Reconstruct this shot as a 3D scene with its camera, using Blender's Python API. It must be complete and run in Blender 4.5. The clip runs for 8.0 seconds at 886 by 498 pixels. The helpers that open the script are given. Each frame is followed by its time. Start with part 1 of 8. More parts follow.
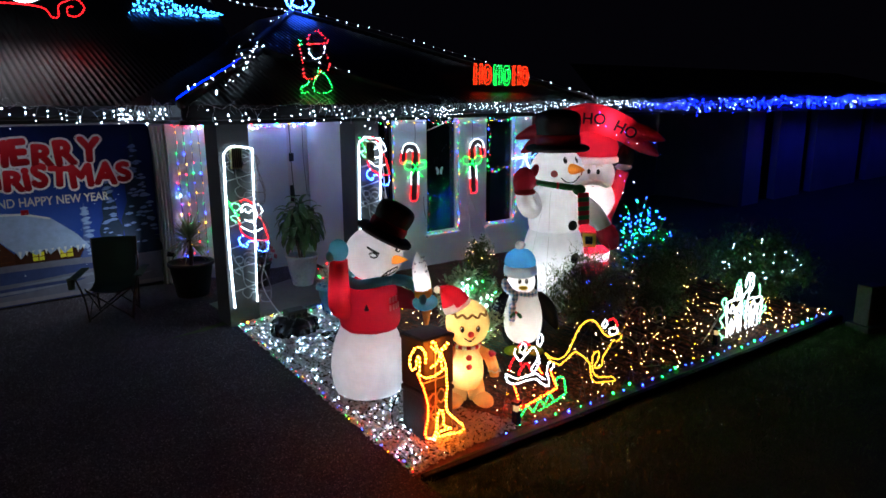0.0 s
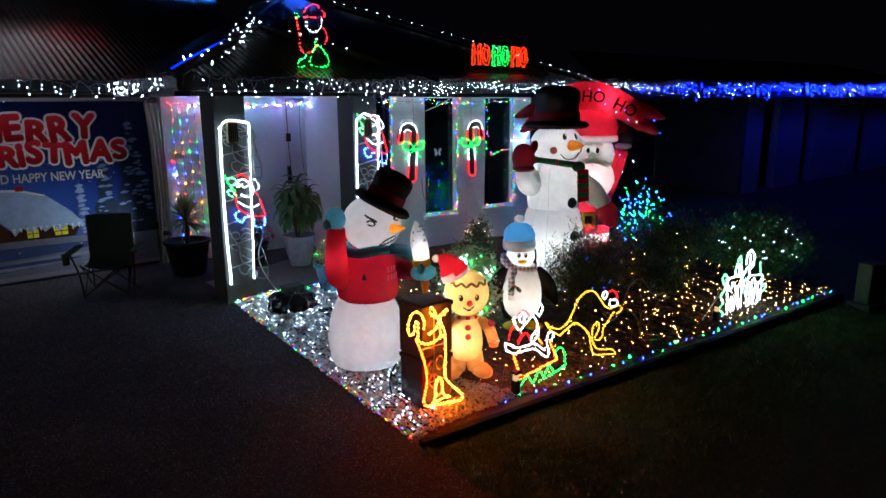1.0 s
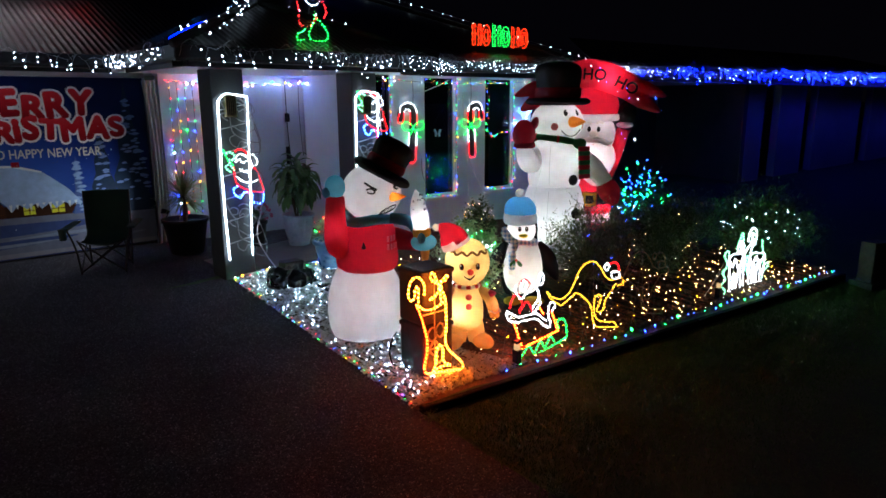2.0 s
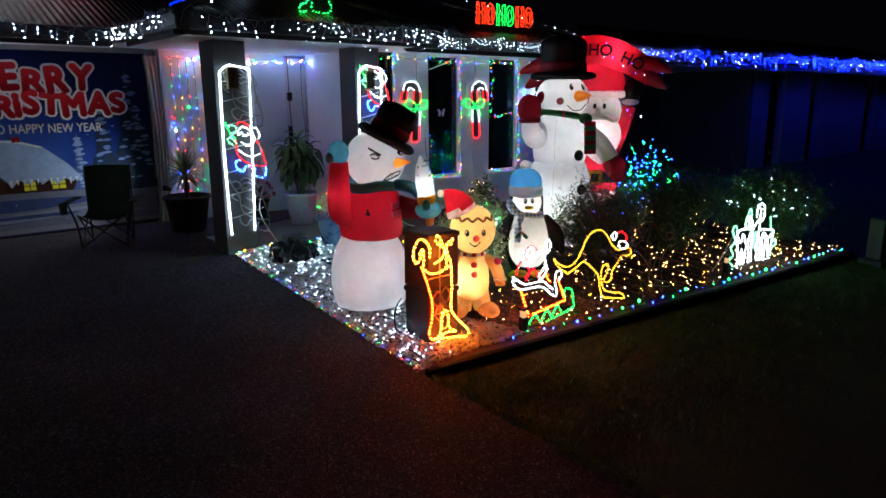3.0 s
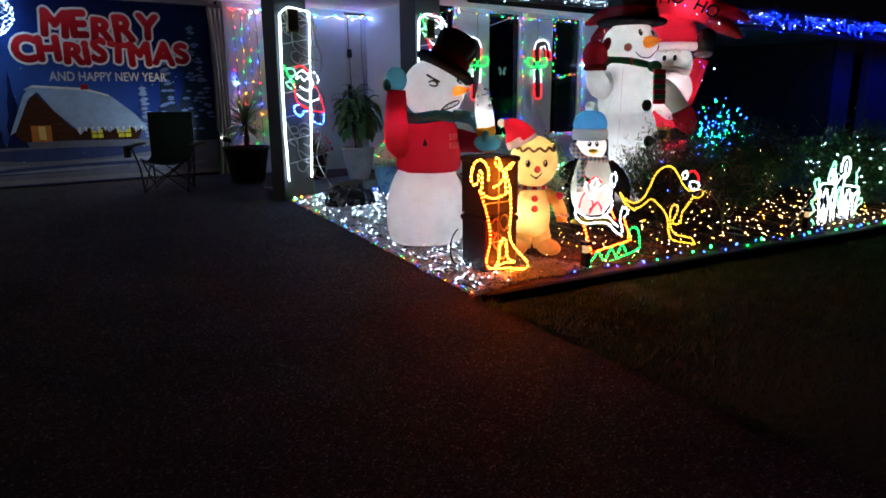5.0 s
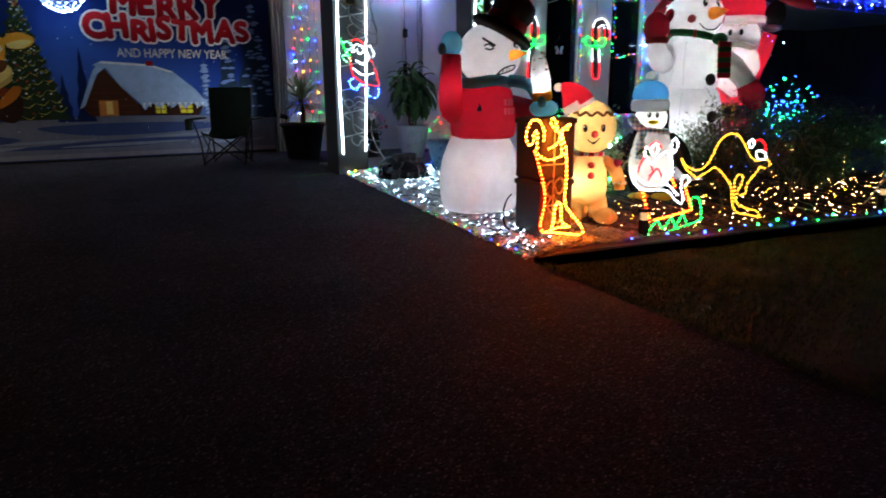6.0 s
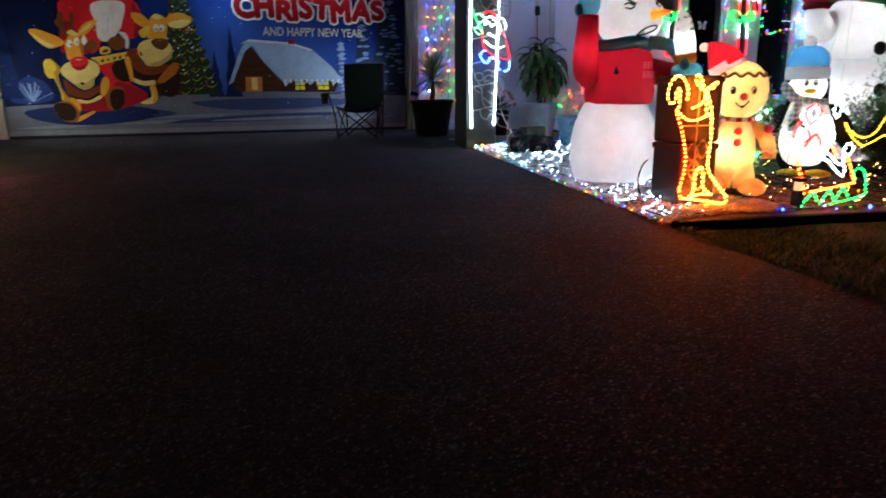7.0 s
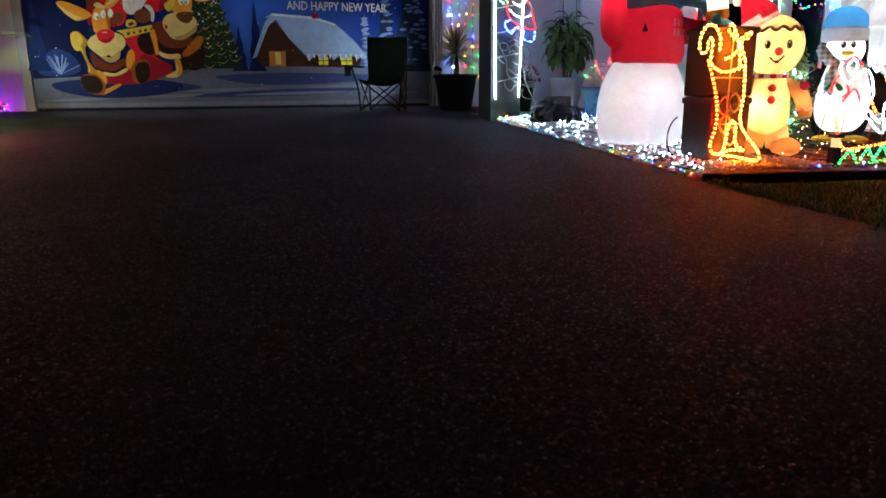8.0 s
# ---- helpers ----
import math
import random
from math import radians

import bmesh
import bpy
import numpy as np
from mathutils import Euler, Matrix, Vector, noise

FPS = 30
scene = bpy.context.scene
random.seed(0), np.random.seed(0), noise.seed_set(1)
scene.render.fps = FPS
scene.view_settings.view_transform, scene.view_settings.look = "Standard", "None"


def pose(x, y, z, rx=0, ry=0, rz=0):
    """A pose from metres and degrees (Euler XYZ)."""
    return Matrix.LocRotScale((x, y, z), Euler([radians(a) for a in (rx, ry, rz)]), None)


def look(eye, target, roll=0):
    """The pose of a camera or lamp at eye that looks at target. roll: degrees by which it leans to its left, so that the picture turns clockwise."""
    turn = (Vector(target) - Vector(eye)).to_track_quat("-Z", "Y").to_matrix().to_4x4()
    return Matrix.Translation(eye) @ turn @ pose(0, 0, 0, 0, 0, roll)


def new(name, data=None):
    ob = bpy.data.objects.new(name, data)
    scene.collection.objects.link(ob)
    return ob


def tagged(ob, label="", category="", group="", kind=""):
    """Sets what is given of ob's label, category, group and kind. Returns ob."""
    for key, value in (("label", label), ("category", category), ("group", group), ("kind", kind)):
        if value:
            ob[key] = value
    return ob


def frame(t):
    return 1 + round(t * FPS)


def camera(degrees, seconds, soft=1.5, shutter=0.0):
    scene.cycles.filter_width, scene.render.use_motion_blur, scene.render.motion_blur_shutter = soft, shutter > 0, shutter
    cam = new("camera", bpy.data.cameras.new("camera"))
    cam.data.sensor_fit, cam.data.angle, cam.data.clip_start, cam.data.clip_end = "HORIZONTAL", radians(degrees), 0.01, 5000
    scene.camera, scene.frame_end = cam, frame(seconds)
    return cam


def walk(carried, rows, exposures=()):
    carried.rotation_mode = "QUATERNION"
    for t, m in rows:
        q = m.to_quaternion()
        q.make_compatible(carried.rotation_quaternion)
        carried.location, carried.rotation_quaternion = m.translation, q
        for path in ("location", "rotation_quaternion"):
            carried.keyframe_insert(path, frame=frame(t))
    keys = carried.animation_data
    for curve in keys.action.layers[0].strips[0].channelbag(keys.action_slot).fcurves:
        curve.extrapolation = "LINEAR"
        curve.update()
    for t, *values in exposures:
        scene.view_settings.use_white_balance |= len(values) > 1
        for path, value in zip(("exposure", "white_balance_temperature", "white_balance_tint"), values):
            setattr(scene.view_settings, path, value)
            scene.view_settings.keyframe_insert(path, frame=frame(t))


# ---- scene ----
cam = camera(67.7, 8.0, soft=1.6, shutter=0.5)
METRES, EYE, TILT, LEAN, TURN = 2.15, 2.30, -12.3, 0.3, -40.5
ROWS = [
    (0.0, 0.0, 0.0, 0.0, -0.0, -0.0, -0.0),
    (0.5, 0.0004, 0.0138, -0.0581, -0.08, -0.1, 0.02),
    (1.0, -0.0016, 0.0292, -0.1176, -0.16, -0.15, 0.04),
    (1.5, -0.0036, 0.0425, -0.1733, -0.23, -0.27, 0.06),
    (3.0, -0.0178, 0.0947, -0.3505, -0.04, -0.54, 0.07),
    (3.5, -0.022, 0.1253, -0.4126, 0.45, -0.59, -0.06),
    (4.0, -0.028, 0.1539, -0.4753, 1.57, -0.66, -0.29),
    (4.5, -0.0226, 0.1736, -0.5331, 3.4, -0.78, -0.7),
    (6.0, -0.0225, 0.2145, -0.707, 9.43, -1.18, -1.97),
    (6.5, -0.0369, 0.2325, -0.7662, 14.27, -1.48, -2.96),
    (7.0, -0.0477, 0.2466, -0.8242, 19.8, -1.9, -4.08),
    (7.5, -0.0501, 0.2651, -0.89, 21.7, -2.14, -4.46),
    (8.0, -0.0498, 0.2809, -0.9519, 21.77, -2.23, -4.48),
]
walk(cam, [(t, pose(0, 0, EYE, TILT, LEAN, TURN) @ pose(METRES * x, METRES * y, METRES * z, 90 + pitch, roll, yaw)) for t, x, y, z, yaw, pitch, roll in ROWS],
     [(0.0, 0.05), (4.5, 0.0), (6.0, 0.15), (6.6, 0.4), (8.0, 0.72)])

# ---- light: a black night sky; everything else is lit by the decorations ----
world = bpy.data.worlds.new("night_sky")
scene.world = world
world.use_nodes = True
world.node_tree.nodes["Background"].inputs[0].default_value = (0.26, 0.23, 0.46, 1)
world.node_tree.nodes["Background"].inputs[1].default_value = 0.0036

FABRIC_WATTS = 0.8   # scale of the lamps inside the inflatables
BULB = 1.3           # scale of the fairy lights
ROPE = 1.0           # scale of the rope lights


def lamp_at(name, place, watts, colour=(1, 1, 1), radius=0.03):
    data = bpy.data.lights.new(name, "POINT")
    data.energy, data.color, data.shadow_soft_size = watts, colour, radius
    ob = new(name, data)
    ob.location = place
    return ob


# ---- materials ----
def tree_of(name):
    m = bpy.data.materials.new(name)
    m.use_nodes = True
    n = m.node_tree.nodes
    n.clear()
    return m, n, m.node_tree.links, n.new("ShaderNodeOutputMaterial")


def coords(n, l, where="Object"):
    c = n.new("ShaderNodeTexCoord")
    return c.outputs[where]


def noise_of(n, l, vec, scale, detail=4.0, rough=0.6):
    t = n.new("ShaderNodeTexNoise")
    t.inputs["Scale"].default_value, t.inputs["Detail"].default_value, t.inputs["Roughness"].default_value = scale, detail, rough
    l.new(vec, t.inputs["Vector"])
    return t.outputs["Fac"]


def ramp(n, l, fac, stops):
    r = n.new("ShaderNodeValToRGB")
    e = r.color_ramp.elements
    while len(e) < len(stops):
        e.new(0.5)
    for el, (p, c) in zip(e, stops):
        el.position, el.color = p, (*c, 1)
    l.new(fac, r.inputs[0])
    return r.outputs[0]


def surface(name, a, b, rough=0.6, grain=40.0, blotch=3.0, bump=0.3, bump_scale=None, metal=0.0, spec=0.5, where="Object"):
    """A two-scale material: colour a to b over fine grain and large blotches, with fine relief."""
    m, n, l, out = tree_of(name)
    vec = coords(n, l, where)
    p = n.new("ShaderNodeBsdfPrincipled")
    fine, large = noise_of(n, l, vec, grain), noise_of(n, l, vec, blotch, 3.0)
    mix = n.new("ShaderNodeMath")
    mix.operation = "ADD"
    half = n.new("ShaderNodeMath")
    half.operation = "MULTIPLY"
    half.inputs[1].default_value = 0.5
    l.new(fine, mix.inputs[0]), l.new(large, mix.inputs[1]), l.new(mix.outputs[0], half.inputs[0])
    l.new(ramp(n, l, half.outputs[0], [(0.36, a), (0.64, b)]), p.inputs["Base Color"])
    rr = n.new("ShaderNodeMapRange")
    rr.inputs[3].default_value, rr.inputs[4].default_value = max(0.02, rough - 0.12), min(1, rough + 0.12)
    l.new(large, rr.inputs[0]), l.new(rr.outputs[0], p.inputs["Roughness"])
    p.inputs["Metallic"].default_value, p.inputs["Specular IOR Level"].default_value = metal, spec
    if bump:
        bp = n.new("ShaderNodeBump")
        bp.inputs["Strength"].default_value, bp.inputs["Distance"].default_value = bump, 0.01
        l.new(noise_of(n, l, vec, bump_scale or grain, 5.0), bp.inputs["Height"])
        l.new(bp.outputs[0], p.inputs["Normal"])
    l.new(p.outputs[0], out.inputs[0])
    return m


def fabric(name, colour, through_part=0.5, dirt=0.12):
    """Thin nylon that lets the lamp inside shine through."""
    m, n, l, out = tree_of(name)
    vec = coords(n, l)
    dark = tuple(c * (1 - dirt) for c in colour)
    col = ramp(n, l, noise_of(n, l, vec, 5.0), [(0.35, dark), (0.65, colour)])
    d, t, g = n.new("ShaderNodeBsdfDiffuse"), n.new("ShaderNodeBsdfTranslucent"), n.new("ShaderNodeBsdfGlossy")
    g.inputs["Roughness"].default_value = 0.45
    bp = n.new("ShaderNodeBump")
    bp.inputs["Strength"].default_value, bp.inputs["Distance"].default_value = 0.35, 0.03
    l.new(noise_of(n, l, vec, 9.0, 2.0), bp.inputs["Height"])
    for s in (d, t):
        l.new(col, s.inputs["Color"])
    for s in (d, t, g):
        l.new(bp.outputs[0], s.inputs["Normal"])
    m1, m2 = n.new("ShaderNodeMixShader"), n.new("ShaderNodeMixShader")
    m1.inputs[0].default_value, m2.inputs[0].default_value = through_part, 0.04
    l.new(d.outputs[0], m1.inputs[1]), l.new(t.outputs[0], m1.inputs[2])
    l.new(m1.outputs[0], m2.inputs[1]), l.new(g.outputs[0], m2.inputs[2])
    l.new(m2.outputs[0], out.inputs[0])
    return m


def glow(name, colour, strength):
    m, n, l, out = tree_of(name)
    e = n.new("ShaderNodeEmission")
    e.inputs[0].default_value, e.inputs[1].default_value = (*colour, 1), strength
    l.new(e.outputs[0], out.inputs[0])
    return m


def flat(name, colour, rough=0.6, metal=0.0, spec=0.5):
    d = tuple(c * 0.82 for c in colour)
    return surface(name, d, colour, rough, 60, 5, 0.08, metal=metal, spec=spec)


def bulb_mats(scale=1.0):
    k = 60.0 * BULB * scale
    return {
        "white": glow("bulb_cool_white", (0.48, 0.78, 1.0), k), "warm": glow("bulb_warm", (1.0, 0.42, 0.12), k * 0.42),
        "eave": glow("bulb_bright_white", (0.55, 0.76, 1.0), k * 0.42), "hip": glow("bulb_hip_white", (0.6, 0.8, 1.0), k * 0.16), "fringe": glow("bulb_fringe_white", (0.55, 0.78, 1.0), k * 0.25),
        "red": glow("bulb_red", (1.0, 0.006, 0.008), k * 0.6), "green": glow("bulb_green", (0.006, 1.0, 0.06), k * 0.65),
        "blue": glow("bulb_blue", (0.006, 0.03, 1.0), k * 0.8), "amber": glow("bulb_amber", (1.0, 0.3, 0.006), k * 0.6),
        "rose": glow("bulb_soft_red", (1.0, 0.02, 0.03), k * 0.16), "lime": glow("bulb_soft_green", (0.02, 1.0, 0.1), k * 0.14),
        "azure": glow("bulb_soft_blue", (0.02, 0.06, 1.0), k * 0.24), "gold": glow("bulb_soft_gold", (1.0, 0.38, 0.02), k * 0.14),
        "ice": glow("bulb_ice_blue", (0.0002, 0.003, 1.0), k * 1.3), "cream": glow("bulb_cream", (1.0, 0.62, 0.3), k * 0.45), "aqua": glow("bulb_aqua_blue", (0.02, 0.22, 1.0), k * 0.3), "frost": glow("bulb_frost_blue", (0.006, 0.022, 1.0), k * 0.6),
    }


BM = bulb_mats()
BULB_ORDER = ["white", "eave", "hip", "fringe", "rose", "lime", "azure", "gold", "warm", "red", "green", "blue", "amber", "ice", "frost", "aqua", "cream"]
ROPE_COLOURS = {
    "white": ((0.66, 0.88, 1.0), 36.0), "red": ((1.0, 0.01, 0.014), 9.0), "green": ((0.01, 1.0, 0.1), 11.0), "amber": ((1.0, 0.18, 0.01), 125.0), "yellow": ((1.0, 0.45, 0.03), 9.0),
    "blue": ((0.02, 0.1, 1.0), 110.0), "orange": ((1.0, 0.025, 0.002), 210.0), "mint": ((0.2, 1.0, 0.45), 9.0), "snow": ((0.75, 0.9, 1.0), 14.0), "candy": ((0.75, 0.9, 1.0), 14.0), "ice": ((0.1, 0.28, 1.0), 16.0), "coral": ((1.0, 0.03, 0.006), 14.0),
}
ROPES = {n: [glow("rope_" + n, c, k * ROPE), glow("rope_dim_" + n, c, max(1.0, 0.012 * k))] for n, (c, k) in ROPE_COLOURS.items()}
ROPES["dark"] = [flat("rope_unlit_amber", (0.2, 0.13, 0.05), 0.35)] * 2
ROPES["off"] = [flat("rope_unlit", (0.36, 0.38, 0.4), 0.3)] * 2

m_wall = surface("painted_render", (0.54, 0.61, 0.69), (0.66, 0.74, 0.83), 0.75, 90, 1.2, 0.25, 220)
m_wall_dark = surface("pillar_charcoal_render", (0.02, 0.023, 0.027), (0.036, 0.041, 0.046), 0.6, 70, 3, 0.3, 180)
m_soffit = surface("soffit_white", (0.66, 0.66, 0.68), (0.78, 0.78, 0.8), 0.6, 60, 2, 0.1)
m_gutter = surface("gutter_charcoal_steel", (0.008, 0.0085, 0.01), (0.016, 0.017, 0.019), 0.55, 60, 3, 0.05, spec=0.25)
m_roof = surface("roof_dark_steel", (0.009, 0.011, 0.011), (0.019, 0.022, 0.022), 0.34, 8, 1.5, 0.06, metal=0.2)
m_trim = surface("trim_offwhite", (0.6, 0.6, 0.58), (0.74, 0.74, 0.72), 0.5, 50, 2, 0.1)
m_timber = surface("sleeper_dark", (0.004, 0.0035, 0.003), (0.012, 0.01, 0.008), 0.9, 45, 6, 0.6, spec=0.1)
m_pebble = surface("pebble_pale", (0.34, 0.34, 0.35), (0.58, 0.57, 0.58), 0.75, 12, 3, 0.4, 120)
m_mulch = surface("mulch_bark", (0.06, 0.026, 0.015), (0.26, 0.12, 0.065), 0.9, 25, 5, 0.8)
m_soil = surface("bed_soil", (0.05, 0.024, 0.016), (0.13, 0.064, 0.04), 0.95, 30, 4, 0.8)
m_grass = surface("lawn_grass", (0.016, 0.042, 0.008), (0.045, 0.09, 0.018), 0.9, 30, 1.5, 0.5)
m_blade = surface("grass_blade", (0.03, 0.1, 0.013), (0.09, 0.2, 0.04), 0.7, 14, 2, 0.0)
m_black = surface("black_plastic", (0.005, 0.005, 0.006), (0.014, 0.014, 0.016), 0.6, 40, 4, 0.2, spec=0.25)
m_wire_w = flat("cable_white", (0.7, 0.72, 0.72), 0.4)
m_wire_d = flat("cable_dark_green", (0.015, 0.025, 0.018), 0.5)
m_leaf = surface("leaf_dark", (0.02, 0.045, 0.012), (0.07, 0.13, 0.035), 0.45, 9, 2, 0.15)
m_leaf2 = surface("leaf_olive", (0.05, 0.07, 0.025), (0.15, 0.17, 0.07), 0.55, 9, 2, 0.15)
m_leaf3 = surface("leaf_fern", (0.04, 0.11, 0.03), (0.1, 0.27, 0.07), 0.5, 9, 2, 0.15)
m_twig = surface("twig_brown", (0.05, 0.03, 0.018), (0.12, 0.08, 0.05), 0.8, 30, 6, 0.4)


def driveway_material():
    """Exposed aggregate: pale and dark stones in grey paste."""
    m, n, l, out = tree_of("exposed_aggregate")
    vec = coords(n, l)
    p = n.new("ShaderNodeBsdfPrincipled")
    v = n.new("ShaderNodeTexVoronoi")
    v.inputs["Scale"].default_value = 130
    l.new(vec, v.inputs["Vector"])
    sep = n.new("ShaderNodeSeparateColor")
    l.new(v.outputs["Color"], sep.inputs[0])
    stones = ramp(n, l, sep.outputs[0], [(0.0, (0.034, 0.03, 0.037)), (0.6, (0.072, 0.065, 0.078)), (0.93, (0.112, 0.103, 0.118)), (1.0, (0.32, 0.3, 0.33))])
    stain = ramp(n, l, noise_of(n, l, vec, 1.1, 5), [(0.3, (0.55, 0.55, 0.56)), (0.7, (1, 1, 1))])
    mul = n.new("ShaderNodeMix")
    mul.data_type, mul.blend_type = "RGBA", "MULTIPLY"
    mul.inputs[0].default_value = 1
    l.new(stones, mul.inputs[6]), l.new(stain, mul.inputs[7]), l.new(mul.outputs[2], p.inputs["Base Color"])
    l.new(ramp(n, l, sep.outputs[1], [(0.0, (0.4, 0.4, 0.4)), (0.05, (0.5, 0.5, 0.5)), (0.08, (0.86, 0.86, 0.86)), (1.0, (0.95, 0.95, 0.95))]), p.inputs["Roughness"])
    p.inputs["Specular IOR Level"].default_value = 0.08
    bp = n.new("ShaderNodeBump")
    bp.inputs["Strength"].default_value, bp.inputs["Distance"].default_value = 0.6, 0.004
    inv = n.new("ShaderNodeMath")
    inv.operation = "SUBTRACT"
    inv.inputs[0].default_value = 1
    l.new(v.outputs["Distance"], inv.inputs[1]), l.new(inv.outputs[0], bp.inputs["Height"])
    l.new(bp.outputs[0], p.inputs["Normal"]), l.new(p.outputs[0], out.inputs[0])
    return m


m_drive = driveway_material()


def tinted_glass():
    m, n, l, out = tree_of("window_glass_tinted")
    p = n.new("ShaderNodeBsdfPrincipled")
    p.inputs["Base Color"].default_value = (0.1, 0.11, 0.14, 1)
    p.inputs["Roughness"].default_value, p.inputs["Transmission Weight"].default_value, p.inputs["IOR"].default_value = 0.02, 1.0, 1.45
    l.new(p.outputs[0], out.inputs[0])
    return m


m_glass = tinted_glass()


# ---- mesh helpers ----
def mesh_of(name, bm, mat, smooth=False):
    me = bpy.data.meshes.new(name)
    bmesh.ops.recalc_face_normals(bm, faces=bm.faces)
    bm.to_mesh(me)
    bm.free()
    for m in (mat if isinstance(mat, (list, tuple)) else [mat]):
        me.materials.append(m)
    if smooth:
        me.polygons.foreach_set("use_smooth", [True] * len(me.polygons))
    return me


def part(name, bm, mat, parent, label="", smooth=False, shadow=True):
    ob = new(name, mesh_of(name, bm, mat, smooth))
    ob.parent = parent
    if label:
        ob["label"] = label
    ob.visible_shadow = shadow
    return ob


def thing(name, place, label, category, group="", kind="", rz=0.0):
    ob = new(name)
    ob.empty_display_size = 0.1
    ob.matrix_basis = pose(*place, 0, 0, rz)
    return tagged(ob, label, category, group, kind)


def solid(name, bm, mat, label, category, kind="structure", smooth=False, group=""):
    return tagged(new(name, mesh_of(name, bm, mat, smooth)), label, category, group, kind)


def box(bm, lo, hi, mi=0, bevel=0.0, m=None):
    c = [(a + b) / 2 for a, b in zip(lo, hi)]
    s = [abs(b - a) for a, b in zip(lo, hi)]
    mat = Matrix.Translation(c) @ Matrix.Diagonal((*s, 1))
    r = bmesh.ops.create_cube(bm, size=1, matrix=(m @ mat) if m else mat)
    fs = {f for v in r["verts"] for f in v.link_faces}
    for f in fs:
        f.material_index = mi
    if bevel:
        es = {e for v in r["verts"] for e in v.link_edges}
        bmesh.ops.bevel(bm, geom=list(es), offset=bevel, segments=2, affect="EDGES", profile=0.5)
    return bm


def smooth_path(pts, step=0.02, closed=False):
    """Points along a Catmull-Rom curve through pts, about step apart."""
    pts = [Vector(p) for p in pts]
    if len(pts) == 2:
        k = max(2, int((pts[1] - pts[0]).length / step))
        return [pts[0].lerp(pts[1], i / k) for i in range(k + 1)]
    out, n = [], len(pts)
    for i in range(n if closed else n - 1):
        if closed:
            a, b, c, d = pts[i - 1], pts[i], pts[(i + 1) % n], pts[(i + 2) % n]
        else:
            a, b, c, d = pts[max(i - 1, 0)], pts[i], pts[i + 1], pts[min(i + 2, n - 1)]
        k = max(2, int((c - b).length / step))
        for j in range(k):
            t = j / k
            out.append(0.5 * ((2 * b) + (c - a) * t + (2 * a - 5 * b + 4 * c - d) * t * t + (3 * b - a - 3 * c + d) * t ** 3))
    out.append(pts[0].copy() if closed else pts[-1])
    return out


def tube(bm, pts, radius, seg=6, bead=0.0, mi=0, cap=True):
    """A tube along pts. radius: a number or a function of 0..1."""
    pts = [Vector(p) for p in pts]
    n = len(pts)
    if n < 2:
        return
    rings, up = [], Vector((0.13, 0.31, 0.94))
    for i, p in enumerate(pts):
        d = (pts[min(i + 1, n - 1)] - pts[max(i - 1, 0)])
        d = d.normalized() if d.length > 1e-9 else Vector((0, 0, 1))
        if abs(d.dot(up)) > 0.98:
            up = Vector((1, 0.2, 0.1)).normalized()
        s = d.cross(up).normalized()
        u = s.cross(d)
        r = radius(i / (n - 1)) if callable(radius) else radius
        r *= 1 if i % 3 else 1 - bead
        rings.append([bm.verts.new(p + r * (math.cos(a) * s + math.sin(a) * u)) for a in (2 * math.pi * k / seg for k in range(seg))])
    for ring_no, (a, b) in enumerate(zip(rings, rings[1:])):
        for k in range(seg):
            f = bm.faces.new((a[k], a[(k + 1) % seg], b[(k + 1) % seg], b[k]))
            f.material_index = mi if not bead or ring_no % 3 == 1 else mi + 1
    if cap:
        for r in (rings[0], rings[-1]):
            bm.faces.new(r).material_index = mi


def lathe(bm, profile, seg=32, centre=(0, 0, 0), m=None, wave=0.0, lobes=6, mi=0, squash=(1, 1)):
    """Turns a profile of (radius, height) round z; wave puffs it between its seams."""
    rings, c = [], Vector(centre)
    for r, z in profile:
        ring = []
        for k in range(seg):
            a = 2 * math.pi * k / seg
            w = 1 - wave * (1 - abs(math.sin(lobes * a / 2)) ** 0.6)
            v = Vector((r * w * math.cos(a) * squash[0], r * w * math.sin(a) * squash[1], z))
            ring.append(bm.verts.new((m @ v if m else v) + c))
        rings.append(ring)
    for a, b in zip(rings, rings[1:]):
        for k in range(seg):
            bm.faces.new((a[k], a[(k + 1) % seg], b[(k + 1) % seg], b[k])).material_index = mi
    for ring in (rings[0], rings[-1]):
        if (ring[0].co - ring[seg // 2].co).length > 1e-4:
            bm.faces.new(ring).material_index = mi
    return bm


def ball(bm, centre, radii, m=None, seg=24, rows=14, mi=0):
    rx, ry, rz = radii
    prof = [(math.sin(math.pi * i / rows) or 1e-4, -math.cos(math.pi * i / rows)) for i in range(rows + 1)]
    mm = (m or Matrix.Identity(4)) @ Matrix.Diagonal((rx, ry, rz, 1))
    return lathe(bm, [(max(r, 1e-4), z) for r, z in prof], seg, centre, mm, mi=mi)


def prism(bm, outline, y0, y1, mi=0):
    """A flat shape given by (x, z) round its edge, with depth from y0 to y1."""
    a = [bm.verts.new((x, y0, z)) for x, z in outline]
    b = [bm.verts.new((x, y1, z)) for x, z in outline]
    n = len(outline)
    fs = [bm.faces.new(a), bm.faces.new(list(reversed(b)))]
    for k in range(n):
        fs.append(bm.faces.new((a[k], b[k], b[(k + 1) % n], a[(k + 1) % n])))
    for f in fs:
        f.material_index = mi
    return bm


def round_shape(pts, step=0.03):
    return [(p.x, p.y) for p in smooth_path([(x, z, 0) for x, z in pts], step, True)[:-1]]


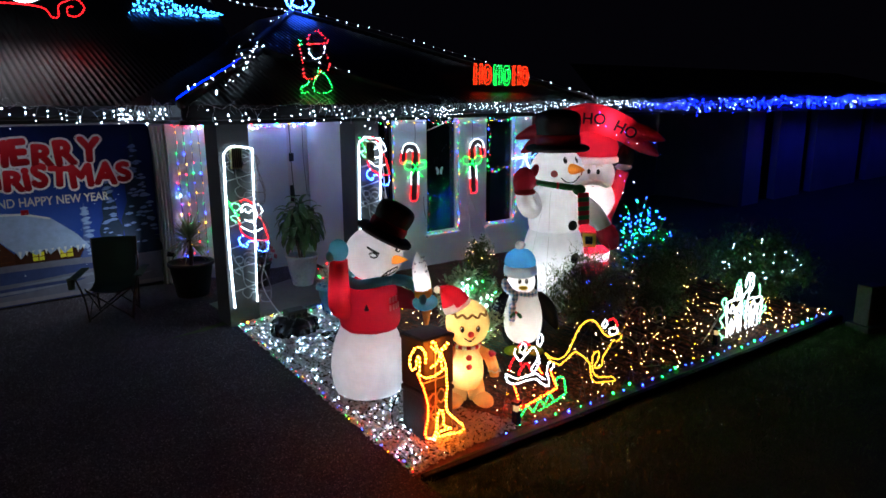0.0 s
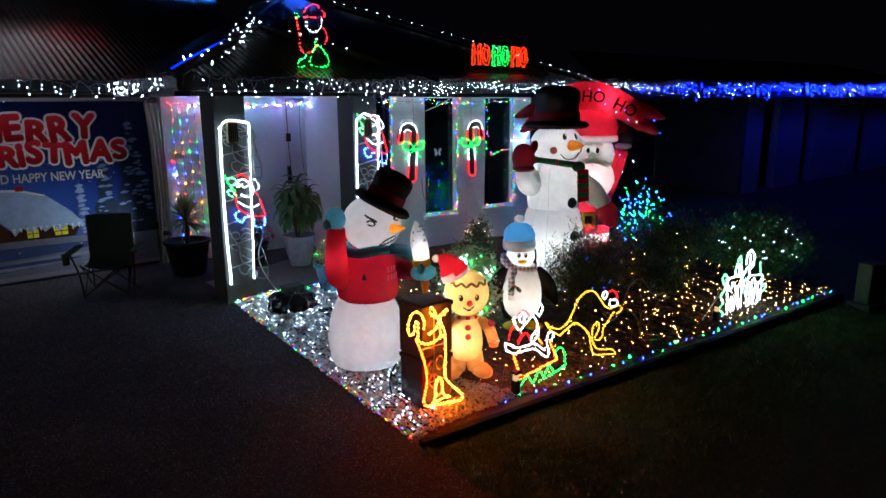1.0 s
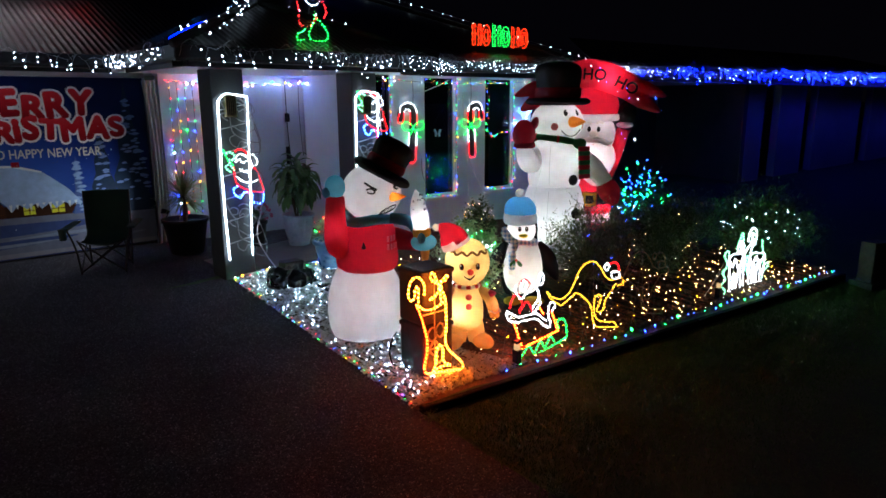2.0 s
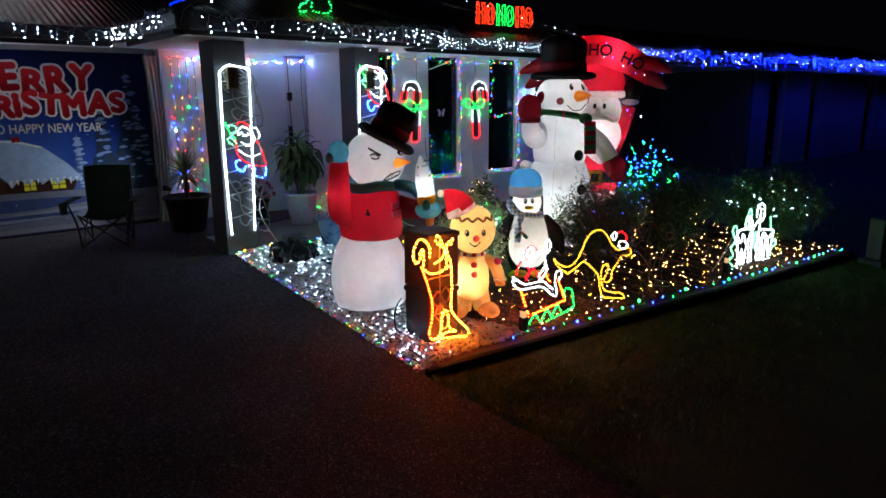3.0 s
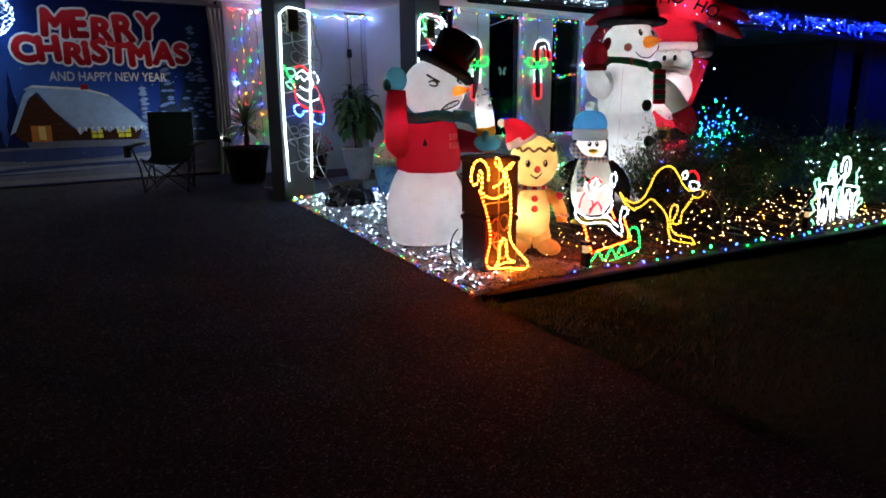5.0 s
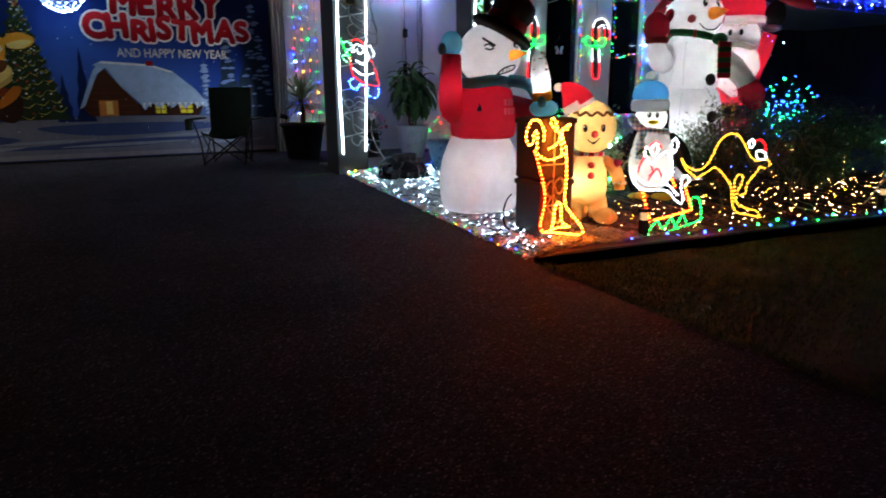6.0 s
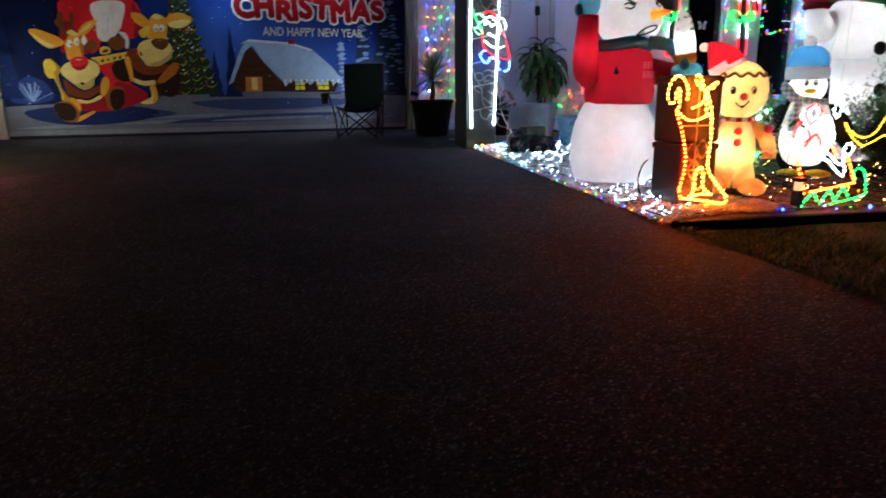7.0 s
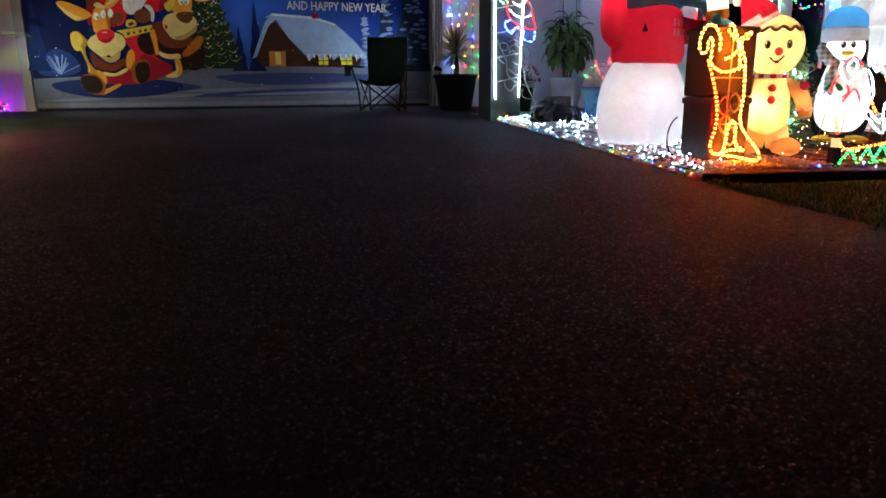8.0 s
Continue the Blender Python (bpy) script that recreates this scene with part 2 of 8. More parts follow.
def bulbs(points, colours, r=0.013, name="bulb_string", parent=None, label=""):
    """All bulbs of one string as one mesh of small cut crystals, coloured by name."""
    r *= 0.66
    shape = [(1, 0, 0), (0, 1, 0), (-1, 0, 0), (0, -1, 0), (0, 0, 1.25), (0, 0, -1.25)]
    tris = [(0, 1, 4), (1, 2, 4), (2, 3, 4), (3, 0, 4), (1, 0, 5), (2, 1, 5), (3, 2, 5), (0, 3, 5)]
    used = sorted(set(colours), key=BULB_ORDER.index)
    vs, fs, mi = [], [], []
    for p, c in zip(points, colours):
        k, b = r * random.uniform(0.4, 1.3), len(vs)
        vs += [(p[0] + x * k, p[1] + y * k, p[2] + z * k) for x, y, z in shape]
        fs += [tuple(b + i for i in t) for t in tris]
        mi += [used.index(c)] * 8
    me = bpy.data.meshes.new(name)
    me.from_pydata(vs, [], fs)
    for c in used:
        me.materials.append(BM[c])
    me.polygons.foreach_set("material_index", mi)
    me.polygons.foreach_set("use_smooth", [True] * len(fs))
    ob = tagged(new(name, me), label, "", "", "stuff")
    ob.parent = parent
    return ob


def words(name, text, size, place, mat, parent, depth=0.002, fatten=0.0, bend=None, rot=None, label="", shear=0.0, width=None):
    """Lettering in the built-in font, as a mesh that faces -y."""
    cu = bpy.data.curves.new(name, "FONT")
    cu.body, cu.size, cu.extrude, cu.offset, cu.align_x, cu.shear = text, size, depth, fatten, "CENTER", shear
    tmp = new(name + "_draft", cu)
    me = bpy.data.meshes.new_from_object(tmp.evaluated_get(bpy.context.evaluated_depsgraph_get()))
    bpy.data.objects.remove(tmp)
    xs = [v.co.x for v in me.vertices]
    k = width / (max(xs) - min(xs)) if width else 1
    for v in me.vertices:
        x, y, z = v.co.x * k, v.co.y, v.co.z
        if bend:
            x, y = bend(x, y)
        v.co = (x, -z, y)
    me.materials.clear()
    me.materials.append(mat)
    ob = new(name, me)
    ob.parent = parent
    ob.matrix_basis = Matrix.Translation(place) @ (rot or Matrix.Identity(4))
    if label:
        ob["label"] = label
    return ob


# ---- ground ----
def gz(x, y):
    """Height of the ground: it falls from the garage to the street and a little along the garden."""
    yy = min(max(y, -4.0), 9.3)
    fall = 0.058 * (9 - yy) if yy > 2.5 else 0.058 * 6.5 + 0.03 * (2.5 - yy)
    return -0.035 - fall - 0.02 * min(max(0.0, x - 2.7), 8.0)


def sheet(xs, ys, lift, rough=0.0):
    bm = bmesh.new()
    g = [[bm.verts.new((x, y, gz(x, y) + lift + (noise.noise((x * 2.3, y * 2.3, 0.4)) * rough if rough else 0))) for x in xs] for y in ys]
    for j in range(len(ys) - 1):
        for i in range(len(xs) - 1):
            bm.faces.new((g[j][i], g[j][i + 1], g[j + 1][i + 1], g[j + 1][i]))
    return bm


def span(a, b, n):
    return [a + (b - a) * i / n for i in range(n + 1)]


def bed_left(y):
    return 2.68 + 0.2 * (y - 3.43) / 3.57


def bed_bank(x, y):
    """Height of the bed over the ground: nothing at the driveway edge, full a hand further in."""
    return 0.04 * min(1.0, max(0.0, (x - bed_left(y)) / 0.3))


def bed_front(x):
    return 3.43 - 0.43 * (x - 2.68) / 6.8


solid("ground", sheet([-400, -60] + span(-8, 2.2, 20) + span(2.5, 12, 60) + [20, 60, 400], [-400, -60, -20] + span(-4, 4, 60) + span(4.3, 9.3, 20) + [30, 400], -0.012, 0.012),
      m_grass, "short dark green lawn sloping down to the street at night", "lawn", smooth=True)
bm = bmesh.new()
ys = span(-8, 9.1, 40)
rows = []
for y in ys:
    right = 2.68 if y < 3.43 else min(bed_left(y), 2.86) if y < 6.9 else 2.86 if y < 7.0 else 5.2
    rows.append([bm.verts.new((x, y, gz(x, y) + 0.0)) for x in span(-6.5, right, 12)])
for a, b in zip(rows, rows[1:]):
    for i in range(12):
        bm.faces.new((a[i], a[i + 1], b[i + 1], b[i]))
solid("driveway", bm, m_drive, "wide driveway of dark exposed aggregate concrete", "driveway", smooth=True)

# ---- the house ----
GAR_Y, ENT_Y, WIN_Y = 9.10, 8.95, 7.75

# porch slab
bm = box(bmesh.new(), (2.9, 7.02, -0.6), (5.3, 8.95, -0.105))
solid("porch_floor", bm, surface("porch_concrete", (0.1, 0.1, 0.1), (0.2, 0.195, 0.19), 0.7, 60, 2, 0.2), "grey concrete porch floor under the entry roof", "floor")

# garage front: piers and header round the door opening
bm = bmesh.new()
box(bm, (-4.6, GAR_Y - 0.02, -0.7), (-2.05, GAR_Y + 0.22, 2.35))
box(bm, (-2.05, GAR_Y - 0.02, 2.1), (2.84, GAR_Y + 0.22, 2.35))
solid("wall_garage", bm, m_wall, "pale rendered garage wall beside the wide door", "wall")
bm = bmesh.new()
for x0, x1 in ((-2.10, -2.0), (2.76, 2.9)):
    box(bm, (x0, GAR_Y - 0.06, -0.1), (x1, GAR_Y - 0.021, 2.12), bevel=0.006)
box(bm, (-2.0, GAR_Y - 0.06, 2.09), (2.76, GAR_Y - 0.021, 2.2), bevel=0.006)
solid("trim_garage", bm, surface("trim_grey_steel", (0.22, 0.23, 0.26), (0.32, 0.33, 0.36), 0.5, 50, 2, 0.1), "grey steel trim round the garage opening", "trim")
door = thing("garage_door", (0.375, GAR_Y + 0.06, -0.03), "closed wide panel garage door behind a printed banner", "garage door")
for i in range(4):
    bm = box(bmesh.new(), (-2.4, -0.02, 0.53 * i), (2.4, 0.02, 0.53 * (i + 1) - 0.006), bevel=0.004)
    part("panel", bm, m_trim, door)

# draped white curtain at the right of the opening
cur = thing("garage_curtain", (2.83, GAR_Y - 0.12, -0.04), "long pale grey fabric drape tied beside the garage opening", "curtain")
bm = bmesh.new()
cols = []
for i in range(41):
    u = i / 40
    col = []
    for z in span(0, 2.1, 14):
        pull = 0.06 * math.sin(math.pi * min(1, z / 2.1)) * (1 - u)
        col.append(bm.verts.new((-0.13 + 0.2 * u + pull, -0.025 * math.cos(u * 22 + z * 0.6), z)))
    cols.append(col)
for a, b in zip(cols, cols[1:]):
    for i in range(14):
        bm.faces.new((a[i], b[i], b[i + 1], a[i + 1]))
part("drape", bm, surface("drape_cloth", (0.5, 0.49, 0.48), (0.68, 0.67, 0.66), 0.8, 60, 3, 0.2), cur, smooth=True)

# entry wall with the front door
bm = bmesh.new()
box(bm, (2.9, ENT_Y, -0.3), (4.62, ENT_Y + 0.2, 2.3))
box(bm, (5.42, ENT_Y, -0.3), (5.6, ENT_Y + 0.2, 2.3))
box(bm, (4.62, ENT_Y, 2.12), (5.42, ENT_Y + 0.2, 2.3))
solid("wall_entry", bm, m_wall, "pale rendered entry wall behind the porch pillars", "wall")
fd = thing("front_door", (5.02, ENT_Y + 0.05, -0.1), "closed pale painted front door with a dark lock plate", "door")
part("door_leaf", box(bmesh.new(), (-0.39, -0.02, 0), (0.39, 0.02, 2.2), bevel=0.003), surface("door_paint", (0.5, 0.5, 0.54), (0.66, 0.66, 0.7), 0.45, 60, 2, 0.05), fd)
bm = box(bmesh.new(), (-0.37, -0.035, 0.98), (-0.31, -0.021, 1.24), bevel=0.005)
tube(bm, [(-0.34, -0.036, 1.08), (-0.34, -0.07, 1.08), (-0.24, -0.07, 1.08)], 0.009, 8)
part("door_handle", bm, m_black, fd, "dark metal lever handle")
bm = box(bmesh.new(), (-0.394, -0.018, 0), (-0.386, 0.01, 2.2))
box(bm, (0.386, -0.018, 0), (0.394, 0.01, 2.2))
part("door_seal", bm, m_black, fd, "thin dark gap seal")

# front wall with three tall windows, openings right through
WINS = [(5.03, 5.67), (6.28, 6.92), (7.53, 8.19)]
bm = bmesh.new()
edges = [4.96] + [e for w in WINS for e in w] + [8.62]
for a, b in zip(edges[0::2], edges[1::2]):
    box(bm, (a, WIN_Y, -0.6), (b, WIN_Y + 0.2, 2.3))
for a, b in WINS:
    box(bm, (a, WIN_Y, -0.6), (b, WIN_Y + 0.2, 0.35))
    box(bm, (a, WIN_Y, 2.15), (b, WIN_Y + 0.2, 2.3))
box(bm, (4.96, WIN_Y + 0.2, -0.6), (5.16, ENT_Y, 2.3))
box(bm, (8.42, WIN_Y + 0.2, -0.6), (8.62, 12.0, 2.3))
solid("wall_front", bm, m_wall, "pale rendered front wall with three tall narrow windows", "wall")
# Added dark panel closes the view through the glass into unlit rooms.
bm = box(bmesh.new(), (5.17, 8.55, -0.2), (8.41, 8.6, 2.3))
solid("wall_inside", bm, surface("dark_room_backing", (0.012, 0.012, 0.016), (0.03, 0.03, 0.038), 0.7, 40, 3, 0.2), "dark backing panel for the unlit rooms behind the front windows", "wall")
for i, (a, b) in enumerate(WINS):
    w = thing("window_%d" % (i + 1), ((a + b) / 2, WIN_Y + 0.05, 0.35), "tall narrow window with dark tinted glass", "window", "front windows", "structure")
    h = (b - a) / 2
    bm = bmesh.new()
    for lo, hi in (((-h, -0.02, 0), (-h + 0.035, 0.03, 1.8)), ((h - 0.035, -0.02, 0), (h, 0.03, 1.8)), ((-h + 0.035, -0.02, 0), (h - 0.035, 0.03, 0.035)), ((-h + 0.035, -0.02, 1.765), (h - 0.035, 0.03, 1.8))):
        box(bm, lo, hi)
    part("window_frame", bm, m_trim if i else m_black, w)
    part("pane", box(bmesh.new(), (-h + 0.035, 0.002, 0.035), (h - 0.035, 0.008, 1.765)), m_glass, w, shadow=False)
    part("window_sill", box(bmesh.new(), (-h - 0.02, -0.1, -0.05), (h + 0.02, -0.021, -0.002), bevel=0.005), m_trim, w)

# pillars
def pillar(x0):
    p = thing("pillar", (x0 + 0.18, 7.18, -0.3), "square charcoal rendered porch pillar standing at the garden edge", "pillar", "porch pillars")
    part("shaft", box(bmesh.new(), (-0.18, -0.175, 0), (0.18, 0.175, 2.43), bevel=0.008), m_wall_dark, p)
    lan = bmesh.new()
    box(lan, (-0.06, -0.245, 1.93), (0.06, -0.176, 2.16), bevel=0.006)
    part("wall_light", lan, surface("brass_lantern", (0.25, 0.2, 0.1), (0.4, 0.33, 0.17), 0.35, 40, 4, 0.1, metal=0.7), p, "unlit brass box wall light")
    for k in range(5):
        part("grille_bar", box(bmesh.new(), (-0.05 + 0.022 * k, -0.252, 1.95), (-0.042 + 0.022 * k, -0.246, 2.14)), m_black, p)
    return p


pillar(2.80)
pillar(4.545)

# blue-lit wing to the right: shaded recess, piers and black panels in the gaps
# The recess gets its shade from a dark wall colour.
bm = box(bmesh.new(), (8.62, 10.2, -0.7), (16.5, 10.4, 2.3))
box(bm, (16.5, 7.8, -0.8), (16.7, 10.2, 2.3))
solid("wall_recess", bm, surface("recess_shade_dark", (0.05, 0.05, 0.06), (0.09, 0.09, 0.1), 0.8, 40, 3, 0.3), "deep recess wall beside the front rooms, coloured dark for shade", "wall")
m_pier = surface("pier_render", (0.3, 0.3, 0.33), (0.42, 0.42, 0.46), 0.75, 60, 1.2, 0.25, 200)
for a, b in ((16.7, 17.62), (18.55, 20.2), (21.0, 24.6), (25.6, 31.0)):
    solid("wall_pier", box(bmesh.new(), (a, 7.8, -0.9), (b, 8.0, 2.3)), m_pier, "pale rendered wall pier washed by blue lights", "wall")
# Black panels set back here colour the gaps between piers dark.
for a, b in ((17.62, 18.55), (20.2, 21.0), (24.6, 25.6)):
    solid("wall_gap_panel", box(bmesh.new(), (a, 8.5, -0.9), (b, 8.6, 2.3)), m_black, "tall black panel set back between the wall piers", "wall")

# eaves: soffits, gutters and fascias
def soffit(lo, hi):
    solid("ceiling_eave", box(bmesh.new(), (*lo, 2.145), (*hi, 2.165)), m_soffit, "flat white eave lining under the roof edge", "soffit")


soffit((-4.6, 8.492), (2.376, 9.08))
soffit((2.382, 6.552), (5.318, 8.95))
soffit((5.32, 7.182), (31.0, 7.75))
solid("ceiling_recess", box(bmesh.new(), (8.62, 7.75, 2.155), (16.5, 10.2, 2.18)), m_soffit, "flat lining over the dark recess", "soffit")


def gutter(name, a, b, inward, rise=0.0):
    """Fascia and a rounded gutter along an eave from a to b; rise lifts its far end."""
    a, b, w = Vector((*a, 0)), Vector((*b, 0)), Vector((*inward, 0))
    g = thing(name, (0, 0, 0), "charcoal steel gutter along the eave edge with cable clips", "gutter", "eave gutters")
    prof = [(0.0, 2.31), (0.0, 2.2), (0.015, 2.17), (0.06, 2.16), (0.1, 2.17), (0.1, 2.31), (0.09, 2.31), (0.09, 2.18), (0.02, 2.18), (0.01, 2.3)]
    bm = bmesh.new()
    ra = [bm.verts.new(a + w * u + Vector((0, 0, z))) for u, z in prof]
    rb = [bm.verts.new(b + w * u + Vector((0, 0, z + rise))) for u, z in prof]
    n = len(prof)
    for k in range(n):
        bm.faces.new((ra[k], rb[k], rb[(k + 1) % n], ra[(k + 1) % n]))
    bm.faces.new(ra), bm.faces.new(rb)
    part("gutter_channel", bm, m_gutter, g)
    bm = bmesh.new()
    q = [a + w * 0.11, b + w * 0.11, b + w * 0.13, a + w * 0.13]
    lo, hi = [bm.verts.new(p + Vector((0, 0, 2.12))) for p in q], [bm.verts.new(p + Vector((0, 0, 2.3 + up))) for p, up in zip(q, (0, rise, rise, 0))]
    bm.faces.new(lo), bm.faces.new(hi)
    for k in range(4):
        bm.faces.new((lo[k], lo[(k + 1) % 4], hi[(k + 1) % 4], hi[k]))
    part("fascia", bm, m_gutter, g)
    return g


gutter("gutter", (-4.6, 8.36), (2.24, 8.36), (0, 1))
gutter("gutter", (2.25, 8.36), (2.25, 6.43), (1, 0))
gutter("gutter", (2.26, 6.42), (5.44, 6.42), (0, 1))
gutter("gutter", (5.45, 6.43), (5.45, 7.04), (-1, 0))
gutter("gutter", (5.46, 7.05), (10.4, 7.05), (0, 1), 0.05)
gutter("gutter", (10.41, 7.05), (31.0, 7.05), (0, 1), 0.25)

# corrugated roof faces
def corrugated(name, corners, fall, label):
    """A sheet over the polygon corners, with ribs that run along the plan direction fall."""
    c = [Vector(p) for p in corners]
    nrm = (c[1] - c[0]).cross(c[2] - c[0]).normalized()
    if nrm.z < 0:
        nrm = -nrm
    f = Vector((*fall, 0))
    f = (f - nrm * f.dot(nrm)).normalized()
    s = f.cross(nrm).normalized()
    uv = [((p - c[0]).dot(s), (p - c[0]).dot(f)) for p in c]
    pitch, u0, u1 = 0.076, min(u for u, v in uv), max(u for u, v in uv)
    bm = bmesh.new()

    def cut(u):
        vs = []
        for (ua, va), (ub, vb) in zip(uv, uv[1:] + uv[:1]):
            if (ua - u) * (ub - u) <= 0 and abs(ua - ub) > 1e-6:
                vs.append(va + (vb - va) * (u - ua) / (ub - ua))
        return (min(vs), max(vs)) if len(vs) > 1 else None

    prev, k, n = None, 0, int((u1 - u0) / (pitch / 4))
    for i in range(n + 1):
        u = min(max(u0 + (u1 - u0) * i / n, u0 + 1e-4), u1 - 1e-4)
        r = cut(u)
        if not r:
            prev = None
            continue
        h = 0.011 * math.cos(2 * math.pi * u / pitch)
        now = [bm.verts.new(c[0] + s * u + f * v + nrm * h) for v in r]
        if prev:
            bm.faces.new((prev[0], now[0], now[1], prev[1]))
        prev = now
    return solid(name, bm, m_roof, label, "roof", smooth=True)


EZ, K = 2.3, 0.414
APEX = (5.82, 10.83, EZ + K * 3.78)
PTOP = (3.85, 8.65, EZ + K * 1.6)
corrugated("roof_main_front", [(5.45, 7.05, EZ), (9.6, 7.05, EZ), APEX, PTOP], (0, 1), "dark corrugated steel roof over the front rooms")
corrugated("roof_main_left", [PTOP, APEX, (5.82, 12.15, EZ + K * 3.78), (3.85, 10.18, EZ + K * 1.6)], (1, 0), "dark corrugated steel hip facing the garage")
corrugated("roof_main_right", [(9.6, 7.05, EZ), (9.6, 14.0, EZ), (5.82, 10.84, EZ + K * 3.78)], (-1, 0), "dark corrugated steel hip at the far end")
corrugated("roof_porch_front", [(2.25, 6.42, EZ), (5.45, 6.42, EZ), (3.85, 8.02, EZ + K * 1.6)], (0, 1), "dark corrugated steel porch roof facing the street")
corrugated("roof_porch_left", [(2.25, 6.42, EZ), (3.85, 8.02, EZ + K * 1.6), (3.85, 9.96, EZ + K * 1.6), (2.25, 8.36, EZ)], (1, 0), "dark corrugated steel porch roof facing the driveway")
corrugated("roof_porch_right", [(5.45, 6.42, EZ), (3.85, 8.02, EZ + K * 1.6), PTOP, (5.45, 7.05, EZ)], (-1, 0), "dark corrugated steel porch roof facing the garden")
corrugated("roof_garage", [(-4.6, 8.36, EZ), (2.25, 8.36, EZ), (4.72, 10.83, EZ + K * 2.47), (5.4, 13.3, EZ + K * 4.94), (5.2, 13.6, EZ + K * 5.24), (-4.6, 13.6, EZ + K * 5.24)], (0, 1), "dark corrugated steel garage roof")
corrugated("roof_wing", [(9.62, 7.05, EZ - 0.01), (31.0, 7.05, EZ + 0.24), (31.0, 11.0, EZ + 1.2), (13.6, 11.0, EZ + 1.0)], (0, 1), "dark steel roof over the far wing")
caps = bmesh.new()
for a, b in (((9.6, 7.05, EZ), APEX), (APEX, PTOP), ((2.25, 6.42, EZ), (3.85, 8.02, EZ + K * 1.6)), ((5.45, 6.42, EZ), (3.85, 8.02, EZ + K * 1.6)), ((3.85, 8.02, EZ + K * 1.6), PTOP)):
    tube(caps, smooth_path([Vector(a) + Vector((0, 0, 0.02)), Vector(b) + Vector((0, 0, 0.02))], 0.5), 0.05, 8)
solid("trim_ridge_caps", caps, m_gutter, "rounded steel ridge capping along the hips", "ridge cap", smooth=True)

# closing walls and roofs at the back
bm = box(bmesh.new(), (-4.7, 9.4, -0.5), (-4.5, 12.2, 2.4))
box(bm, (-4.7, 12.2, -0.5), (31, 12.3, 2.4))
solid("wall_back", bm, m_wall, "plain back wall of the house", "wall")

# ---- garden bed ----
bm = bmesh.new()
g = []
for x in span(0, 1, 60):
    row = []
    for v in span(0, 1, 30):
        xx = 2.68 + 6.8 * x
        y0 = bed_front(xx)
        y1 = 6.98 if xx < 4.3 else 7.74
        yy = y0 + (y1 - y0) * v
        xl = xx + (bed_left(yy) - 2.68) * (1 - x)
        row.append(bm.verts.new((xl, yy, gz(xl, yy) + 0.004 + bed_bank(xl, yy) * (1 + 0.5 * noise.noise((xl * 3, yy * 3, 0))))))
    g.append(row)
for a, b in zip(g, g[1:]):
    for i in range(30):
        bm.faces.new((a[i], b[i], b[i + 1], a[i + 1]))
solid("garden_bed", bm, m_soil, "raised garden bed of dark soil and bark mulch", "garden bed", smooth=True)

edge = thing("bed_edging", (0, 0, 0), "low dark timber sleeper edging between garden bed and lawn", "edging", kind="structure")
for i in range(4):
    xa, xb = 2.68 + 1.7 * i, 2.68 + 1.7 * (i + 1) - 0.01
    a, b = Vector((xa, bed_front(xa) - 0.03, gz(xa, 3.4))), Vector((xb, bed_front(xb) - 0.03, gz(xb, 3.4)))
    d = b - a
    m = Matrix.Translation((a + b) / 2) @ d.to_track_quat("X", "Z").to_matrix().to_4x4()
    part("sleeper", box(bmesh.new(), (-d.length / 2, -0.045, -0.1), (d.length / 2, 0.02, 0.045), bevel=0.012, m=m), m_timber, edge)


def scatter_stones(name, count, where, size, mat, label, category, flatness=0.7):
    """Many small irregular stones or chips on the bed, as one piece of stuff."""
    shape = [(1, 0, 0), (0, 1, 0), (-1, 0, 0), (0, -1, 0), (0, 0, 1), (0, 0, -1)]
    tris = [(0, 1, 4), (1, 2, 4), (2, 3, 4), (3, 0, 4), (1, 0, 5), (2, 1, 5), (3, 2, 5), (0, 3, 5)]
    vs, fs = [], []
    rnd = random.Random(len(name) * 7 + count)
    for _ in range(count):
        x, y = where(rnd)
        s = rnd.uniform(*size)
        m = Euler((rnd.uniform(-0.5, 0.5), rnd.uniform(-0.5, 0.5), rnd.uniform(0, 6.3))).to_matrix()
        k = (s * rnd.uniform(0.8, 1.5), s * rnd.uniform(0.6, 1.0), s * flatness * rnd.uniform(0.6, 1.1))
        b, c = len(vs), Vector((x, y, gz(x, y) + 0.013 + bed_bank(x, y) + rnd.uniform(-0.008, 0.012)))
        vs += [c + m @ Vector((p[0] * k[0], p[1] * k[1], p[2] * k[2])) for p in shape]
        fs += [tuple(b + i for i in t) for t in tris]
    me = bpy.data.meshes.new(name)
    me.from_pydata([tuple(v) for v in vs], [], fs)
    me.materials.append(mat)
    return tagged(new(name, me), label, category, "", "stuff")


def in_gravel(rnd):
    y = rnd.uniform(3.46, 6.97)
    x0 = bed_left(y) - 0.03 * rnd.random() ** 2
    x1 = 3.55 + 0.25 * math.sin(y * 1.7) * 0.3 + max(0, (y - 3.9)) * 0.22 + max(0, 3.95 - y) * 0.7
    return rnd.uniform(x0, min(x1, 4.2)), y


def in_mulch(rnd):
    while True:
        x, y = rnd.uniform(3.4, 9.45), rnd.uniform(3.0, 6.6)
        if rnd.random() < 0.35:
            y = rnd.uniform(3.0, 4.4)
        if y > bed_front(x) + 0.05 and x > 3.5 + max(0, y - 3.9) * 0.22 + max(0, 3.95 - y) * 0.7:
            return x, y


scatter_stones("pebbles", 17000, in_gravel, (0.008, 0.018), m_pebble, "pale river pebbles covering the corner of the bed", "pebbles")
scatter_stones("bark_mulch", 16000, in_mulch, (0.009, 0.024), m_mulch, "reddish brown bark chips spread over the bed", "mulch", 0.3)

